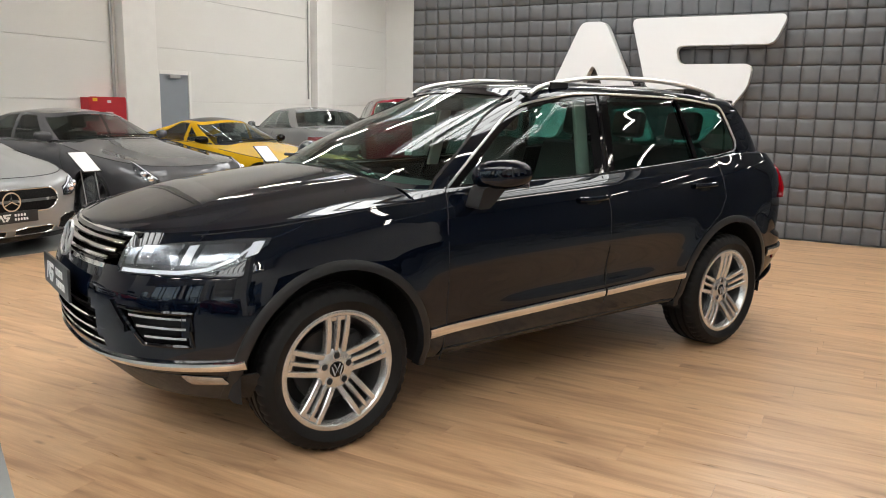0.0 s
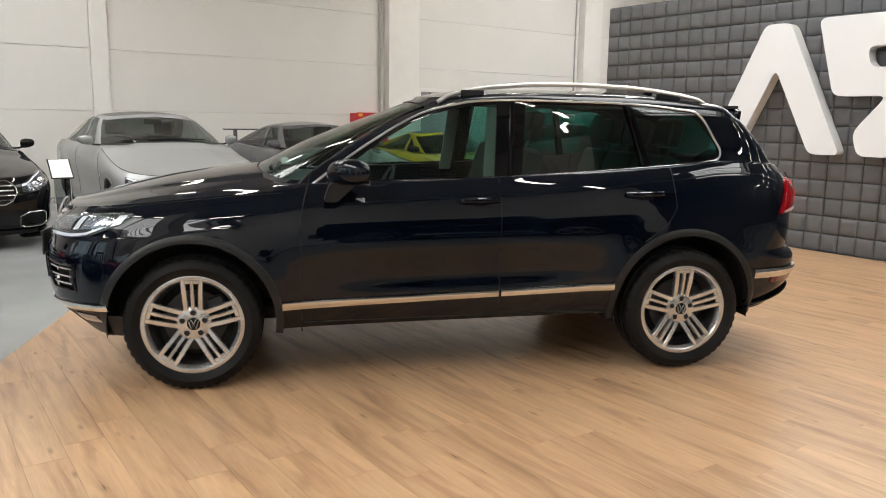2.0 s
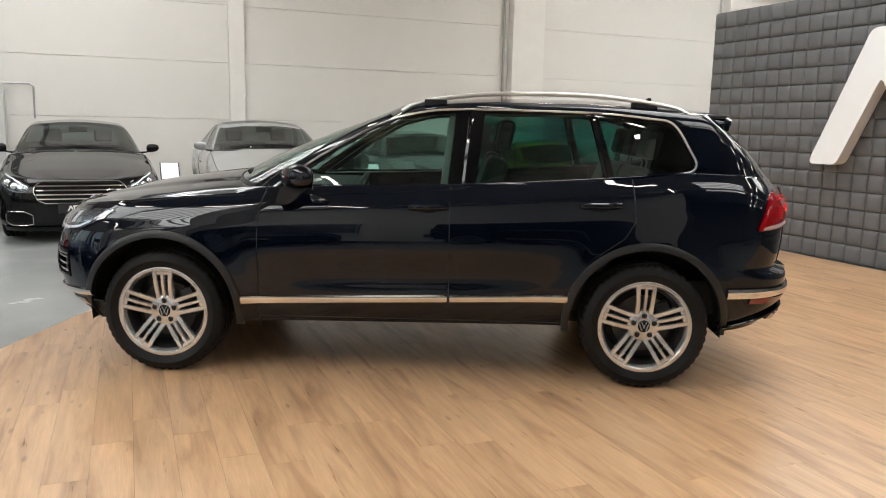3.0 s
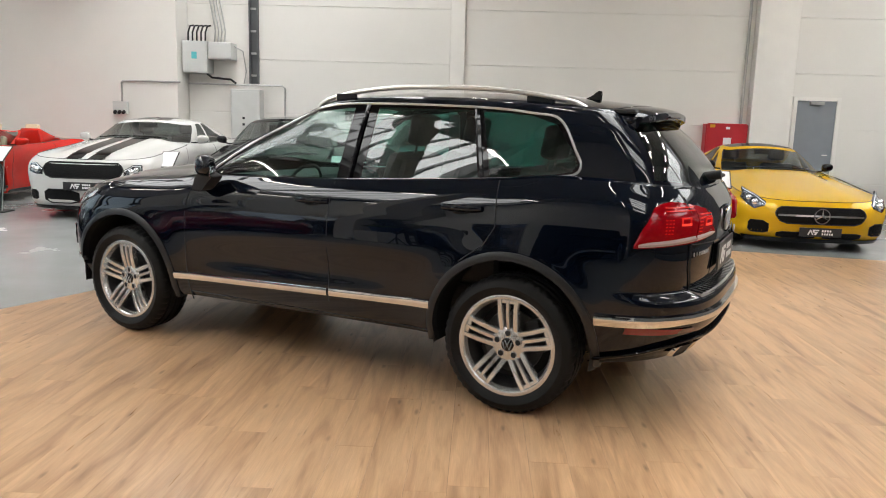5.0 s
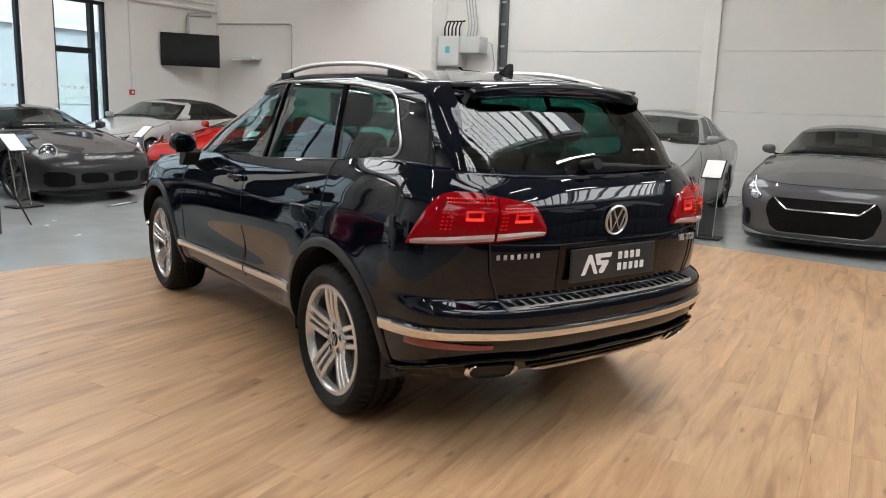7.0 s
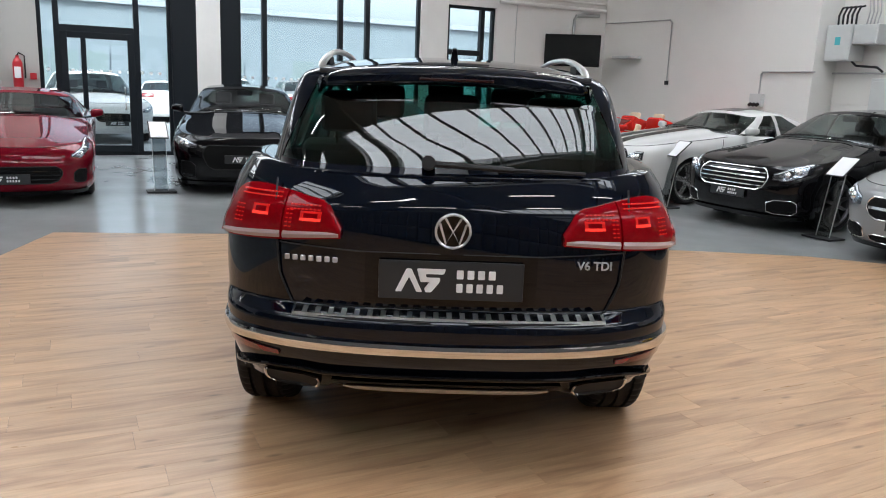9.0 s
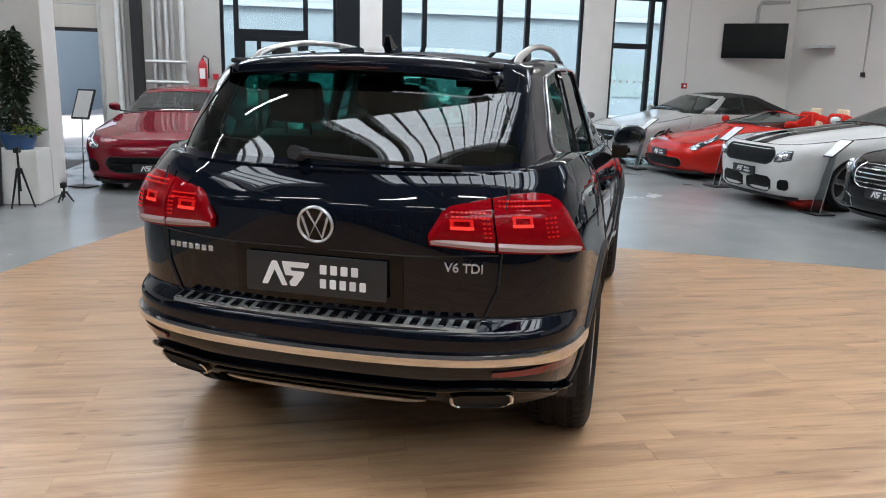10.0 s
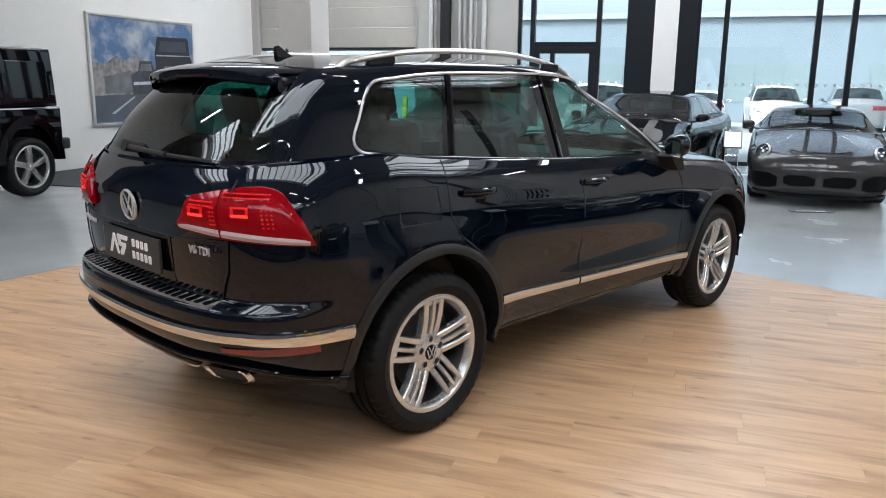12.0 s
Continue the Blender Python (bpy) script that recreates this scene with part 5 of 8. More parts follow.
for sg in (1, -1):
    zl = lin((0, 0.838), (0.5, 0.846), (0.72, 0.862), (0.88, 0.900), (1, 0.960))
    zh = lin((0, 0.930), (0.35, 0.962), (0.8, 0.985), (1, 0.985))
    wrap_patch("headlamp", T, False, 32, 79, zl, zh, 0.003, HEADDARK, suv, "clear headlamp with chrome reflectors", sg, 24, 6, 0.03)
    wrap_patch("headlamp_guide", T, False, 33, 76, lambda t: zl(t) + 0.004, lambda t: zl(t) + 0.018, 0.007, DAYLIGHT, suv, "", sg, 24, 1, 0.01)
    wrap_patch("headlamp_guide", T, False, 54, 57, lin((0, 0.885), (1, 0.89)), lin((0, 0.955), (1, 0.96)), 0.007, DAYLIGHT, suv, "", sg, 4, 3, 0.01)
    wrap_patch("headlamp_guide", T, False, 74, 77.5, lin((0, 0.915), (1, 0.93)), lin((0, 0.972), (1, 0.975)), 0.007, DAYLIGHT, suv, "", sg, 4, 3, 0.01)
    wrap_patch("headlamp_reflector", T, False, 33.5, 37, lin((0, 0.868), (1, 0.874)), lin((0, 0.925), (1, 0.940)), 0.006, HEADREFLECT, suv, "", sg, 6, 4, 0.01, 0.006)
    wrap_patch("headlamp_reflector", T, False, 38, 52, lin((0, 0.875), (1, 0.885)), lin((0, 0.945), (1, 0.957)), 0.006, HEADREFLECT, suv, "", sg, 10, 4, 0.01, 0.006)
    wrap_patch("headlamp_reflector", T, False, 59, 72, lin((0, 0.89), (1, 0.91)), lin((0, 0.962), (1, 0.97)), 0.006, HEADREFLECT, suv, "", sg, 10, 4, 0.01, 0.006)
    wrap_patch("headlamp_lens", T, False, 32, 79, zl, zh, 0.016, LENS, suv, "", sg, 24, 6, 0.004, 0.004)
    # side vents with three bright bars
    wrap_patch("vent_backing", T, False, 32, 64, flat(0.545), flat(0.715), -0.05, BLACK, suv, "", sg, 10, 3, 0.01)
    wrap_patch("vent_blade", T, False, 31, 37, lin((0, 0.70), (1, 0.60)), lin((0, 0.725), (1, 0.63)), 0.012, GLOSSBLACK, suv, "", sg, 8, 2, 0.05)
    nose_tube("vent_frame", T, [(d * sg, z) for d, z in ((34, 0.70), (61, 0.70), (61, 0.562), (43.5, 0.562), (34, 0.70))], 0.010, GLOSSBLACK, suv, 0.0)
    for z, a in ((0.675, 38), (0.635, 41), (0.595, 44)):
        wrap_patch("vent_bar", T, False, a, 59, flat(z - 0.005), flat(z + 0.005), 0.0, CHROME, suv, "", sg, 12, 1, 0.03, 0.004)
    wrap_patch("fog_lamp", T, False, 52, 66, lin((0, 0.375), (1, 0.385)), lin((0, 0.425), (1, 0.425)), 0.006, HEADREFLECT, suv, "", sg, 10, 3, 0.02, 0.006)
    wrap_patch("washer_flap", T, False, 58, 61, flat(0.80), flat(0.828), 0.004, NAVY, suv, "", sg, 4, 2, 0.01)
wrap_both("front_chrome_strip", T, False, 76, lin((0, 0.425), (1, 0.462)), lin((0, 0.452), (1, 0.502)), 0.014, CHROME, suv, "chrome strip round the front bumper", 50, 3, 0.03, 0.006)
wrap_both("front_lip", T, False, 78, lin((0, 0.26), (1, 0.30)), lin((0, 0.415), (1, 0.43)), 0.002, PLASTIC, suv, "dark lower bumper lip", 44, 4, 0.02)

# mirrors, handles
for sg in (1, -1):
    bm = bmesh.new()
    bmesh.ops.create_uvsphere(bm, u_segments=24, v_segments=14, radius=1.0)
    for v in bm.verts:
        x, y, z = v.co
        e = 0.80
        x, y, z = (math.copysign(abs(q) ** e, q) for q in (x, y, z))
        xs = -0.60 + 0.080 * min(x, 0.75) + 0.07 * y
        v.co = Vector((xs, sg * (1.012 + 0.108 * y), 1.207 + (0.078 if z > 0 else 0.062) * z + 0.010 * y))
    part("mirror_housing", bm, NAVY, suv, "", True)
    bm = box(-0.004, -0.074, 1.150, 0.0, 0.074, 1.245, 0.001)
    for v in bm.verts:
        v.co.x, v.co.y = v.co.x - 0.538 + 0.66 * v.co.y, sg * (1.015 + v.co.y)
    part("mirror_glass", bm, CHROME, suv)
    bm = bmesh.new()
    add_prism(bm, rounded([(-0.755, 1.052), (-0.68, 1.050), (-0.58, 1.145), (-0.64, 1.17), (-0.72, 1.15)], 0.02), 0.0, 0.17)
    bmesh.ops.transform(bm, matrix=Matrix.Translation((0.02, 0, 0.0)) @ Matrix.Rotation(radians(90), 4, "X"), verts=bm.verts)
    for v in bm.verts:
        v.co.y = sg * (0.90 + 0.6 * abs(v.co.y))
    part("mirror_foot", bm, BLACK, suv)
    for x, z in ((0.157, 1.048), (1.157, 1.082)):
        path = []
        for k in range(9):
            t = k / 8
            q = T.side_point(x - 0.115 + 0.23 * t, z + 0.006 * t, 0.010 + 0.022 * math.sin(math.pi * t) ** 0.5)
            q.y *= sg
            path.append(q)
        bm = bmesh.new()
        tube_path(bm, path, 0.012, 8, 0.016)
        part("door_handle", bm, NAVY, suv, "", True)
        bm = bmesh.new()
        q = T.side_point(x, z - 0.018, 0.001)
        bmesh.ops.create_uvsphere(bm, u_segments=16, v_segments=8, radius=1, matrix=Matrix.Translation((q.x, q.y * sg, q.z)) @ Matrix.Diagonal((0.055, 0.004, 0.026, 1)))
        part("handle_recess", bm, GLOSSBLACK, suv, "", True)
    line_on("bonnet_line", T.side_point, [(-2.0, 0.990), (-1.6, 1.035), (-1.2, 1.075), (-0.95, 1.09)], 0.003, BLACK, suv, sg, 8, 0.003, 0.0)
line_on("fuel_flap_line", T.side_point, [(1.42, 0.98), (1.42, 1.13), (1.66, 1.14), (1.66, 0.98), (1.42, 0.98)], 0.0025, BLACK, suv, 1, 8, 0.0025, 0.0)
# wipers on the windscreen
for y0, y1 in ((-0.50, 0.12), (0.08, 0.60)):
    bm = bmesh.new()
    tube_path(bm, [(-1.03, y0, 1.205), (-1.0, (y0 + y1) / 2, 1.235), (-1.0 + 0.06 * abs(y1), y1, 1.225)], 0.012, 6, 0.010)
    part("front_wiper", bm, BLACK, suv, "", True)

# cabin
part("cabin_floor", box(-1.0, -0.70, 0.40, 1.95, 0.70, 0.62, 0.03), CABIN, suv)
part("underbody", box(-1.9, -0.60, 0.30, 1.85, 0.60, 0.42, 0.04), BLACK, suv)
bm = box(-1.0, -0.78, 0.62, -0.42, 0.78, 1.12, 0.09, 3)
part("dashboard", bm, CABIN, suv, "dark dashboard", True)
bm = bmesh.new()
lathe(bm, [(0.185, 0.0), (0.197, 0.013), (0.209, 0.0), (0.197, -0.013)], 36, closed=True)
for a in (0, 180, 270):
    add_rod(bm, (0, 0, 0), (0.19 * math.cos(radians(a)), 0, 0.19 * math.sin(radians(a))), 0.018, 8)
put("steering_wheel", from_bm("steering_wheel", bm, CABIN, True), suv, "", Matrix.Translation((-0.36, -0.37, 1.03)) @ Matrix.Rotation(radians(90), 4, "Z") @ Matrix.Rotation(radians(24), 4, "X"))
put("inner_mirror", from_bm("inner_mirror", box(-0.02, -0.12, -0.035, 0.02, 0.12, 0.035, 0.015, 3), BLACK, True), suv, "", Matrix.Translation((-0.16, 0, 1.545)))


def seat(parent, x, y, w, mat, low=0.60, back=0.62, head=True):
    part("seat_cushion", box(x - 0.26, y - w / 2, low, x + 0.26, y + w / 2, low + 0.20, 0.06, 3), mat, parent, "", True)
    bm = box(-0.07, y - w / 2, 0.0, 0.07, y + w / 2, back, 0.055, 3)
    bmesh.ops.transform(bm, matrix=Matrix.Translation((x + 0.26, 0, low + 0.14)) @ Matrix.Rotation(radians(18), 4, "Y"), verts=bm.verts)
    part("seat_back", bm, mat, parent, "", True)
    if head:
        bm = box(-0.05, y - 0.13, 0.0, 0.05, y + 0.13, 0.19, 0.045, 3)
        for dy in (-0.06, 0.06):
            add_rod(bm, (0, y + dy, -0.08), (0, y + dy, 0.04), 0.007, 8)
        bmesh.ops.transform(bm, matrix=Matrix.Translation((x + 0.47, 0, low + 0.14 + back * 0.95 + 0.05)) @ Matrix.Rotation(radians(12), 4, "Y"), verts=bm.verts)
        part("headrest", bm, mat, parent, "", True)


for y in (-0.38, 0.38):
    seat(suv, 0.12, y, 0.52, LEATHER)
for y in (-0.48, 0.0, 0.48):
    seat(suv, 1.02, y, 0.46, LEATHER, 0.62, 0.56)
PALECLOTH = material("pale grey pillar lining", (0.30, 0.29, 0.27), 0.9, mottle=0.06, scale=30, bump=0.2, bump_scale=400)
for sg in (1, -1):
    bm = box(-0.045, -0.015, 0.0, 0.045, 0.015, 0.46, 0.012, 2)
    for v in bm.verts:
        v.co = Vector((0.255 + v.co.x + 0.10 * v.co.z, sg * (0.745 - 0.26 * v.co.z + v.co.y), 1.12 + v.co.z))
    part("pillar_lining", bm, PALECLOTH, suv, "pale grey cloth pillar lining", True)
part("headliner", box(-0.05, -0.56, 1.60, 1.95, 0.56, 1.62, 0.008), CABIN, suv)
part("load_cover", box(1.42, -0.74, 1.10, 2.15, 0.74, 1.13, 0.01), CABIN, suv)

# ---- the other cars: one builder, many shapes ----


def car_shell(ln, w, h, wb, fo, gc, nz, hz, bz, dz, w0, w1, r1, r0, tz=None, round_f=0.55, round_r=0.45, square=3.1, ridge=0.014, cab=1.0):
    """Shell of a car from its main sizes: w0, w1 foot and head of the windscreen, r1, r0 head and foot of the rear window,
    all from the front axle; nz, hz, bz, dz heights of nose, cowl, belt and deck."""
    ax = -wb / 2
    xf, xr = ax - fo, ax - fo + ln
    tz = dz - 0.05 if tz is None else tz
    f = w / 1.92
    return Shell(
        nose=((gc, xf + 0.10), (gc + 0.12, xf + 0.02), (nz * 0.62, xf), (nz - 0.10, xf + 0.04), (nz, xf + 0.13), (nz + 0.08, xf + 0.24)),
        tail=((gc, xr - 0.14), (gc + 0.18, xr - 0.02), (tz * 0.65, xr), (tz - 0.08, xr - 0.02), (tz, xr - 0.05), (tz + 0.1, xr - 0.16)),
        fl=round_f, fn=square, rl=round_r, rn=2.9, fref=2.3, rref=2.4, ridge=ridge,
        side=tuple((v, y * f) for v, y in ((0.0, 0.87), (0.1, 0.91), (0.22, 0.925), (0.35, 0.922), (0.55, 0.942), (0.72, 0.957), (0.82, 0.952), (0.92, 0.928), (1.0, 0.875))),
        taper=((xf, 0.97), (ax, 1.0), (0, 0.985), (-ax, 1.005), (xr, 0.95)),
        top=((xf, nz - 0.04), (xf + 0.35, nz + 0.02), (ax + w0 * 0.5, (nz + hz) / 2 + 0.03), (ax + w0 + 0.25, hz), (0.2, bz), (ax + r0 - 0.3, (bz + dz) / 2 + 0.02), (ax + r0, dz), (xr, tz)),
        bottom=((xf, gc), (ax, gc + 0.02), (-ax, gc + 0.03), (xr, gc + 0.06)),
        crown=((xf, 0.0), (xf + 0.3, 0.02), (ax + w0, 0.075), (ax + w0 + 0.6, 0.03), (ax + r0 - 0.4, 0.01), (ax + r0, 0.03), (xr, 0.012)),
        ws=((0, ax + w0), (1, ax + w1)), rw=((0, ax + r0), (1, ax + r1)),
        cabin=tuple((v, y * f * cab) for v, y in ((0, 0.846), (0.15, 0.828), (0.5, 0.765), (0.78, 0.705), (0.92, 0.655), (1.0, 0.585))),
        cfl=((0, 0.50), (1, 0.25)), cfn=2.8, crl=((0, 0.45), (1, 0.25)), crn=2.6,
        roof=((ax + w1, h - 0.075), ((2 * ax + w1 + r1) / 2, h - 0.035), (ax + r1, h - 0.075)), rcrown=0.05, axles=(ax, -ax), flare=0.02 * f)


RIMGREY = material("dark alloy", (0.12, 0.12, 0.125), 0.3, 0.9)
WHEELS_A = wheel_meshes(0.345, 0.26, 0.262, 10, RIMGREY)
WHEELS_B = wheel_meshes(0.345, 0.26, 0.262, 5, ALLOY, "split")
WHEELS_C = wheel_meshes(0.395, 0.29, 0.28, 5, ALLOY, "split")
LAMPGREY = material("dark lamp bowl", (0.07, 0.072, 0.076), 0.15, 0.4, coat=0.8)
HONEY = material("black mesh grille", (0.005, 0.005, 0.0055), 0.5, bump=0.8, bump_scale=80, spec=0.12)
SOFTTOP = material("black canvas roof", (0.012, 0.011, 0.012), 0.9, bump=0.4, bump_scale=500, mottle=0.1, scale=30)


PROJECTOR = material("chrome lamp projector", (0.8, 0.8, 0.82), 0.1, 1.0)


def mirror_housing(xm, ym, zm, sg):
    """A door mirror's shell: rounded wedge, blunt behind and drawn in towards the door."""
    bm = bmesh.new()
    bmesh.ops.create_uvsphere(bm, u_segments=18, v_segments=10, radius=1.0)
    for v in bm.verts:
        x, y, z = (math.copysign(abs(q) ** 0.72, q) for q in v.co)
        v.co = Vector((xm + 0.070 * min(x, 0.7) + 0.030 * y, sg * (ym + 0.090 * y), zm + (0.060 - 0.010 * y) * z + 0.006 * y))
    return bm


def show_car(name, label, m, sh, col, wheels, wb, wr, lamp, grille, intakes=(), roof_mat=None, plate=0.40, open_top=False,
             bars=0, bar_mat=None, star=0.0, rear_lamps=None, side_cut=(0.06, 0.94), splitter=True, tint=None, plate_rear=False, cat="car",
             round_lamp=None, kick=0.0, trim_mat=None, frame_mat=None, chevron=False, bar_w=0.007, cat_black=None):
    """A parked car: shell panels, glass, wheels, lamps, grille, mirrors, plate, cabin.
    lamp: (deg0, deg1, z0, z1, rise); grille: (deg, z0, z1); intakes: rows of (deg0, deg1, z0, z1)."""
    e = empty(name, m, label, cat)
    roof_mat = roof_mat or col
    tint = tint or CARGLASS
    g = sh.low_grid(20, 84, 20, 26)
    c = centres(g)
    x, y, z = c[..., 0], c[..., 1], c[..., 2]
    arch = np.zeros(x.shape, bool)
    for xa in sh.axles:
        arch |= (x - xa) ** 2 + (z - wr) ** 2 < (wr + 0.035) ** 2
    door = (x > sh.axles[0] + wr + 0.16) & (x < 0.55) & ~arch
    emit("front_body", g, ~arch & ~door & (x < 0), col, e)
    emit("rear_body", g, ~arch & ~door & (x >= 0), col, e)
    for sg in (1, -1):
        emit("door", g, door, col, e, sg)
    x0, x1 = float(sh.ws[0][1]) + 0.10, float(sh.rw[0][1]) - 0.06
    nf = int((g[0][-1, :, 0] < x0).sum())
    emit("bonnet", sh.lid_grid(g, slice(0, nf + 1), 12), np.ones((12, nf), bool), col, e)
    for sg in (1, -1):
        bm = bmesh.new()
        tube_path(bm, [Vector((p[0], p[1] * sg, p[2] - 0.002)) + Vector((0, 0.003 * sg, 0)) for p in g[0][-1, :nf].tolist()], 0.005, 6)
        part("bonnet_gap", bm, BLACK, e, smooth=True)
    nr = int((g[0][-1, :, 0] > x1).sum())
    tot = g[0].shape[1]
    emit("boot_lid", sh.lid_grid(g, slice(tot - nr - 1, tot), 12), np.ones((12, nr), bool), col, e)
    k = sh.cabin_grid(20, 60, 20, 20, 8)
    shoulder(g[0][-1], k[0][0], x0 - 0.03, x1 + 0.03, 60, col, e)
    c = centres(k)
    rows, cols = c.shape[:2]
    row, cl = np.arange(rows)[:, None] + 0 * c[..., 0], np.arange(cols)[None, :] + 0 * c[..., 0]
    rf = row >= 20
    front = (cl < 17) & (row >= 1) & (row < 18)
    back = (cl >= cols - 16) & (row >= 2) & (row < 18)
    u = (cl - 20) / 60
    glass = (row >= 1) & (row < 18) & (u > side_cut[0]) & (u < side_cut[1] - 0.010 * row)
    post = (np.abs(c[..., 0] - 0.50) < 0.035) & glass
    glass &= ~post
    if open_top:
        keep = (cl < 19) & ~rf & (row < 19)
        emit("windscreen_frame", k, keep & ~front, col, e)
        emit("windscreen", k, front, tint, e, off=-0.004)
    else:
        cowl = (cl < 17) & (row < 1)
        emit("cowl", k, cowl, BLACK, e)
        posts = ~rf & ~front & ~back & ~glass & ~cowl
        cloth = (u > 0.30) | (row >= 18) if roof_mat is SOFTTOP else cl < 0
        emit("pillar_frame", k, posts & ~cloth, col, e)
        emit("roof_side", k, posts & cloth & (u > 0.0), SOFTTOP, e)
        emit("windscreen_header", k, posts & cloth & (u <= 0.0), col, e)
        emit("roof", k, rf, roof_mat, e)
        emit("windscreen", k, front, tint, e, off=-0.004)
        emit("rear_window", k, back, roof_mat if roof_mat is SOFTTOP else DARKGLASS, e, off=-0.004)
        for sg in (1, -1):
            emit("side_window", k, glass, tint, e, sg, -0.005)
    for y0, y1 in ((-0.52, 0.02), (0.06, 0.60)):
        bm = bmesh.new()
        pts = []
        for t in (0, 0.33, 0.66, 1):
            yy = y0 + (y1 - y0) * t
            j = int(np.argmin(np.abs(k[0][2, :20, 1] - abs(yy))))
            q = k[0][2, j]
            pts.append((float(q[0]) - 0.012, yy, float(q[2]) + 0.014))
        tube_path(bm, pts, 0.009, 6)
        part("wiper", bm, BLACK, e, smooth=True)
    q = k[0][16, 0]
    part("rear_view_mirror", box(float(q[0]) + 0.10, -0.12, float(q[2]) - 0.06, float(q[0]) + 0.14, 0.12, float(q[2]) + 0.02, 0.015), BLACK, e)
    yw = float(curve_at(sh.side, 0.3)) - 0.135
    for sg in (1, -1):
        for xa in sh.axles:
            arch_trim("arch_edge", sh, xa, wr, wr + 0.018, wr + 0.055, col, e, sg, -12, 192, 0.004, 0.03)
            bm = bmesh.new()
            ring = []
            for i in range(17):
                an = radians(-10 + 200 * i / 16)
                ring.append([bm.verts.new((xa + r * math.cos(an), sg * q, wr + r * math.sin(an))) for r, q in ((wr + 0.03, yw + 0.11), (wr + 0.04, yw - 0.2), (0.05, yw - 0.2))])
            for p, q in zip(ring, ring[1:]):
                for i in range(2):
                    bm.faces.new((p[i], q[i], q[i + 1], p[i + 1]))
            part("wheel_housing", bm, BLACK, e, smooth=True)
            add_wheel(wheels, e, xa, yw * sg, wr - 0.002, 90, bolts=False)
        if round_lamp:
            dg, zz, rr = round_lamp
            q = sh.corner_point(False, dg, zz)
            d = (sh.corner_point(False, dg, zz, 0.01) - q).normalized()
            d.z += 0.45
            mm = Matrix.Translation((q.x, q.y * sg, q.z)) @ Vector((d.x, d.y * sg, d.z)).to_track_quat("Y", "Z").to_matrix().to_4x4()
            bm = bmesh.new()
            lathe(bm, [(rr * 1.08, -0.04), (rr * 1.06, 0.012), (rr * 0.96, 0.024), (rr * 0.93, 0.0), (rr * 0.5, -0.03), (0.0, -0.035)], 32)
            lampo = put("headlamp", from_bm("headlamp", bm, LAMPGREY, True), e, "round clear headlamp", mm)
            bm = bmesh.new()
            bmesh.ops.create_uvsphere(bm, u_segments=16, v_segments=10, radius=rr * 0.36, matrix=Matrix.Translation((0, -0.02, 0)))
            put("projector", from_bm("projector", bm, PROJECTOR, True), lampo)
            bm = bmesh.new()
            lathe(bm, [(rr * 1.12, -0.01), (rr * 1.10, 0.018), (rr * 1.02, 0.022), (rr * 1.0, 0.01)], 32)
            put("lamp_ring", from_bm("lamp_ring", bm, BADGE, True), lampo)
            for an in (45, 135, 225, 315):
                bm = bmesh.new()
                bmesh.ops.create_uvsphere(bm, u_segments=8, v_segments=6, radius=rr * 0.12, matrix=Matrix.Translation((rr * 0.62 * math.cos(radians(an)), 0.0, rr * 0.62 * math.sin(radians(an)))))
                put("lamp_point", from_bm("lamp_point", bm, DAYLIGHT, True), lampo)
            bm = bmesh.new()
            lathe(bm, [(rr * 0.98, 0.018), (rr * 0.8, 0.034), (rr * 0.4, 0.046), (0.0, 0.05)], 32)
            put("lamp_lens", from_bm("lamp_lens", bm, LENS, True), lampo)
        else:
            d0, d1, z0, z1, rise = lamp
            lo = lin((0, z0 + (z1 - z0) * kick), (0.35, z0), (1, z0 + rise + (z1 - z0) * 0.25))
            hi = lin((0, z0 + (z1 - z0) * (0.55 + 0.2 * kick)), (0.5, z1 + rise * 0.3), (1, z1 + rise))
            lampo = wrap_patch("headlamp", sh, False, d0, d1, lo, hi, 0.003, LAMPGREY, e, "clear headlamp", sg, 14, 4, 0.02)
            for ta, tb in ((0.14, 0.46), (0.52, 0.86)):
                wrap_patch("lamp_reflector", sh, False, d0 + (d1 - d0) * ta, d0 + (d1 - d0) * tb, lambda t, ta=ta, tb=tb: lo(ta + (tb - ta) * t) + 0.012, lambda t, ta=ta, tb=tb: hi(ta + (tb - ta) * t) - 0.026, 0.0055, HEADREFLECT, lampo, "", sg, 8, 3, 0.006, 0.003)
            wrap_patch("headlamp_strip", sh, False, d0 + 1, d1 - 2, lambda t: hi(t) - 0.020, lambda t: hi(t) - 0.010, 0.009, DAYLIGHT, lampo, "", sg, 12, 1, 0.008)
            for t in (0.36, 0.62):
                zz = (lo(t) + hi(t)) / 2 - 0.004
                q = sh.corner_point(False, d0 + (d1 - d0) * t, zz, 0.002)
                bm = bmesh.new()
                bmesh.ops.create_uvsphere(bm, u_segments=14, v_segments=8, radius=(hi(t) - lo(t)) * 0.30, matrix=Matrix.Translation((q.x, q.y * sg, q.z)))
                put("projector", from_bm("projector", bm, PROJECTOR, True), lampo)
            wrap_patch("lamp_lens", sh, False, d0, d1, lo, hi, 0.013, LENS, lampo, "", sg, 12, 3, 0.003, 0.004)
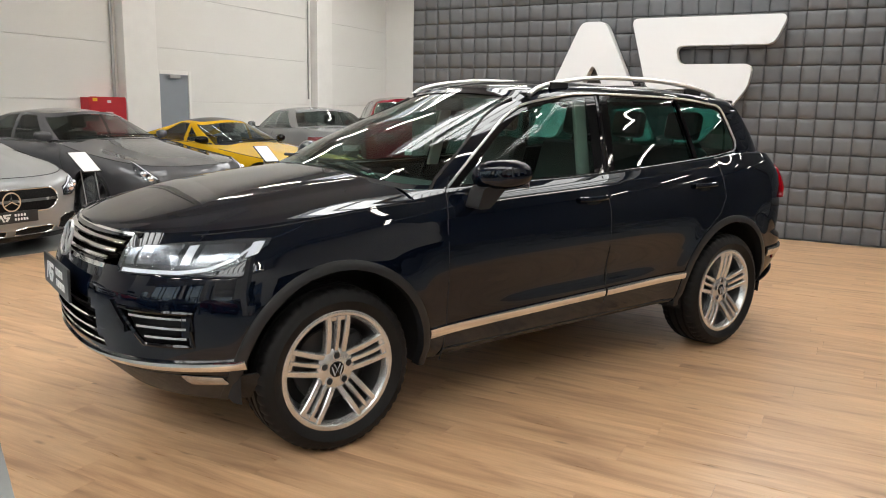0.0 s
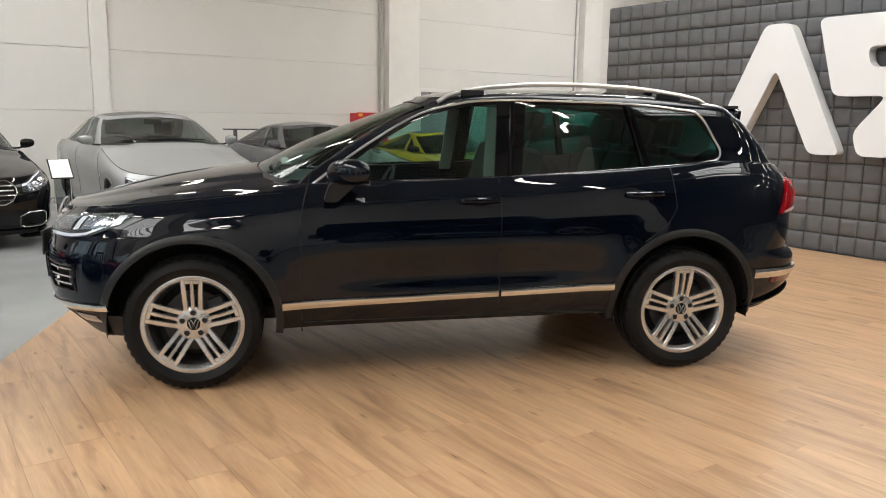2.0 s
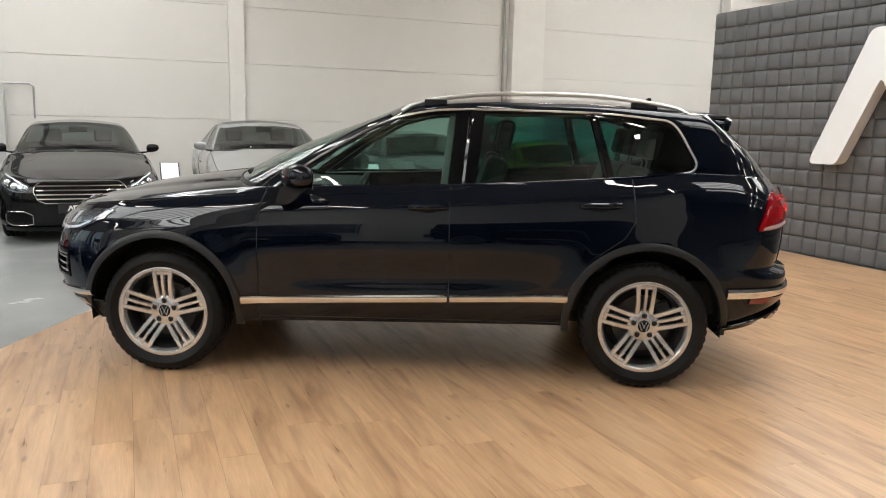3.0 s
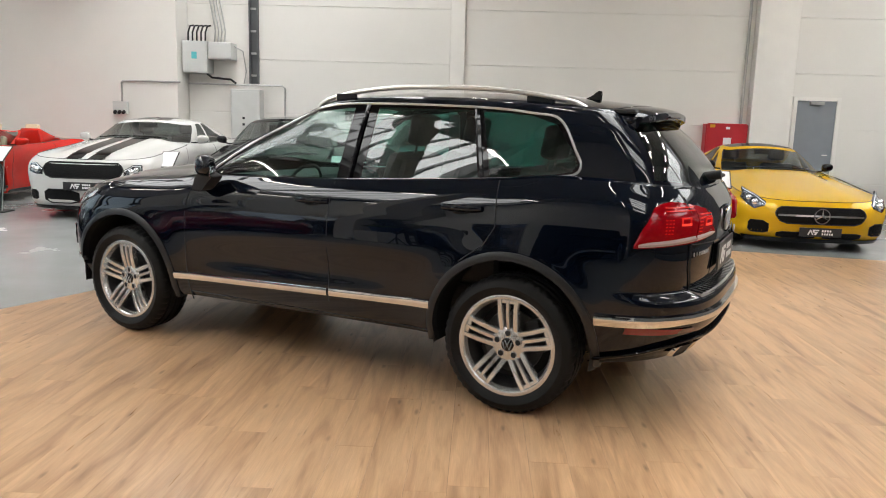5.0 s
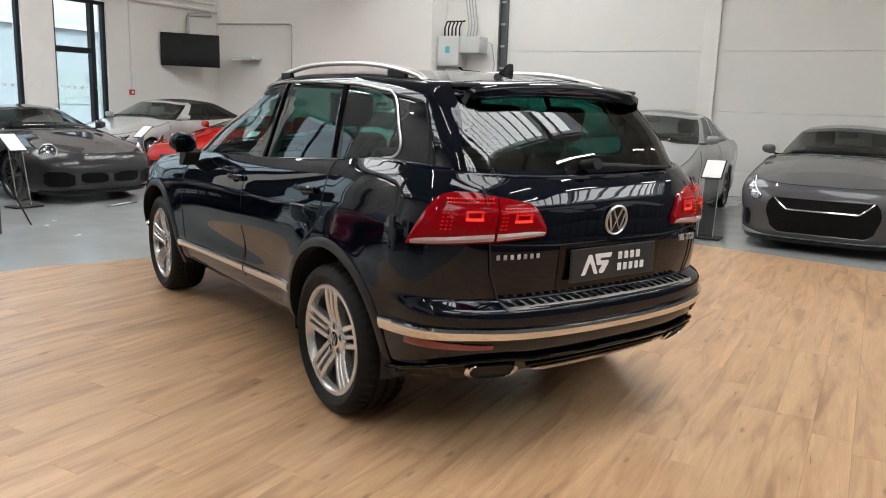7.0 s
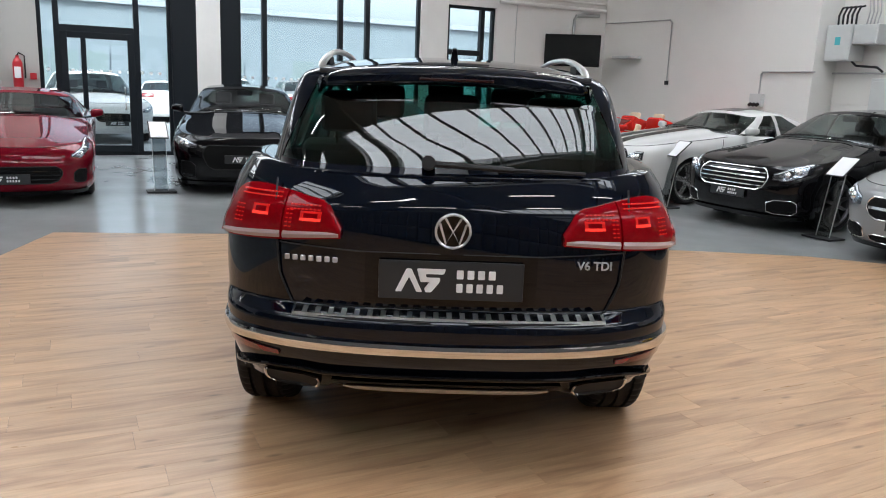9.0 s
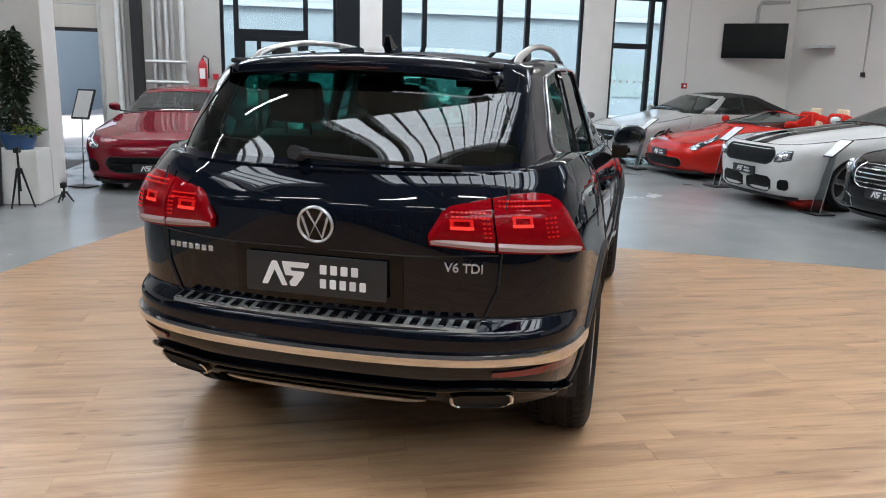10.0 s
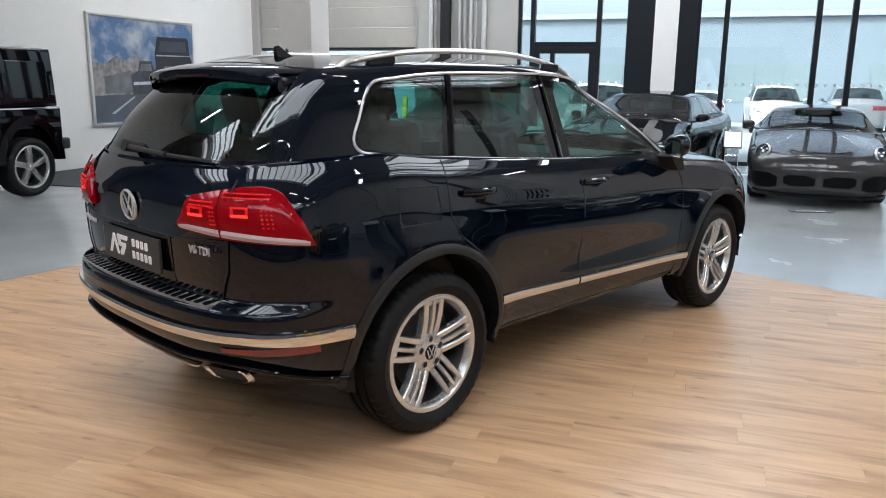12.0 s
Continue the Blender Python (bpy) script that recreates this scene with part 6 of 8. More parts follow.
        for a, b, p, q in intakes:
            wrap_patch("intake", sh, False, a, b, lin((0, p + (q - p) * 0.12), (0.2, p), (0.8, p), (1, p + (q - p) * 0.25)), lin((0, q - (q - p) * 0.25), (0.25, q), (0.85, q), (1, q - (q - p) * 0.2)), 0.003, HONEY, e, "black mesh intake", sg, 12, 3, 0.02)
            pts = [(a, p + 0.12 * (q - p)), (a + 0.2 * (b - a), p), (a + 0.8 * (b - a), p), (b, p + 0.25 * (q - p)), (b, q - 0.2 * (q - p)), (a + 0.85 * (b - a), q), (a + 0.25 * (b - a), q), (a, q - 0.25 * (q - p)), (a, p + 0.12 * (q - p))]
            nose_tube("intake_frame", sh, [(d * sg, zz) for d, zz in pts], 0.005, trim_mat or BLACK, e)
        xm = float(sh.ws[0][1]) + 0.42
        zm = float(curve_at(sh.top, xm)) + 0.085
        ym = float(curve_at(sh.cabin, 0.0)) + 0.155
        mirror = mirror_housing(xm, ym, zm, sg)
        mo = part("door_mirror", mirror, col if cat_black is None else cat_black, e, smooth=True)
        bm = bmesh.new()
        tube_path(bm, [(xm + 0.01, (ym - 0.02) * sg, zm - 0.035), (xm, (ym - 0.10) * sg, zm - 0.062), (xm - 0.02, (ym - 0.19) * sg, zm - 0.066)], 0.030, 8, 0.014)
        part("mirror_arm", bm, GLOSSBLACK, mo, smooth=True)
        bm = box(-0.004, -0.064, -0.040, 0.0, 0.064, 0.040, 0.002, 1)
        for v in bm.verts:
            v.co = Vector((xm + 0.052 + v.co.x, sg * (ym + v.co.y), zm + v.co.z))
        part("mirror_glass", bm, CHROME, mo)
        xd0, xd1 = sh.axles[0] + wr + 0.16, 0.55
        zt, zb0 = lambda q: float(curve_at(sh.top, q)) - 0.02, lambda q: float(curve_at(sh.bottom, q)) + 0.04
        line_on("shut_line", sh.side_point, [(xd0 + 0.02, zb0(xd0)), (xd0, zt(xd0) - 0.25), (xd0 + 0.10, zt(xd0))], 0.004, BLACK, e, sg, 6, 0.004, 0.0)
        line_on("shut_line", sh.side_point, [(xd1 - 0.06, zb0(xd1)), (xd1, zt(xd1) - 0.30), (xd1 + 0.02, zt(xd1))], 0.004, BLACK, e, sg, 6, 0.004, 0.0)
        line_on("door_handle", sh.side_point, [(xd1 - 0.26, zt(xd1) - 0.16), (xd1 - 0.07, zt(xd1) - 0.155)], 0.010, col, e, sg, 4, 0.012, 0.014)
        line_on("window_seal", lambda q, zz, off: sh.side_point(q, float(curve_at(sh.top, q)), 0.0) + Vector((0, float(curve_at(sh.cabin, 0.0) - curve_at(sh.side, 1.0)), 0.008)), [(float(sh.ws[0][1]) + 0.32, 0), (float(sh.rw[0][1]) - 0.42, 0)], 0.010, BLACK, e, sg, 14, 0.010, 0.0)
        line_on("side_skirt", sh.side_point, [(sh.axles[0] + wr + 0.07, zb0(0) - 0.015), (sh.axles[1] - wr - 0.07, zb0(0) - 0.015)], 0.020, BLACK, e, sg, 12, 0.026, 0.004)
        if rear_lamps:
            a, b, p, q = rear_lamps
            wrap_patch("tail_lamp", sh, True, a, b, flat(p), flat(q), 0.006, REFLECT, e, "", sg, 8, 2, 0.02, 0.006)
    gd, g0, g1 = grille
    if gd:
        wrap_both("grille", sh, False, gd, lin((0, g0), (0.72, g0), (0.9, g0 + (g1 - g0) * 0.15), (1, g0 + (g1 - g0) * 0.5)), lin((0, g1), (0.85, g1), (0.95, g1 - 0.15 * (g1 - g0)), (1, g1 - 0.35 * (g1 - g0))), 0.004, HONEY, e, "black mesh grille", 40, 4, 0.02)
        pts = [(0, g0), (0.72, g0), (0.9, g0 + (g1 - g0) * 0.15), (1, g0 + (g1 - g0) * 0.5), (1, g1 - 0.35 * (g1 - g0)), (0.95, g1 - 0.15 * (g1 - g0)), (0.85, g1), (0, g1)]
        nose_tube("grille_frame", sh, [(d * gd, zz) for d, zz in pts] + [(-d * gd, zz) for d, zz in reversed(pts)], 0.0075, frame_mat or col, e)
        if chevron:
            nose_tube("grille_chevron", sh, [(-gd * 0.80, g1 - 0.01), (-gd * 0.55, g1 - 0.13), (gd * 0.55, g1 - 0.13), (gd * 0.80, g1 - 0.01)], 0.010, CHROME, e, 0.012)
        for i in range(bars):
            zz = g0 + (g1 - g0) * (i + 1) / (bars + 1)
            wrap_both("grille_bar", sh, False, gd * 0.93, flat(zz - bar_w), flat(zz + bar_w), 0.016, bar_mat or CHROME, e, "", 24, 1, 0.02)
        if star:
            bm = bmesh.new()
            lathe(bm, [(star, 0.0), (star, 0.015), (star * 0.86, 0.015), (star * 0.86, 0.0)], 28, closed=True)
            for a in (90, 210, 330):
                add_rod(bm, (0, 0.008, 0), (star * 0.9 * math.cos(radians(a)), 0.008, star * 0.9 * math.sin(radians(a))), star * 0.12, 6, star * 0.04)
            zc = (g0 + g1) / 2
            q = sh.corner_point(False, 0, zc)
            put("badge", from_bm("badge", bm, CHROME, True), e, "round chrome badge", Matrix.Translation((q.x - 0.012, 0, zc)) @ Matrix.Rotation(radians(90), 4, "Z"))
    if splitter:
        zs = float(sh.nose[0][0])
        wrap_both("front_splitter", sh, False, 74, flat(zs - 0.015), flat(zs + 0.035), 0.02, GLOSSBLACK, e, "", 28, 1, 0.10)
    if plate:
        q = sh.corner_point(False, 0, plate)
        show_plate(e, Matrix.Translation((q.x - 0.025, 0, plate)) @ Matrix.Rotation(radians(-90), 4, "Z"), 0.52, 0.115)
    if plate_rear:
        q = sh.corner_point(True, 0, plate_rear)
        put("number_plate", from_bm("number_plate", box(-0.26, -0.006, -0.055, 0.26, 0.006, 0.055, 0.005), WHITEMARK), e, "white plate", Matrix.Translation((q.x + 0.01, 0, plate_rear)) @ Matrix.Rotation(radians(90), 4, "Z"))
    gcz = float(sh.bottom[0][1])
    part("underbody", box(sh.axles[0] - 0.4, -0.6, gcz + 0.03, sh.axles[1] + 0.5, 0.6, gcz + 0.22, 0.03), BLACK, e)
    zb = float(curve_at(sh.top, 0.0))
    part("dashboard", box(float(sh.ws[0][1]) + 0.2, -0.64, zb - 0.35, float(sh.ws[0][1]) + 0.72, 0.64, zb - 0.005, 0.07, 3), CABIN, e, "", True)
    lth = CREAM if open_top else LEATHER
    for yy in (-0.36, 0.36):
        seat(e, 0.38 if open_top else 0.22, yy, 0.5, lth, zb - 0.62, 0.60)
    if open_top:
        for yy in (-0.40, 0.40):
            bm = box(0.68, yy - 0.24, zb - 0.06, 1.75, yy + 0.24, zb + 0.26, 0.07, 3)
            for v in bm.verts:
                fall = min(max((v.co.x - 0.78) / 0.97, 0), 1)
                v.co.y = yy + (v.co.y - yy) * (1 - 0.35 * fall) * (1 - 0.25 * max(0, (v.co.z - zb) / 0.26))
                if v.co.z > zb:
                    v.co.z -= (v.co.z - zb + 0.02) * fall
            part("rear_fairing", bm, col, e, "", True)
        part("cabin_tub", box(-0.75, -0.68, gcz + 0.2, 0.75, 0.68, zb - 0.45, 0.05), CREAM, e, "cream cabin lining")
    return e


def facing(x, y, deg):
    """Pose of a car whose nose points along deg, counted from the x axis."""
    return pose(x, y, 0, 0, 0, deg + 180)


def front_at(sh, x, y, deg):
    """The same, given where the middle of its front stands."""
    d = float(sh.nose[2][1])
    a = radians(deg)
    return facing(x + d * math.cos(a), y + d * math.sin(a), deg)


SILVER = paint("silver paint", (0.30, 0.305, 0.31), 0.25, 0.32)
MIDGREY = paint("mid grey metallic paint", (0.20, 0.205, 0.21), 0.3, 0.4)
GUNGREY = paint("gunmetal paint", (0.085, 0.086, 0.092), 0.25, 0.4, 1.42)
BLACKPAINT = paint("black paint", (0.004, 0.004, 0.005))
YELLOW = paint("yellow paint", (0.62, 0.36, 0.012), 0.15, 0.35)
RED = paint("bright red paint", (0.52, 0.016, 0.010), 0.0, 0.3, 1.42)
DARKRED = paint("deep red paint", (0.17, 0.003, 0.012), 0.2, 0.3, 1.45)
WHITEP = paint("white paint", (0.60, 0.60, 0.59))
PEARL = paint("pearl silver paint", (0.46, 0.455, 0.44), 0.15, 0.35)
GREYP = paint("dark grey paint", (0.045, 0.044, 0.046), 0.2, 0.4, 1.5)
OLIVE = paint("dark green grey paint", (0.012, 0.015, 0.014), 0.3)

COUPE = car_shell(5.03, 1.92, 1.53, 2.945, 0.90, 0.16, 0.79, 1.07, 1.06, 1.09, 0.55, 1.45, 2.55, 3.55)
SALOON = car_shell(5.25, 1.90, 1.49, 3.16, 0.90, 0.17, 0.80, 1.02, 1.02, 1.08, 0.60, 1.45, 2.95, 3.75)
GT = car_shell(4.55, 1.94, 1.29, 2.63, 0.95, 0.13, 0.66, 0.875, 0.91, 0.95, 0.85, 1.62, 2.30, 3.35, 0.90, cab=0.86)
GTR = car_shell(4.71, 1.90, 1.41, 2.78, 1.00, 0.12, 0.78, 0.99, 0.99, 1.04, 0.50, 1.28, 2.45, 3.60, 1.02, cab=0.91)
PONY = car_shell(4.79, 1.88, 1.41, 2.72, 0.98, 0.15, 0.86, 1.02, 1.00, 1.05, 0.66, 1.42, 2.35, 3.35, 1.02, 0.42, 0.45, 3.4, 0.02)
SPIDER = car_shell(4.53, 1.94, 1.20, 2.65, 1.10, 0.12, 0.62, 0.88, 0.90, 0.96, 0.30, 1.15, 1.90, 2.55, 0.92)
CABRIO = car_shell(5.03, 1.90, 1.43, 2.945, 0.90, 0.16, 0.76, 1.00, 1.00, 1.04, 0.55, 1.35, 2.65, 3.55)
SPORT = car_shell(4.50, 1.85, 1.30, 2.45, 1.00, 0.14, 0.70, 0.93, 0.93, 0.96, 0.30, 1.10, 1.85, 3.00, 0.88, 0.7, 0.6)
WAGON = car_shell(5.00, 1.95, 1.48, 2.93, 0.95, 0.15, 0.80, 1.02, 1.02, 1.10, 0.55, 1.40, 3.00, 3.75)
PORTO = car_shell(4.59, 1.94, 1.32, 2.67, 0.98, 0.13, 0.70, 0.92, 0.94, 0.98, 0.80, 1.58, 2.30, 3.25, 0.95, 0.65, 0.5)
BIGCOUPE = car_shell(4.87, 1.91, 1.35, 2.83, 0.88, 0.14, 0.74, 0.96, 0.96, 1.02, 0.70, 1.55, 2.50, 3.50)
UTILITY = car_shell(4.80, 1.93, 1.72, 2.90, 0.90, 0.25, 0.98, 1.10, 1.14, 1.22, 0.55, 1.25, 3.20, 3.72, 1.15)

show_car("coupe_car", "silver two-door coupe with chrome star grille and dealer plate", front_at(COUPE, 0.13, 4.98, -90), COUPE, SILVER, WHEELS_A, 2.945, 0.345,
         (38, 70, 0.56, 0.72, 0.04), (31, 0.44, 0.66), ((34, 62, 0.22, 0.37), (2, 28, 0.20, 0.28)), star=0.095, bars=1, plate=0.40, roof_mat=GLOSSBLACK, frame_mat=CHROME, trim_mat=CHROME, bar_w=0.014)
show_car("saloon_car", "black four-door saloon with wide chrome bar grille", front_at(SALOON, -2.41, 5.21, -87), SALOON, BLACKPAINT, WHEELS_A, 3.16, 0.35,
         (36, 74, 0.63, 0.78, 0.07), (31, 0.50, 0.76), ((34, 66, 0.23, 0.40),), bars=4, plate=0.44, frame_mat=CHROME, trim_mat=CHROME)
gtr = show_car("sports_coupe_car", "gunmetal sports coupe with dark front and rear wing", front_at(GTR, 2.68, 4.98, -92.5), GTR, GUNGREY, WHEELS_A, 2.78, 0.35,
         (42, 66, 0.56, 0.70, 0.13), (37, 0.22, 0.62), ((56, 64, 0.26, 0.45),), plate=0, chevron=True, kick=0.1)
wrap_both("front_lip", GTR, False, 72, lin((0, 0.125), (0.5, 0.125), (1, 0.15)), lin((0, 0.165), (0.55, 0.17), (1, 0.23)), 0.012, SATIN, gtr, "silver lower bumper lip", 40, 2, 0.03, 0.004)
wing = part("rear_wing", box(2.42, -0.74, 1.235, 2.70, 0.74, 1.262, 0.012), GUNGREY, gtr)
for yy in (-0.55, 0.55):
    put("wing_support", from_bm("wing_support", box(2.46, yy - 0.02, 1.0, 2.60, yy + 0.02, 1.24, 0.01), GUNGREY), wing)
for sg in (1, -1):
    bm = bmesh.new()
    add_prism(bm, [(-1.02, sg * 0.42), (-0.90, sg * 0.36), (-0.90, sg * 0.50)], 0.0, 0.006)
    for v in bm.verts:
        v.co.z += float(curve_at(GTR.top, v.co.x) + curve_at(GTR.crown, v.co.x) * (1 - (abs(v.co.y) / 0.84) ** 2.4)) + 0.002
    part("bonnet_duct", bm, BLACK, gtr)
show_car("coupe_yellow", "bright yellow low coupe with black roof and star badge", front_at(GT, 5.09, 4.44, -92), GT, YELLOW, WHEELS_A, 2.63, 0.345,
         (43, 76, 0.52, 0.68, 0.09), (33, 0.36, 0.57), ((40, 64, 0.22, 0.38), (2, 32, 0.17, 0.25)), roof_mat=GLOSSBLACK, star=0.10, bars=1, cat_black=GLOSSBLACK, plate=0.26, frame_mat=BLACK, bar_w=0.012, kick=0.3).name = "coupe_car"
mus = show_car("muscle_car", "white muscle car with twin black stripes over the bonnet", front_at(PONY, -4.77, 4.98, -89.5), PONY, WHITEP, WHEELS_B, 2.72, 0.35,
               (36, 60, 0.62, 0.78, 0.0), (35.5, 0.58, 0.80), ((2, 36, 0.22, 0.42), (46, 62, 0.27, 0.40)), plate=0.47, frame_mat=BLACK)
show_car("roadster_car", "bright red open roadster with cream leather cabin", front_at(SPIDER, -7.83, 5.20, -89), SPIDER, RED, WHEELS_B, 2.65, 0.345,
         (50, 80, 0.50, 0.62, 0.16), (42, 0.18, 0.36), (), plate=0.42, open_top=True, kick=0.3)
show_car("convertible_car", "pearl white convertible with closed black canvas roof", front_at(CABRIO, -10.05, 4.95, -80), CABRIO, PEARL, WHEELS_A, 2.945, 0.345,
         (36, 72, 0.60, 0.70, 0.06), (28, 0.45, 0.66), ((40, 62, 0.24, 0.36),), roof_mat=SOFTTOP, bars=1, plate=0)
show_car("sports_car", "dark grey rear-engined sports car facing the hall", front_at(SPORT, -6.30, 2.80, -4), SPORT, GREYP, WHEELS_A, 2.45, 0.345,
         (50, 66, 0.60, 0.78, 0.02), (0, 0.26, 0.40), ((2, 27, 0.28, 0.43), (33, 68, 0.24, 0.45)), plate=0, round_lamp=(57, 0.70, 0.112), tint=DARKGLASS)

show_car("estate_car", "gloss black estate car facing the show floor", front_at(WAGON, -5.90, -0.12, -12), WAGON, BLACKPAINT, WHEELS_A, 2.93, 0.355,
         (38, 72, 0.64, 0.74, 0.05), (32, 0.36, 0.68), ((42, 64, 0.24, 0.46),), plate=0.50, frame_mat=BLACK, tint=DARKGLASS)
show_car("grand_tourer_car", "deep red grand tourer with wide black mouth", front_at(PORTO, -5.55, -2.95, -2), PORTO, DARKRED, WHEELS_A, 2.67, 0.345,
         (46, 78, 0.55, 0.64, 0.14), (38, 0.26, 0.46), ((50, 68, 0.26, 0.42),), plate=0.32, frame_mat=BLACK, bars=3, bar_mat=GLOSSBLACK, kick=0.2, tint=DARKGLASS)
show_car("large_coupe_car", "dark green-black coupe with twin kidney grille", front_at(BIGCOUPE, -5.12, -6.30, 0), BIGCOUPE, OLIVE, WHEELS_A, 2.83, 0.35,
         (40, 72, 0.60, 0.69, 0.05), (0, 0.42, 0.62), ((3, 19, 0.42, 0.60), (40, 62, 0.24, 0.42), (2, 32, 0.19, 0.28)), plate=0.35, trim_mat=BARREL).name = "coupe_car"
show_car("saloon_grey", "mid grey saloon with its tail to the hall", facing(9.6, 9.0, 60), SALOON, MIDGREY, WHEELS_A, 3.16, 0.35,
         (38, 72, 0.66, 0.77, 0.06), (30, 0.52, 0.76), plate=0, rear_lamps=(25, 72, 0.80, 0.93), plate_rear=0.72).name = "saloon_car"
show_car("hatchback_car", "dark red hatchback parked behind the yellow coupe", facing(9.4, 6.3, 40), UTILITY, DARKRED, WHEELS_A, 2.9, 0.36,
         (38, 72, 0.76, 0.88, 0.06), (30, 0.56, 0.80), plate=0, rear_lamps=(25, 72, 0.90, 1.05), plate_rear=0.75)
# cars out in the yard
for k, (x, y, a, sh, col) in enumerate(((-17.5, -1.6, 10, UTILITY, WHITEP), (-27.5, 1.1, 178, SALOON, WHITEP), (-27.0, 3.7, 2, UTILITY, WHITEP), (-27.5, 6.4, 176, UTILITY, MIDGREY), (-26.5, 9.0, 4, SALOON, WHITEP), (-27.2, -1.7, 182, SALOON, MIDGREY))):
    show_car("parked_car", "white car parked in the yard outside" if col is WHITEP else "grey saloon parked in the yard outside", Matrix.Translation((0, 0, -0.06)) @ facing(x, y, a), sh, col, WHEELS_A, 2.9, 0.35,
             (38, 72, 0.76, 0.88, 0.06), (28, 0.52, 0.74), plate=0.5, rear_lamps=(25, 72, 0.90, 1.05), splitter=False)

# ---- boxy off-road car by the picture ----
gw = empty("off_road_car", pose(-1.78, -8.22, 0, 0, 0, 180), "black boxy off-road car with tall body and big wheels", "car")
bm = bmesh.new()
add_box(bm, -2.1, -0.80, 0.62, 2.15, 0.80, 1.18, 0.05, 3)
part("body", bm, BLACKPAINT, gw, smooth=True)
bm = bmesh.new()
vs = add_box(bm, -0.75, -0.78, 1.185, 2.12, 0.78, 1.98, 0.05, 3)
for v in bm.verts:
    if v.co.z > 1.5:
        v.co.y *= 0.93
        if v.co.x < 0:
            v.co.x += 0.22
part("cabin", bm, BLACKPAINT, gw, smooth=True)
for sg in (1, -1):
    for a, b in ((-0.35, 0.42), (0.52, 1.22), (1.32, 1.98)):
        bm = box(a, sg * 0.765 - 0.012, 1.30, b, sg * 0.765 + 0.012, 1.80, 0.01)
        for v in bm.verts:
            v.co.y -= sg * (v.co.z - 1.3) * 0.07
        part("side_window", bm, GLOSSBLACK, gw)
    for xa in (-1.42, 1.42):
        bm = bmesh.new()
        add_prism(bm, [(0.55 * math.cos(radians(a)), 0.62 * math.sin(radians(a))) for a in range(0, 181, 12)] + [(-0.44 * math.cos(radians(a)), 0.5 * math.sin(radians(a))) for a in range(0, 181, 12)], 0.0, 0.24)
        bmesh.ops.transform(bm, matrix=Matrix.Translation((xa, sg * 0.86 + 0.12, 0.46)) @ Matrix.Rotation(radians(90), 4, "X"), verts=bm.verts)
        part("wheel_flare", bm, GLOSSBLACK, gw)
        add_wheel(WHEELS_C, gw, xa, sg * 0.82, 0.393, 90, bolts=False)
    part("tail_lamp", box(2.13, sg * 0.68 - 0.07, 0.98, 2.17, sg * 0.68 + 0.07, 1.12, 0.01), REFLECT, gw)
    part("side_step", box(-0.85, sg * 0.86 - 0.08, 0.50, 0.85, sg * 0.86 + 0.08, 0.56, 0.02), SATIN, gw)
    part("side_strip", box(-2.0, sg * 0.805 - 0.012, 0.90, 2.1, sg * 0.805 + 0.012, 0.96, 0.006), PLASTIC, gw)
part("rear_bumper", box(2.10, -0.82, 0.58, 2.25, 0.82, 0.74, 0.03), PLASTIC, gw)
part("spare_wheel_cover", box(2.15, -0.36, 0.82, 2.36, 0.36, 1.50, 0.12, 4), BLACKPAINT, gw, smooth=True)
part("underbody", box(-1.9, -0.5, 0.42, 1.9, 0.5, 0.66), BLACK, gw)

# twin stripes of the muscle car
gst = PONY.low_grid(20, 84, 20, 26)
nst = int((gst[0][-1, :, 0] < float(PONY.ws[0][1]) + 0.10).sum())
lid = PONY.lid_grid(gst, slice(0, nst + 1), 40)
lc = centres(lid)
emit("stripe", lid, (lc[..., 1] > 0.05) & (lc[..., 1] < 0.27), GLOSSBLACK, mus, 0, 0.004, "black twin stripe")
rst = PONY.cabin_grid(20, 60, 20, 20, 24)
rc = centres(rst)
rrow = np.arange(rc.shape[0])[:, None] + 0 * rc[..., 0]
emit("stripe", rst, (rrow >= 20) & (rc[..., 1] > 0.05) & (rc[..., 1] < 0.27), GLOSSBLACK, mus, 0, 0.004, "black twin stripe")

# ---- fixtures on the walls ----
door2 = empty("door_2", pose(0, 0, 0), "grey steel side door with white frame", "door", kind="structure")
part("leaf", box(7.16, YN - 0.06, 0.01, 7.95, YN - 0.015, 2.12, 0.004, 1), GREYDOOR, door2)
for a, b, c2, d2 in ((7.08, 7.16, 0, 2.2), (7.95, 8.03, 0, 2.2), (7.16, 7.95, 2.12, 2.2)):
    part("door_frame", box(a, YN - 0.08, c2, b, YN + 0.01, d2, 0.004, 1), COLUMNWHITE, door2)
part("door_closer", box(7.4, YN - 0.13, 2.04, 7.68, YN - 0.06, 2.11, 0.008), PIPE, door2)
bm = bmesh.new()
tube_path(bm, [(7.84, YN - 0.06, 1.03), (7.84, YN - 0.11, 1.03), (7.74, YN - 0.11, 1.03)], 0.011)
part("door_handle", bm, SATIN, door2, smooth=True)
red = empty("hydrant_cabinet", pose(0, 0, 0), "red steel hydrant cabinet fixed to the wall", "cabinet")
part("body", box(5.32, YN - 0.24, 0.86, 6.16, YN - 0.002, 1.60, 0.008), REDBOX, red)
part("cabinet_door", box(5.345, YN - 0.25, 0.885, 6.135, YN - 0.235, 1.615, 0.005), REDBOX, red)
part("sign", box(5.68, YN - 0.254, 1.18, 5.84, YN - 0.249, 1.33), WHITEMARK, red, "white square sign")
part("latch", box(5.72, YN - 0.257, 1.50, 5.80, YN - 0.248, 1.55, 0.01), WHITEMARK, red)
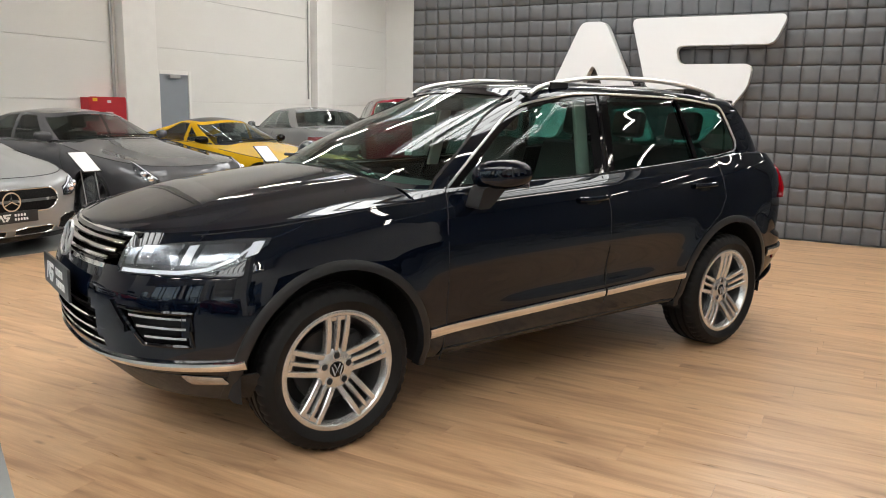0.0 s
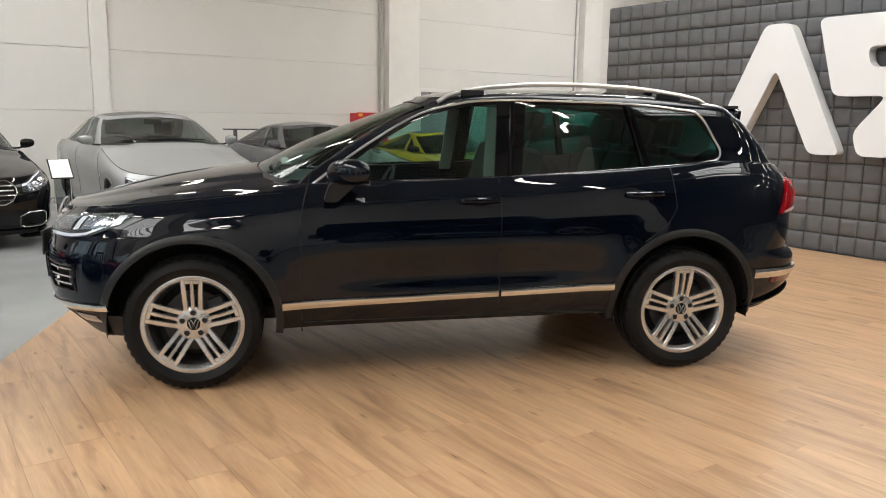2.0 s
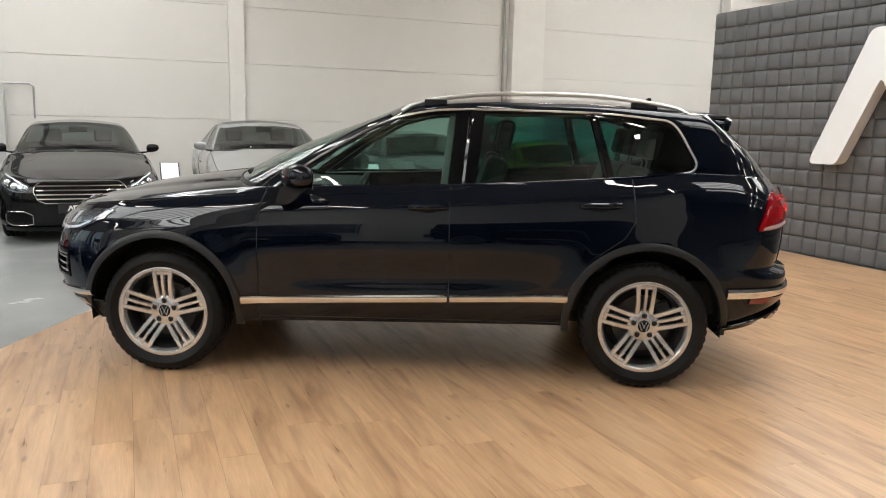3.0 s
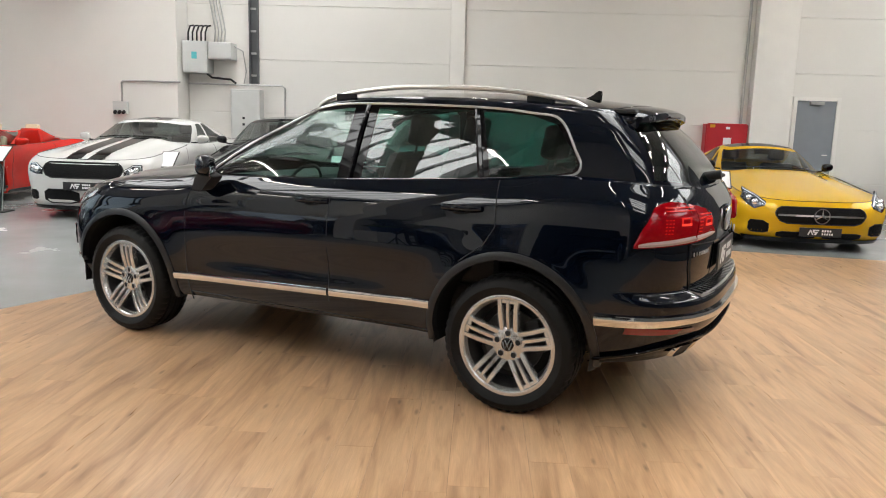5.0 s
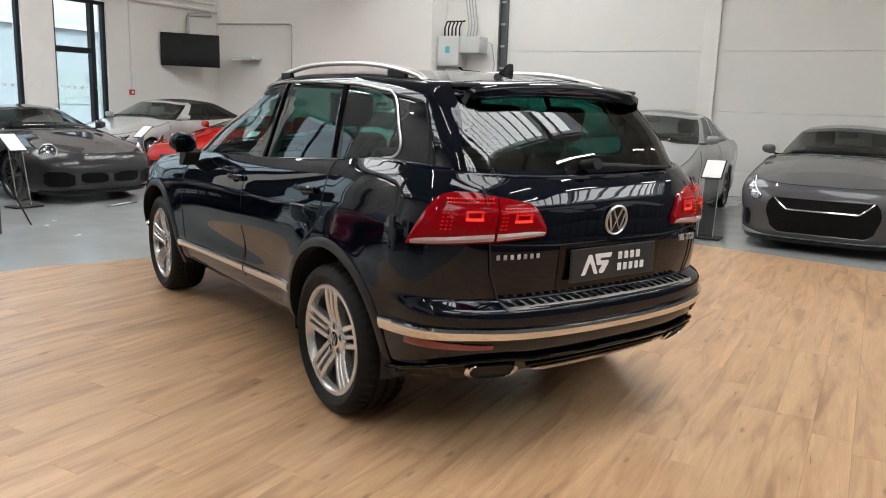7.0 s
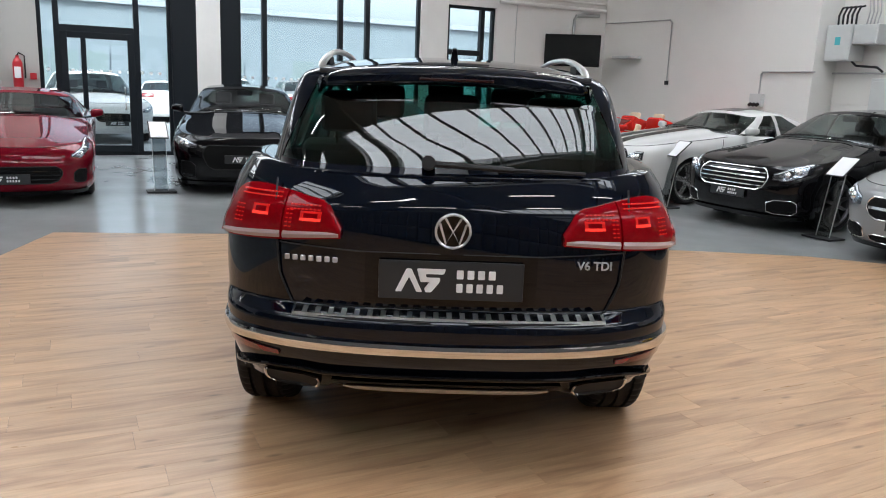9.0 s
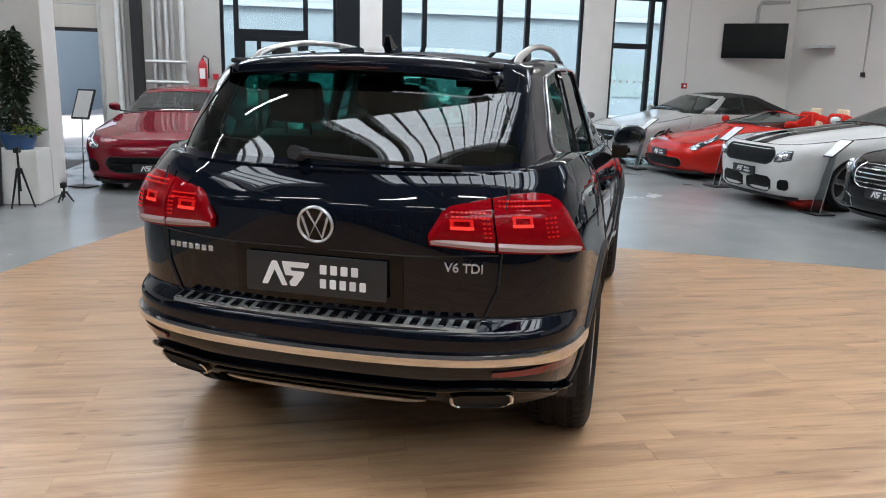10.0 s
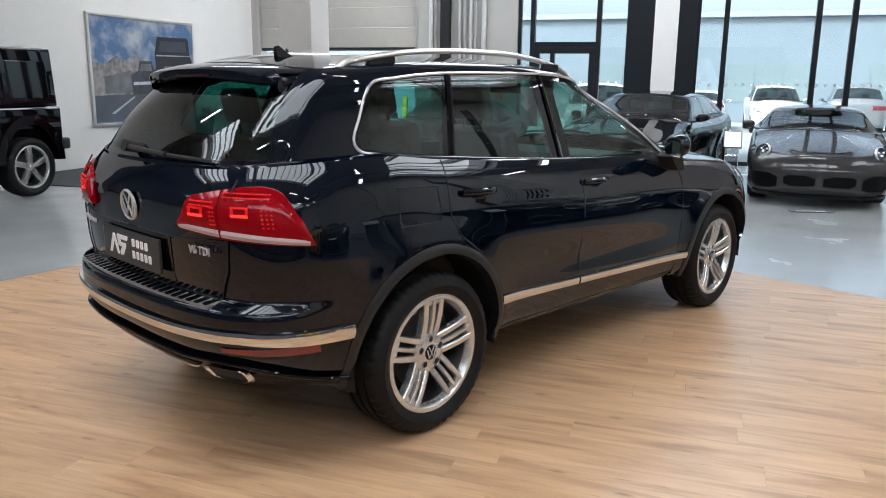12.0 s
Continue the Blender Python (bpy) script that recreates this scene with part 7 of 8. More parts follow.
part("sticker", box(5.40, YN - 0.253, 1.53, 5.50, YN - 0.249, 1.59), material("yellow sticker", (0.7, 0.4, 0.02), 0.5), red)


def conduit(pts, r, mat, label, name="conduit", cat="pipe"):
    bm = bmesh.new()
    tube_path(bm, pts, r, 8)
    ob = put(name, from_bm(name, bm, mat, True))
    return tagged(ob, label, cat)


conduit([(5.95 + 0.12, YN - 0.035, 0.4), (6.07, YN - 0.035, 3.0), (6.07, YN - 0.035, CEIL - 0.4)], 0.03, PIPE, "grey riser pipe beside the column")
conduit([(12.15, YN - 0.035, 1.7), (12.15, YN - 0.035, CEIL - 0.4)], 0.022, PIPE, "thin grey riser pipe on the wall")
YB = 10.25
conduit([(-6.63, YB - 0.03, 1.68), (-6.63, YB - 0.03, 2.08), (-6.60, YB - 0.03, 2.12), (-5.5, YB - 0.03, 2.12), (-5.40, YB - 0.03, 2.12)], 0.018, PIPE, "grey conduit bent over the socket box")
conduit([(-5.42, YN - 0.12, 2.12), (-3.45, YN - 0.04, 2.12), (-3.4, YN - 0.04, 2.07), (-3.4, YN - 0.04, 1.5)], 0.018, PIPE, "grey conduit along the recessed wall")
conduit([(-11.75, YB - 0.03, 3.33), (-9.40, YB - 0.03, 3.28), (-9.33, YB - 0.03, 3.22), (-9.33, YB - 0.03, 1.92)], 0.016, PIPE, "thin conduit that drops down the plastered wall")
ob = put("conduit_end", from_bm("conduit_end", box(-9.37, YB - 0.06, 1.84, -9.29, YB - 0.002, 1.93, 0.008), BLACK))
tagged(ob, "small black conduit end box on the wall", "box")
sk = empty("socket_box", pose(0, 0, 0), "grey wall socket box with round outlets", "socket")
part("housing", box(-6.80, YB - 0.10, 1.45, -6.50, YB - 0.002, 1.70, 0.01), BOXGREY, sk)
for k in range(3):
    bm = bmesh.new()
    add_rod(bm, (-6.74 + 0.09 * k, YB - 0.10, 1.50), (-6.74 + 0.09 * k, YB - 0.15, 1.47), 0.034, 12)
    part("outlet", bm, BLACK, sk, smooth=True)
for nm, x0, x1, z0, z1, lab in (("meter_box", -5.44, -4.92, 2.33, 2.97, "large grey electrical box with turquoise label"), ("junction_box", -4.90, -4.42, 2.61, 2.95, "small grey electrical box")):
    e = empty(nm, pose(0, 0, 0), lab, "box")
    part("housing", box(x0, YN - 0.40, z0, x1, YN - 0.002, z1, 0.012), BOXGREY, e)
    part("lid", box(x0 + 0.02, YN - 0.412, z0 + 0.02, x1 - 0.02, YN - 0.398, z1 - 0.02, 0.006), BOXGREY, e)
    if nm == "meter_box":
        part("label_plate", box(x0 + 0.2, YN - 0.416, z0 + 0.28, x0 + 0.31, YN - 0.411, z0 + 0.42), material("turquoise label", (0.08, 0.45, 0.5), 0.5), e)
for k in range(5):
    x = -5.38 + 0.09 * k
    conduit([(x, YN - 0.2, 2.97), (x + 0.01, YN - 0.22, 3.15), (x + 0.05, YN - 0.2, 3.28), (x + 0.10, YN - 0.14, 3.30)], 0.018, BLACK, "bent black cable over the electrical box", "cable", "cable")
for k in range(4):
    x = -4.85 + 0.07 * k
    conduit([(x, YN - 0.15, 2.95), (x + 0.02, YN - 0.12, 3.2), (x - 0.1, YN - 0.08, 3.8), (x - 0.2, YN - 0.06, 4.6)], 0.014, PIPE, "grey cable that rises up the wall", "cable", "cable")
conduit([(-4.44, YN - 0.2, 2.9), (-4.25, YN - 0.15, 2.8), (-4.2, YN - 0.1, 2.4), (-4.25, YN - 0.1, 2.15)], 0.012, PIPE, "grey cable hanging beside the boxes", "cable", "cable")
conduit([(-5.0, YN - 0.2, 2.33), (-4.9, YN - 0.2, 2.25), (-4.5, YN - 0.18, 2.22), (-4.4, YN - 0.15, 2.14)], 0.022, BLACK, "black cable drooping under the meter box", "cable", "cable")
tray = empty("cable_tray", pose(0, 0, 0), "dark upright cable tray on the wall", "cable tray")
for a, b in ((-4.14, -4.11), (-3.98, -3.95)):
    part("tray_side", box(a, YN - 0.10, 2.15, b, YN - 0.002, CEIL - 0.4), STEEL, tray)
part("tray_back", box(-4.11, YN - 0.02, 2.15, -3.98, YN - 0.002, CEIL - 0.4), STEEL, tray)
for k in range(9):
    part("rung", box(-4.11, YN - 0.06, 2.3 + 0.45 * k, -3.98, YN - 0.03, 2.34 + 0.45 * k), PIPE, tray)
cab = empty("switch_cabinet", pose(0, 0, 0), "pale grey upright switch cabinet at the wall", "cabinet")
part("housing", box(-4.47, YN - 0.32, 0.0, -3.86, YN - 0.002, 2.02, 0.01), BOXGREY, cab)
part("cabinet_door", box(-4.44, YN - 0.335, 0.1, -3.89, YN - 0.318, 1.98, 0.006), BOXGREY, cab)
for k in range(3):
    part("knob", box(-4.22, YN - 0.36, 1.15 + 0.13 * k, -4.17, YN - 0.334, 1.20 + 0.13 * k, 0.01), BLACK, cab)
tv = empty("television", pose(-11.38, 8.98, 2.59, 0, 0, -33.5), "black flat television on a swivel wall arm", "television")
part("screen_body", box(-0.04, -0.675, -0.38, 0.01, 0.675, 0.38, 0.012), GLOSSBLACK, tv)
part("screen", box(0.008, -0.66, -0.36, 0.013, 0.66, 0.365), material("dark screen", (0.004, 0.005, 0.006), 0.08), tv)
part("wall_arm", box(-0.42, -0.05, -0.06, -0.04, 0.05, 0.06, 0.01), STEEL, tv)
for a, z in ((8.6, 3.62), (8.6, 3.78)):
    conduit([(XW + 0.05, 7.1, z), (XW + 0.05, 10.2, z)], 0.05 if z < 3.7 else 0.03, WALLWHITE, "white duct along the wall under the roof", "duct", "pipe")
conduit([(XW + 0.06, 10.0, 3.5), (XW + 0.06, 9.3, 3.45), (XW + 0.06, 9.25, 3.35), (XW + 0.12, 9.2, 3.0)], 0.04, PIPE, "grey pipe bent above the television", "conduit", "pipe")
ob = put("wall_box", from_bm("wall_box", box(-11.0, YB - 0.35, 2.44, -10.3, YB - 0.002, 2.50, 0.01), BOXGREY))
tagged(ob, "white shelf board fixed to the plastered wall", "shelf")
ob = put("air_heater", from_bm("air_heater", box(-8.1, YB - 0.5, 4.05, -6.9, YB - 0.002, 4.6, 0.03), BOXGREY))
tagged(ob, "white wall heater unit high on the wall", "heater")
cp = empty("call_point", pose(0, 0, 0), "small red fire call point on the wall", "alarm")
part("housing", box(XW + 0.002, 7.54, 1.50, XW + 0.05, 7.66, 1.62, 0.008), REDBOX, cp)
part("button", box(XW + 0.05, 7.575, 1.535, XW + 0.056, 7.625, 1.585), WHITEMARK, cp)
conduit([(XW + 0.02, 7.60, 1.62), (XW + 0.02, 7.60, 4.5)], 0.01, BOXGREY, "thin white conduit to the call point")
ex = empty("fire_extinguisher", pose(XW + 0.14, -3.02, 1.24), "red fire extinguisher hung on the wall", "extinguisher")
bm = bmesh.new()
lathe(bm, [(0.0, 0.0), (0.075, 0.0), (0.085, 0.02), (0.085, 0.46), (0.06, 0.53), (0.03, 0.56), (0.03, 0.60), (0.0, 0.60)], 24)
bmesh.ops.transform(bm, matrix=Matrix.Rotation(radians(90), 4, "X"), verts=bm.verts)
part("cylinder", bm, REDBOX, ex, smooth=True)
part("paper_label", box(0.0865, -0.055, 0.2, 0.09, 0.055, 0.4), WHITEMARK, ex)
bm = bmesh.new()
tube_path(bm, [(0.0, 0.0, 0.6), (0.02, 0.03, 0.65), (0.05, 0.12, 0.6), (0.05, 0.12, 0.2)], 0.013)
part("hose", bm, BLACK, ex, smooth=True)
part("wall_bracket", box(-0.138, -0.06, 0.2, -0.08, 0.06, 0.4), STEEL, ex)
bx = put("alarm_box", from_bm("alarm_box", box(XW + 0.002, -2.83, 1.42, XW + 0.06, -2.72, 1.54, 0.01), REDBOX))
tagged(bx, "small red alarm box beside the extinguisher", "alarm")
for k, y in enumerate((-4.62, -4.5, -3.95, -3.83, -3.7, -3.58, -3.4)):
    conduit([(XW + 0.08 + 0.03 * (k % 2), y, 0.0), (XW + 0.08 + 0.03 * (k % 2), y, CEIL - 0.4)], 0.035 if k % 3 else 0.05, PIPE if k % 2 else BOXGREY, "upright heating pipe on the wall")
conduit([(XW + 0.2, -4.1, 1.35), (XW + 0.2, -3.3, 1.35)], 0.035, PIPE, "level heating pipe with fittings")
conduit([(XW + 0.2, -4.1, 1.75), (XW + 0.2, -3.3, 1.75)], 0.03, PIPE, "level heating pipe with fittings")
conduit([(XW + 0.2, -4.05, 0.9), (XW + 0.22, -3.75, 0.95), (XW + 0.2, -3.4, 0.9)], 0.045, PIPE, "grey pump pipe between the risers")
hs = put("hose_rack", from_bm("hose_rack", box(XW + 0.05, -4.36, 0.4, XW + 0.25, -4.14, 4.2, 0.05), BLACK))
tagged(hs, "dark upright insulated pipe casing on the wall", "pipe")

# raised sectional gate
gate = empty("gate", pose(0, 0, 0), "half raised pale sectional gate with dark seal", "gate", kind="structure")
for k in range(3):
    part("gate_section", box(XW - 0.10, -9.03, 2.36 + 0.45 * k, XW - 0.05, -4.97, 2.80 + 0.45 * k, 0.006, 1), material("pale gate panel", (0.36, 0.34, 0.305), 0.5, mottle=0.03) if k == 0 else bpy.data.materials["pale gate panel"], gate)
part("bottom_seal", box(XW - 0.11, -9.03, 2.29, XW - 0.04, -4.97, 2.36), BLACK, gate)
for y in (-9.04, -4.98):
    part("gate_track", box(XW - 0.03, y - 0.03, 0, XW + 0.03, y + 0.03, 3.6), PIPE, gate)
ob = put("gate_control", from_bm("gate_control", box(XW + 0.002, -9.18, 1.2, XW + 0.1, -9.06, 1.55, 0.01), BOXGREY))
tagged(ob, "grey gate control box on the wall", "box")

# picture on the south wall
pic = empty("picture", pose(0, 0, 0), "large framed photograph of a dark vehicle on a road", "picture")
PICSKY = bpy.data.materials.new("printed sky")
PICSKY.use_nodes = True
nt = PICSKY.node_tree
co, ns, rp = nt.nodes.new("ShaderNodeTexCoord"), nt.nodes.new("ShaderNodeTexNoise"), nt.nodes.new("ShaderNodeValToRGB")
ns.inputs["Scale"].default_value, ns.inputs["Detail"].default_value = 2.2, 8
rp.color_ramp.elements[0].position, rp.color_ramp.elements[0].color = 0.42, (0.07, 0.14, 0.27, 1)
rp.color_ramp.elements[1].position, rp.color_ramp.elements[1].color = 0.62, (0.40, 0.42, 0.45, 1)
nt.links.new(co.outputs["Object"], ns.inputs["Vector"])
nt.links.new(ns.outputs[0], rp.inputs[0])
nt.links.new(rp.outputs[0], nt.nodes["Principled BSDF"].inputs["Base Color"])
PX0, PX1, PZ0, PZ1 = -9.42, -6.50, 0.77, 2.70
part("print_sky", box(PX0, YS + 0.002, PZ0, PX1, YS + 0.03, PZ1), PICSKY, pic)
PICROAD = material("printed road", (0.07, 0.08, 0.10), 0.6, mottle=0.3, scale=3)
PICDARK = material("printed dark shape", (0.015, 0.019, 0.026), 0.6, mottle=0.4, scale=8)
PICMID = material("printed blurred background", (0.13, 0.13, 0.14), 0.6, mottle=0.6, scale=4)
def print_at(u, v):
    return (PX1 - u * (PX1 - PX0), PZ0 + v * (PZ1 - PZ0))


def print_shape(name, pts, level, mat):
    """A flat printed shape, given by shares of the picture's width and height."""
    bm = bmesh.new()
    p = [print_at(u, v) for u, v in pts]
    y0 = YS + 0.030 + 0.0012 * level
    vs = [bm.verts.new((x, y0, z)) for x, z in p]
    for a, b, c in ear_fill(p):
        bm.faces.new((vs[a], vs[b], vs[c]))
    part(name, bm, mat, pic)


PICLIGHT = material("printed pale parts", (0.34, 0.36, 0.40), 0.6, mottle=0.4, scale=12)
PICTREE = material("printed bare trees", (0.20, 0.185, 0.18), 0.6, mottle=0.7, scale=9)
print_shape("print_road", [(0.01, 0.01), (0.99, 0.01), (0.99, 0.30), (0.01, 0.26)], 1, PICROAD)
print_shape("print_background", [(0.01, 0.26), (0.62, 0.28), (0.62, 0.52), (0.52, 0.58), (0.40, 0.66), (0.30, 0.60), (0.22, 0.64), (0.10, 0.55), (0.01, 0.58)], 2, PICTREE)
print_shape("print_haze", [(0.10, 0.28), (0.50, 0.29), (0.50, 0.42), (0.34, 0.50), (0.10, 0.44)], 3, PICMID)
print_shape("print_vehicle", [(0.60, 0.28), (0.66, 0.25), (0.96, 0.30), (0.985, 0.36), (0.985, 0.62), (0.965, 0.68), (0.955, 0.84), (0.94, 0.86), (0.62, 0.85), (0.585, 0.68), (0.59, 0.60), (0.585, 0.36)], 4, PICDARK)
print_shape("print_vehicle_window", [(0.63, 0.70), (0.93, 0.71), (0.92, 0.82), (0.65, 0.81)], 5, material("printed dark glass", (0.035, 0.045, 0.06), 0.5, mottle=0.4, scale=7))
print_shape("print_vehicle_bonnet", [(0.60, 0.655), (0.97, 0.665), (0.97, 0.675), (0.60, 0.668)], 5, PICLIGHT)
print_shape("print_grille", [(0.68, 0.45), (0.76, 0.455), (0.76, 0.56), (0.68, 0.555)], 5, PICMID)
print_shape("print_lamp", [(0.89, 0.47), (0.95, 0.475), (0.95, 0.55), (0.89, 0.545)], 5, PICMID)
print_shape("print_bumper", [(0.60, 0.40), (0.98, 0.42), (0.98, 0.455), (0.60, 0.435)], 5, PICMID)
print_shape("print_second_vehicle", [(0.35, 0.27), (0.57, 0.27), (0.57, 0.50), (0.55, 0.60), (0.43, 0.60), (0.41, 0.50), (0.34, 0.46)], 5, material("printed grey vehicle", (0.045, 0.05, 0.06), 0.6, mottle=0.6, scale=9))
print_shape("print_second_window", [(0.43, 0.50), (0.545, 0.505), (0.54, 0.575), (0.445, 0.57)], 6, PICMID)
print_shape("print_second_bumper", [(0.36, 0.36), (0.56, 0.37), (0.56, 0.40), (0.36, 0.39)], 6, PICLIGHT)
print_shape("print_stripe", [(0.14, 0.09), (0.17, 0.085), (0.37, 0.245), (0.355, 0.25)], 6, PICLIGHT)
for a, b, c2, d2 in ((PX0 - 0.05, PX1 + 0.05, PZ1, PZ1 + 0.05), (PX0 - 0.05, PX1 + 0.05, PZ0 - 0.05, PZ0), (PX0 - 0.05, PX0, PZ0, PZ1), (PX1, PX1 + 0.05, PZ0, PZ1)):
    part("picture_frame", box(a, YS + 0.002, c2, b, YS + 0.05, d2, 0.006), SATIN, pic)
setting("column_4", box(-5.75, -4.60, 0, -5.20, -4.07, CEIL, 0.01), COLUMNWHITE, "free white square column with the plant before it")
ob = put("carpet", from_bm("carpet", box(-9.5, YS + 0.02, -0.005, -4.12, -4.75, 0.006, 0.002, 1), CARPET))
tagged(ob, "dark grey carpet under the parked coupe", "carpet")
ob = put("paper_bin", from_bm("paper_bin", box(-11.2, -9.15, 0, -10.7, -8.75, 1.1, 0.02), BOXGREY))
tagged(ob, "pale upright cabinet in the corner", "cabinet")

# plant on its white box
pl = empty("planter", pose(-4.92, -4.33, 0), "white planter box with blue pot", "planter")
part("planter_box", box(-0.26, -0.26, 0, 0.26, 0.26, 0.62, 0.012), COLUMNWHITE, pl)
bm = bmesh.new()
lathe(bm, [(0.0, 0.62), (0.15, 0.62), (0.21, 0.80), (0.20, 0.83), (0.17, 0.80), (0.0, 0.79)], 24)
bmesh.ops.transform(bm, matrix=Matrix.Rotation(radians(90), 4, "X"), verts=bm.verts)
part("pot", bm, material("blue glazed pot", (0.03, 0.08, 0.2), 0.3), pl, "blue glazed pot", True)
LEAF = material("dark green leaf", (0.018, 0.034, 0.013), 0.5, mottle=0.3, scale=20)
LIME = material("yellow green leaf", (0.16, 0.22, 0.03), 0.5, mottle=0.2, scale=30)
rng = random.Random(5)


def leafy(name, mat, label, n, base, height, rad, size, trunk=True):
    e = empty(name, pose(*base), label, "plant")
    if trunk:
        bm = bmesh.new()
        for k in range(4):
            a = k * 1.6
            add_rod(bm, (0.03 * math.cos(a), 0.03 * math.sin(a), 0), (0.10 * math.cos(a), 0.10 * math.sin(a), height * 0.9), 0.014, 6, 0.005)
        part("stem", bm, material("bark", (0.10, 0.075, 0.05), 0.8), e)
    vs, fs = [], []
    for k in range(n):
        t = rng.random() ** 0.8
        a = rng.uniform(0, 2 * math.pi)
        r = rad * (0.35 + 0.65 * rng.random()) * (0.75 + 0.5 * math.sin(t * 9 + a)) * (1.0 - 0.45 * max(0, t - 0.55))
        c0 = Vector((r * math.cos(a), r * math.sin(a), height * t))
        d = Vector((math.cos(a) + rng.uniform(-0.6, 0.6), math.sin(a) + rng.uniform(-0.6, 0.6), rng.uniform(-0.8, 0.5))).normalized()
        s = d.cross(Vector((rng.uniform(-1, 1), rng.uniform(-1, 1), 1))).normalized()
        up = s.cross(d)
        ln = size * rng.uniform(0.7, 1.3)
        i = len(vs)
        for p, w, h in ((0, 0, 0), (0.4, 0.28, 0.06), (1.0, 0, -0.08), (0.4, -0.28, 0.06), (0.45, 0, -0.02)):
            vs.append(c0 + d * (ln * p) + s * (ln * w) + up * (ln * h))
        fs += [(i, i + 1, i + 4), (i + 1, i + 2, i + 4), (i + 2, i + 3, i + 4), (i + 3, i, i + 4)]
    ob = put("foliage", mesh_of("foliage", vs, fs, mat, False), e)
    ob["kind"] = "stuff"
    return e


leafy("ficus_plant", LEAF, "tall leafy dark green plant in a blue pot", 1300, (-4.92, -4.33, 0.80), 1.16, 0.20, 0.09)
leafy("small_plant", LIME, "low yellow-green plant at the foot of the ficus", 160, (-4.82, -4.20, 0.80), 0.10, 0.16, 0.06, False)
bd = empty("sign_board", pose(-4.58, -4.55, 0, -6, 0, 75), "dark upright board with white house mark", "sign")
part("board", box(-0.11, -0.012, 0, 0.11, 0.012, 0.68, 0.004), PLATEGREY, bd)
for o in (MARK_A, MARK_S):
    put("mark", mark_mesh("mark", o, 0.06, 0.002, WHITEMARK, Matrix.Translation((0, -0.012, 0.17)) @ Matrix.Rotation(radians(90), 4, "Y")), bd)
for k in range(5):
    part("bar", box(-0.05, -0.015, 0.33 + 0.055 * k, 0.05, -0.011, 0.37 + 0.055 * k), WHITEMARK, bd)


def tripod(name, x, y, h, spread, label):
    e = empty(name, pose(x, y, 0), label, "tripod")
    bm = bmesh.new()
    add_rod(bm, (0, 0, h * 0.3), (0, 0, h), 0.012, 8)
    add_rod(bm, (0, 0, h * 0.62), (0, 0, h * 0.70), 0.028, 8)
    part("column", bm, BLACK, e)
    for k in range(3):
        a = radians(90 + 120 * k)
        bm = bmesh.new()
        add_rod(bm, (0.02 * math.cos(a), 0.02 * math.sin(a), h * 0.72), (spread * math.cos(a), spread * math.sin(a), 0.0), 0.014, 8, 0.009)
        part("leg", bm, BLACK, e)
    part("head", box(-0.05, -0.03, h, 0.05, 0.03, h + 0.06, 0.01), BLACK, e)
    return e


tripod("camera_tripod", -5.25, 0.55, 0.98, 0.36, "black camera tripod on the concrete floor")
tripod("small_tripod", -4.86, -3.86, 0.17, 0.10, "tiny black table tripod on the floor")
tripod("light_stand", -4.45, -4.20, 0.62, 0.14, "black stand with folded legs beside the planter")

# acrylic notice stands
ACRYL = glass_material("clear acrylic", (0.66, 0.69, 0.70), 1.6)


def notice(x, y, turn, label="clear acrylic notice stand with tilted white sheet"):
    e = empty("notice_stand", pose(x, y, 0, 0, 0, turn), label, "stand", "notice stands beside the cars")
    part("base_plate", box(-0.19, -0.14, 0, 0.19, 0.14, 0.02, 0.006), BLACK, e)
    bm = box(-0.09, -0.02, 0.02, 0.09, -0.012, 0.80)
    for v in bm.verts:
        v.co.y += v.co.z * 0.18
    part("acrylic_panel", bm, ACRYL, e)
    for sg in (-1, 1):
        bm = box(sg * 0.09 - 0.004, -0.022, 0.02, sg * 0.09 + 0.004, -0.010, 0.80)
        for v in bm.verts:
            v.co.y += v.co.z * 0.18
        part("edge", bm, PIPE, e)
    bm = box(-0.125, -0.175, -0.006, 0.125, 0.175, 0.006, 0.003, 1)
    bmesh.ops.transform(bm, matrix=Matrix.Translation((0, 0.17, 0.84)) @ Matrix.Rotation(radians(38), 4, "X"), verts=bm.verts)
    part("tray", bm, BLACK, e)
    bm = box(-0.11, -0.16, 0.006, 0.11, 0.16, 0.009)
    bmesh.ops.transform(bm, matrix=Matrix.Translation((0, 0.17, 0.84)) @ Matrix.Rotation(radians(38), 4, "X"), verts=bm.verts)
    part("sheet", bm, WHITEMARK, e)


for x, y, a in ((-6.36, 5.50, 0), (4.0, 5.02, -10), (-1.35, 5.70, 0), (-6.52, -1.14, 90), (-3.80, 5.44, 0), (1.40, 5.40, 0), (-6.64, 1.70, 90), (-8.75, 5.2, 0)):
    notice(x, y, a)
rs = empty("rod_stand", pose(-6.16, -3.98, 0, 0, 0, 60), "slim rod stand with a framed notice", "stand")
part("base_plate", box(-0.16, -0.12, 0, 0.16, 0.12, 0.015, 0.004), BLACK, rs)
bm = bmesh.new()
add_rod(bm, (0, 0, 0.015), (0, 0.06, 0.98), 0.007, 8)
part("rod", bm, STEEL, rs)
bm = box(-0.15, -0.21, -0.01, 0.15, 0.21, 0.01, 0.004)
bmesh.ops.transform(bm, matrix=Matrix.Translation((0, 0.1, 1.1)) @ Matrix.Rotation(radians(68), 4, "X"), verts=bm.verts)
part("frame", bm, BLACK, rs)
bm = box(-0.125, -0.185, 0.01, 0.125, 0.185, 0.012)
bmesh.ops.transform(bm, matrix=Matrix.Translation((0, 0.1, 1.1)) @ Matrix.Rotation(radians(68), 4, "X"), verts=bm.verts)
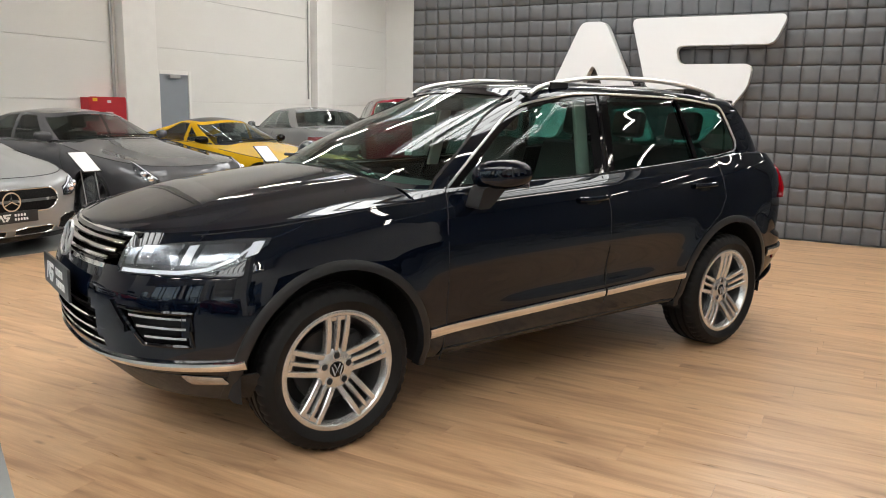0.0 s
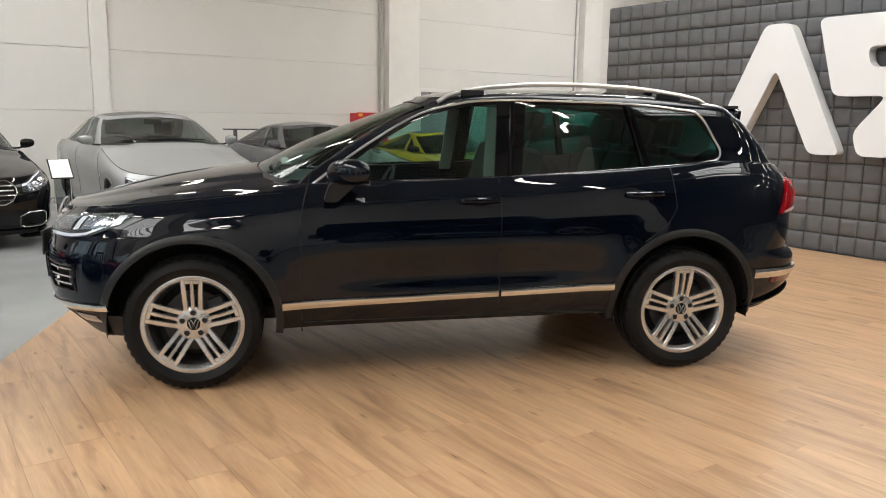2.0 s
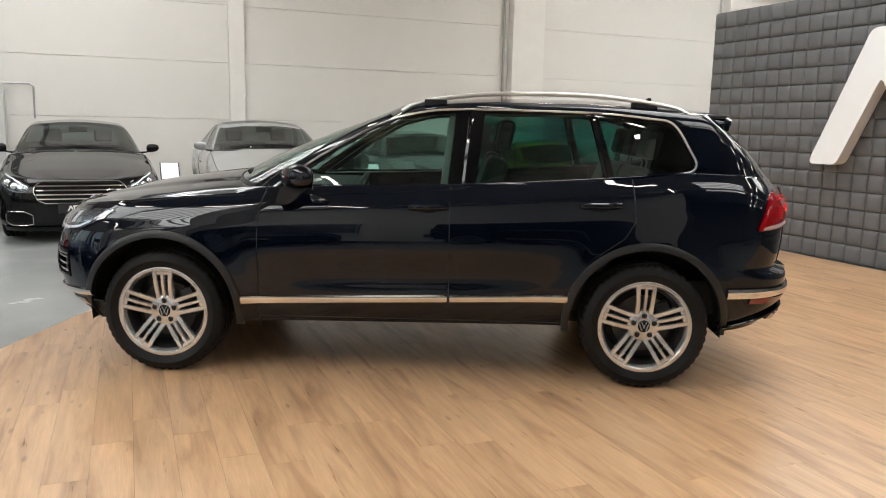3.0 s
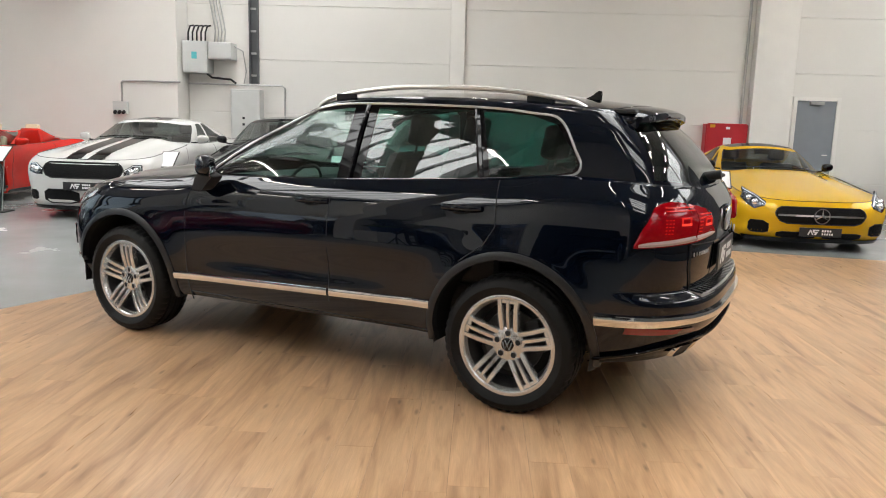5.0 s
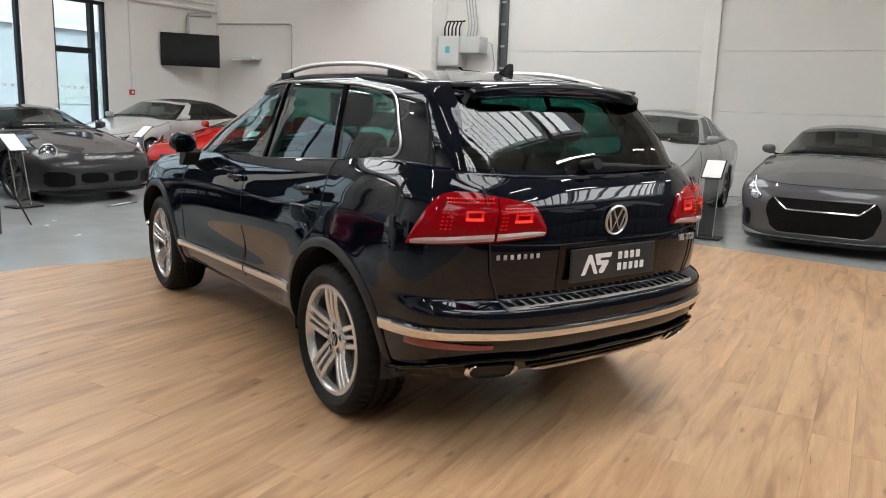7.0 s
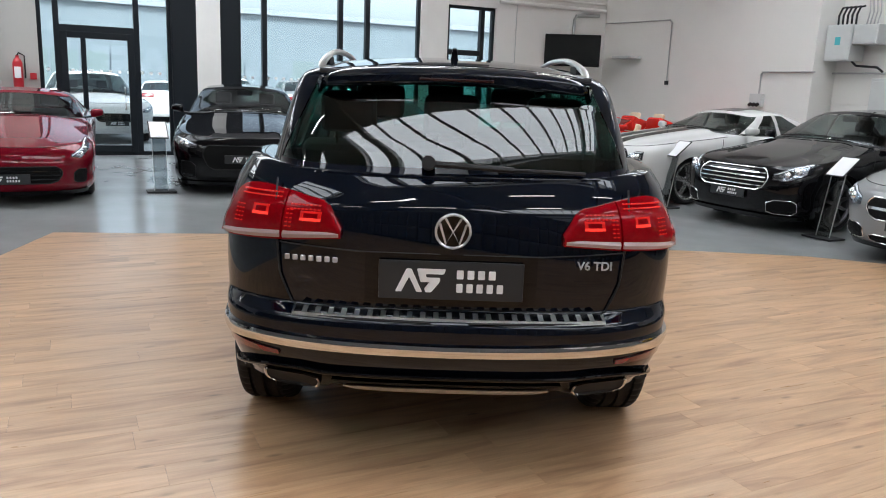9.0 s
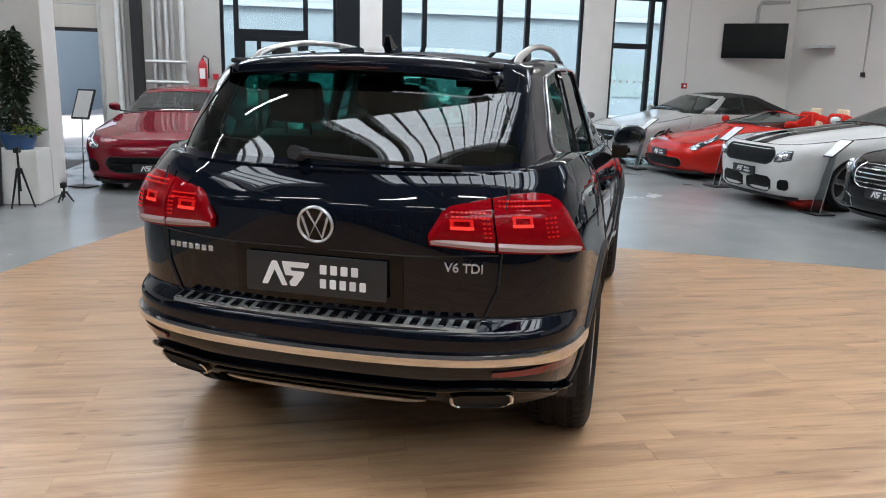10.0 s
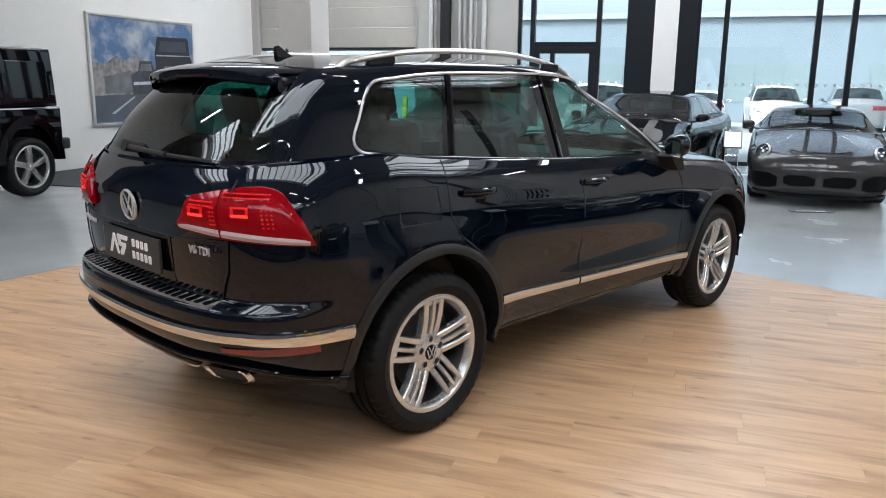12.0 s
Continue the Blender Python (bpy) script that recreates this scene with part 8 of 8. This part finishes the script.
part("sheet", bm, BOXGREY, rs)
for x, y, a in ((-6.00, 2.71, 104),):
    e = empty("floor_plate", pose(x, y, 0.0, 0, 0, a), "dark loose plate lying on the concrete floor", "plate")
    part("plate", box(-0.27, -0.06, -0.005, 0.27, 0.06, 0.006, 0.002, 1), PLATEGREY, e)
    for k in range(5):
        part("bar", box(-0.2 + 0.08 * k, -0.03, 0.005, -0.14 + 0.08 * k, 0.03, 0.0075), WHITEMARK, e)

# ---- outside ----
bl = empty("factory_building", pose(0, 0, 0), "long low blue-grey clad building across the yard", "building")
part("wall", box(-42, -60, -0.06, -34, 60, 4.7, 0.02), CLADBLUE, bl)
part("roof", box(-42.2, -60.2, 4.7, -33.8, 60.2, 4.95), material("grey roof edge", (0.32, 0.36, 0.4), 0.5), bl)
SHOPGLASS = material("grey shop glass", (0.20, 0.25, 0.26), 0.1)
for y in range(-40, 44, 6):
    w = part("window", box(-34.02, y, 0.9, -33.96, y + 3.6, 2.6), SHOPGLASS, bl)
    for k in range(4):
        put("glazing_bar", from_bm("glazing_bar", box(-33.97, y + 1.2 * k - 0.04, 0.9, -33.93, y + 1.2 * k + 0.04, 2.6), CLADBLUE), w)
wh = empty("workshop_building", pose(0, 0, 0), "blue-grey workshop with roller doors beyond the gate", "building")
part("wall", box(-34, -30, -0.06, -24, -9.5, 4.6, 0.02), CLADBLUE, wh)
for y in (-28.5, -23.0, -17.5, -12.6):
    dd = part("roller_door", box(-24.02, y, 0, -23.93, y + 3.0, 3.2, 0.01), material("blue roller door", (0.20, 0.26, 0.34), 0.4) if y < -28 else bpy.data.materials["blue roller door"], wh)
    for i in range(3):
        for j in range(2):
            put("door_window", from_bm("door_window", box(-23.94, y + 0.25 + 0.9 * i, 1.4 + 0.5 * j, -23.91, y + 0.95 + 0.9 * i, 1.75 + 0.5 * j, 0.01), SHOPGLASS), dd)
bo = put("bollard", from_bm("bollard", box(-22.6, -9.6, -0.06, -22.4, -9.4, 1.1, 0.05), material("yellow bollard", (0.6, 0.42, 0.03), 0.5)))
tagged(bo, "yellow safety bollard in the yard", "bollard")

# ---- padded wall with the lit house mark ----
PAD = material("grey padded leatherette", (0.120, 0.124, 0.132), 0.45, mottle=0.08, scale=8, bump=0.15, bump_scale=250)
PADBASE = material("dark seam board", (0.02, 0.02, 0.021), 0.7)
PADS = -6.4
wp = setting("wall_padded", box(XPAD + 0.01, PADS, 0, XPAD + 0.16, YPAD, 3.19), PADBASE, "free-standing wall of square grey pads")
PITCH, PITCHZ = 0.2101, 0.2125


def pad_grid(y, z, vs, fs):
    at = (-1.0, -0.955, -0.84, -0.45, 0.45, 0.84, 0.955, 1.0)
    n = len(at)
    i0 = len(vs)
    for a in at:
        for b in at:
            puff = max((1 - abs(a) ** 7) * (1 - abs(b) ** 7), 0.0) ** 0.6
            vs.append((XPAD + 0.012 - 0.030 * puff, y + a * (PITCH / 2 - 0.0005), z + b * (PITCHZ / 2 - 0.0005)))
    for i in range(n - 1):
        for j in range(n - 1):
            k = i0 + i * n + j
            fs.append((k, k + 1, k + n + 1, k + n))


vs, fs = [], []
pad_grid(0, 0, vs, fs)
pad_me = mesh_of("pad", vs, fs, PAD)
vs, fs = [], []
for k in range(int((YPAD - PADS) / PITCH)):
    for j in range(15):
        y, z = YPAD - PITCH * (k + 0.5), PITCHZ * (j + 0.5)
        if k < 20:
            put("pad", pad_me, wp, m=Matrix.Translation((0, y, z)))
        else:
            pad_grid(y, z, vs, fs)
tagged(put("wall_pads", mesh_of("wall_pads", vs, fs, PAD)), "rows of square grey pads on the free-standing wall", "padding", kind="stuff")
MARKFACE = material("lit white letter", (0.72, 0.72, 0.72), 0.4, emit=(0.86, 0.96, 1.08), power=0.055)
MARKSIDE = material("white letter side", (0.72, 0.72, 0.72), 0.45, mottle=0.03)
lm = empty("wall_letters", pose(XPAD - 0.03, 0.35, 1.94, 0, 0, -90), "large lit white house mark on the padded wall", "sign")
for o in (MARK_A, MARK_S):
    lt = put("letter_body", mark_mesh("letter_body", o, 1.0, 0.15, MARKSIDE, Matrix.Identity(4)), lm)
    put("letter_face", mark_mesh("letter_face", o, 1.0, 0.012, MARKFACE, Matrix.Translation((0, -0.15, 0))), lt, "lit white face")

# ---- oak plank show floor ----
WOOD = bpy.data.materials.new("light oak plank")
WOOD.use_nodes = True
nt = WOOD.node_tree
bs = nt.nodes["Principled BSDF"]
co, oi = nt.nodes.new("ShaderNodeTexCoord"), nt.nodes.new("ShaderNodeObjectInfo")
sh1 = nt.nodes.new("ShaderNodeVectorMath")
sh1.operation = "MULTIPLY_ADD"
cmb = nt.nodes.new("ShaderNodeCombineXYZ")
nt.links.new(oi.outputs["Random"], cmb.inputs[0])
nt.links.new(oi.outputs["Random"], cmb.inputs[1])
sh1.inputs[1].default_value = (37.0, 61.0, 0.0)
nt.links.new(cmb.outputs[0], sh1.inputs[0])
nt.links.new(co.outputs["Object"], sh1.inputs[2])


def wood_noise(sx, sy, detail, dist):
    mp = nt.nodes.new("ShaderNodeMapping")
    mp.inputs["Scale"].default_value = (sx, sy, 1)
    nz = nt.nodes.new("ShaderNodeTexNoise")
    nz.inputs["Scale"].default_value, nz.inputs["Detail"].default_value, nz.inputs["Distortion"].default_value = 1.0, detail, dist
    nt.links.new(sh1.outputs[0], mp.inputs["Vector"])
    nt.links.new(mp.outputs[0], nz.inputs["Vector"])
    return nz.outputs[0]


broad, fine, fibre = wood_noise(9, 1.0, 4, 1.1), wood_noise(40, 3.6, 5, 0.9), wood_noise(320, 6, 2, 0)
r1, r2 = nt.nodes.new("ShaderNodeValToRGB"), nt.nodes.new("ShaderNodeMapRange")
for p, c4 in ((0.27, (0.335, 0.188, 0.102)), (0.41, (0.47, 0.282, 0.157)), (0.52, (0.55, 0.340, 0.192)), (0.70, (0.61, 0.390, 0.228))):
    el = r1.color_ramp.elements.new(p)
    el.color = (*c4, 1)
r1.color_ramp.elements.remove(r1.color_ramp.elements[0])
r1.color_ramp.elements.remove(r1.color_ramp.elements[-1])
nt.links.new(broad, r1.inputs[0])
r2.inputs[1].default_value, r2.inputs[2].default_value, r2.inputs[3].default_value, r2.inputs[4].default_value = 0.3, 0.7, 0.90, 1.07
nt.links.new(fine, r2.inputs[0])
r3 = nt.nodes.new("ShaderNodeMapRange")
r3.inputs[1].default_value, r3.inputs[2].default_value, r3.inputs[3].default_value, r3.inputs[4].default_value = 0.3, 0.7, 0.90, 1.08
blotch = wood_noise(3.2, 0.8, 3, 0.5)
nt.links.new(blotch, r3.inputs[0])
vor, knot = nt.nodes.new("ShaderNodeTexVoronoi"), nt.nodes.new("ShaderNodeMapRange")
vmap = nt.nodes.new("ShaderNodeMapping")
vmap.inputs["Scale"].default_value = (8.5, 2.6, 1)
nt.links.new(sh1.outputs[0], vmap.inputs["Vector"])
nt.links.new(vmap.outputs[0], vor.inputs["Vector"])
vor.inputs["Scale"].default_value = 1.0
knot.inputs[1].default_value, knot.inputs[2].default_value, knot.inputs[3].default_value, knot.inputs[4].default_value = 0.04, 0.13, 0.56, 1.0
nt.links.new(vor.outputs["Distance"], knot.inputs[0])
mk = nt.nodes.new("ShaderNodeMath")
mk.operation = "MULTIPLY"
nt.links.new(knot.outputs[0], mk.inputs[0])
nt.links.new(r3.outputs[0], mk.inputs[1])
r4 = nt.nodes.new("ShaderNodeMapRange")
r4.inputs[1].default_value, r4.inputs[2].default_value, r4.inputs[3].default_value, r4.inputs[4].default_value = 0.3, 0.7, 0.93, 1.05
nt.links.new(fibre, r4.inputs[0])
m1, m2 = nt.nodes.new("ShaderNodeMath"), nt.nodes.new("ShaderNodeMath")
m1.operation = m2.operation = "MULTIPLY"
nt.links.new(r2.outputs[0], m1.inputs[0])
nt.links.new(mk.outputs[0], m1.inputs[1])
nt.links.new(m1.outputs[0], m2.inputs[0])
nt.links.new(r4.outputs[0], m2.inputs[1])
mx = nt.nodes.new("ShaderNodeMix")
mx.data_type, mx.blend_type = "RGBA", "MULTIPLY"
mx.inputs[0].default_value = 1
nt.links.new(r1.outputs[0], mx.inputs[6])
nt.links.new(m2.outputs[0], mx.inputs[7])
nt.links.new(mx.outputs[2], bs.inputs["Base Color"])
rg = nt.nodes.new("ShaderNodeMapRange")
rg.inputs[3].default_value, rg.inputs[4].default_value = 0.24, 0.36
nt.links.new(fine, rg.inputs[0])
nt.links.new(rg.outputs[0], bs.inputs["Roughness"])
bp = nt.nodes.new("ShaderNodeBump")
bp.inputs["Strength"].default_value, bp.inputs["Distance"].default_value = 0.12, 0.002
nt.links.new(fibre, bp.inputs["Height"])
nt.links.new(bp.outputs[0], bs.inputs["Normal"])

bm = bmesh.new()
add_prism(bm, WOODPOLY, -0.004, -0.0022)
wf = setting("floor_wood", bm, PADBASE, "show floor of light oak planks")


def clip_rect(poly, x0, y0, x1, y1):
    for ax, lim, keep in ((0, x0, 1), (0, x1, -1), (1, y0, 1), (1, y1, -1)):
        out = []
        for i, p in enumerate(poly):
            q = poly[i - 1]
            a, b = (p[ax] - lim) * keep >= 0, (q[ax] - lim) * keep >= 0
            if a != b:
                t = (lim - q[ax]) / (p[ax] - q[ax])
                out.append((q[0] + (p[0] - q[0]) * t, q[1] + (p[1] - q[1]) * t))
            if a:
                out.append(p)
        poly = out
        if len(poly) < 3:
            return []
    return poly


def poly_area(p):
    return abs(sum(a[0] * b[1] - b[0] * a[1] for a, b in zip(p, p[1:] + p[:1]))) / 2


PW, PLN, GAP = 0.182, 1.22, 0.0005
shift = random.Random(11)
bm = bmesh.new()
add_prism(bm, [(-PW / 2 + GAP, -PLN / 2 + GAP), (PW / 2 - GAP, -PLN / 2 + GAP), (PW / 2 - GAP, PLN / 2 - GAP), (-PW / 2 + GAP, PLN / 2 - GAP)], -0.003, 0.0)
plank_me = from_bm("plank", bm, WOOD)
col = 0
x = -3.9
while x < 6.02:
    y = -7.5 + shift.random() * PLN - PLN
    while y < 5.3:
        pc = clip_rect(WOODPOLY, x, y, x + PW, y + PLN)
        ar = poly_area(pc) if pc else 0
        if ar > PW * PLN * 0.999:
            put("plank", plank_me, wf, m=Matrix.Translation((x + PW / 2, y + PLN / 2, 0)))
        elif ar > 0.004:
            bm = bmesh.new()
            cxy = (x + PW / 2, y + PLN / 2)
            pts = []
            for p in pc:
                q = (p[0] - cxy[0], p[1] - cxy[1])
                q = (min(max(q[0], -PW / 2 + GAP), PW / 2 - GAP), min(max(q[1], -PLN / 2 + GAP), PLN / 2 - GAP))
                if not pts or math.hypot(q[0] - pts[-1][0], q[1] - pts[-1][1]) > 1e-4:
                    pts.append(q)
            if len(pts) > 2 and math.hypot(pts[0][0] - pts[-1][0], pts[0][1] - pts[-1][1]) < 1e-4:
                pts.pop()
            if len(pts) > 2:
                add_prism(bm, pts, -0.003, 0.0)
                put("plank", from_bm("plank", bm, WOOD), wf, m=Matrix.Translation((*cxy, 0)))
        y += PLN
    x += PW
    col += 1
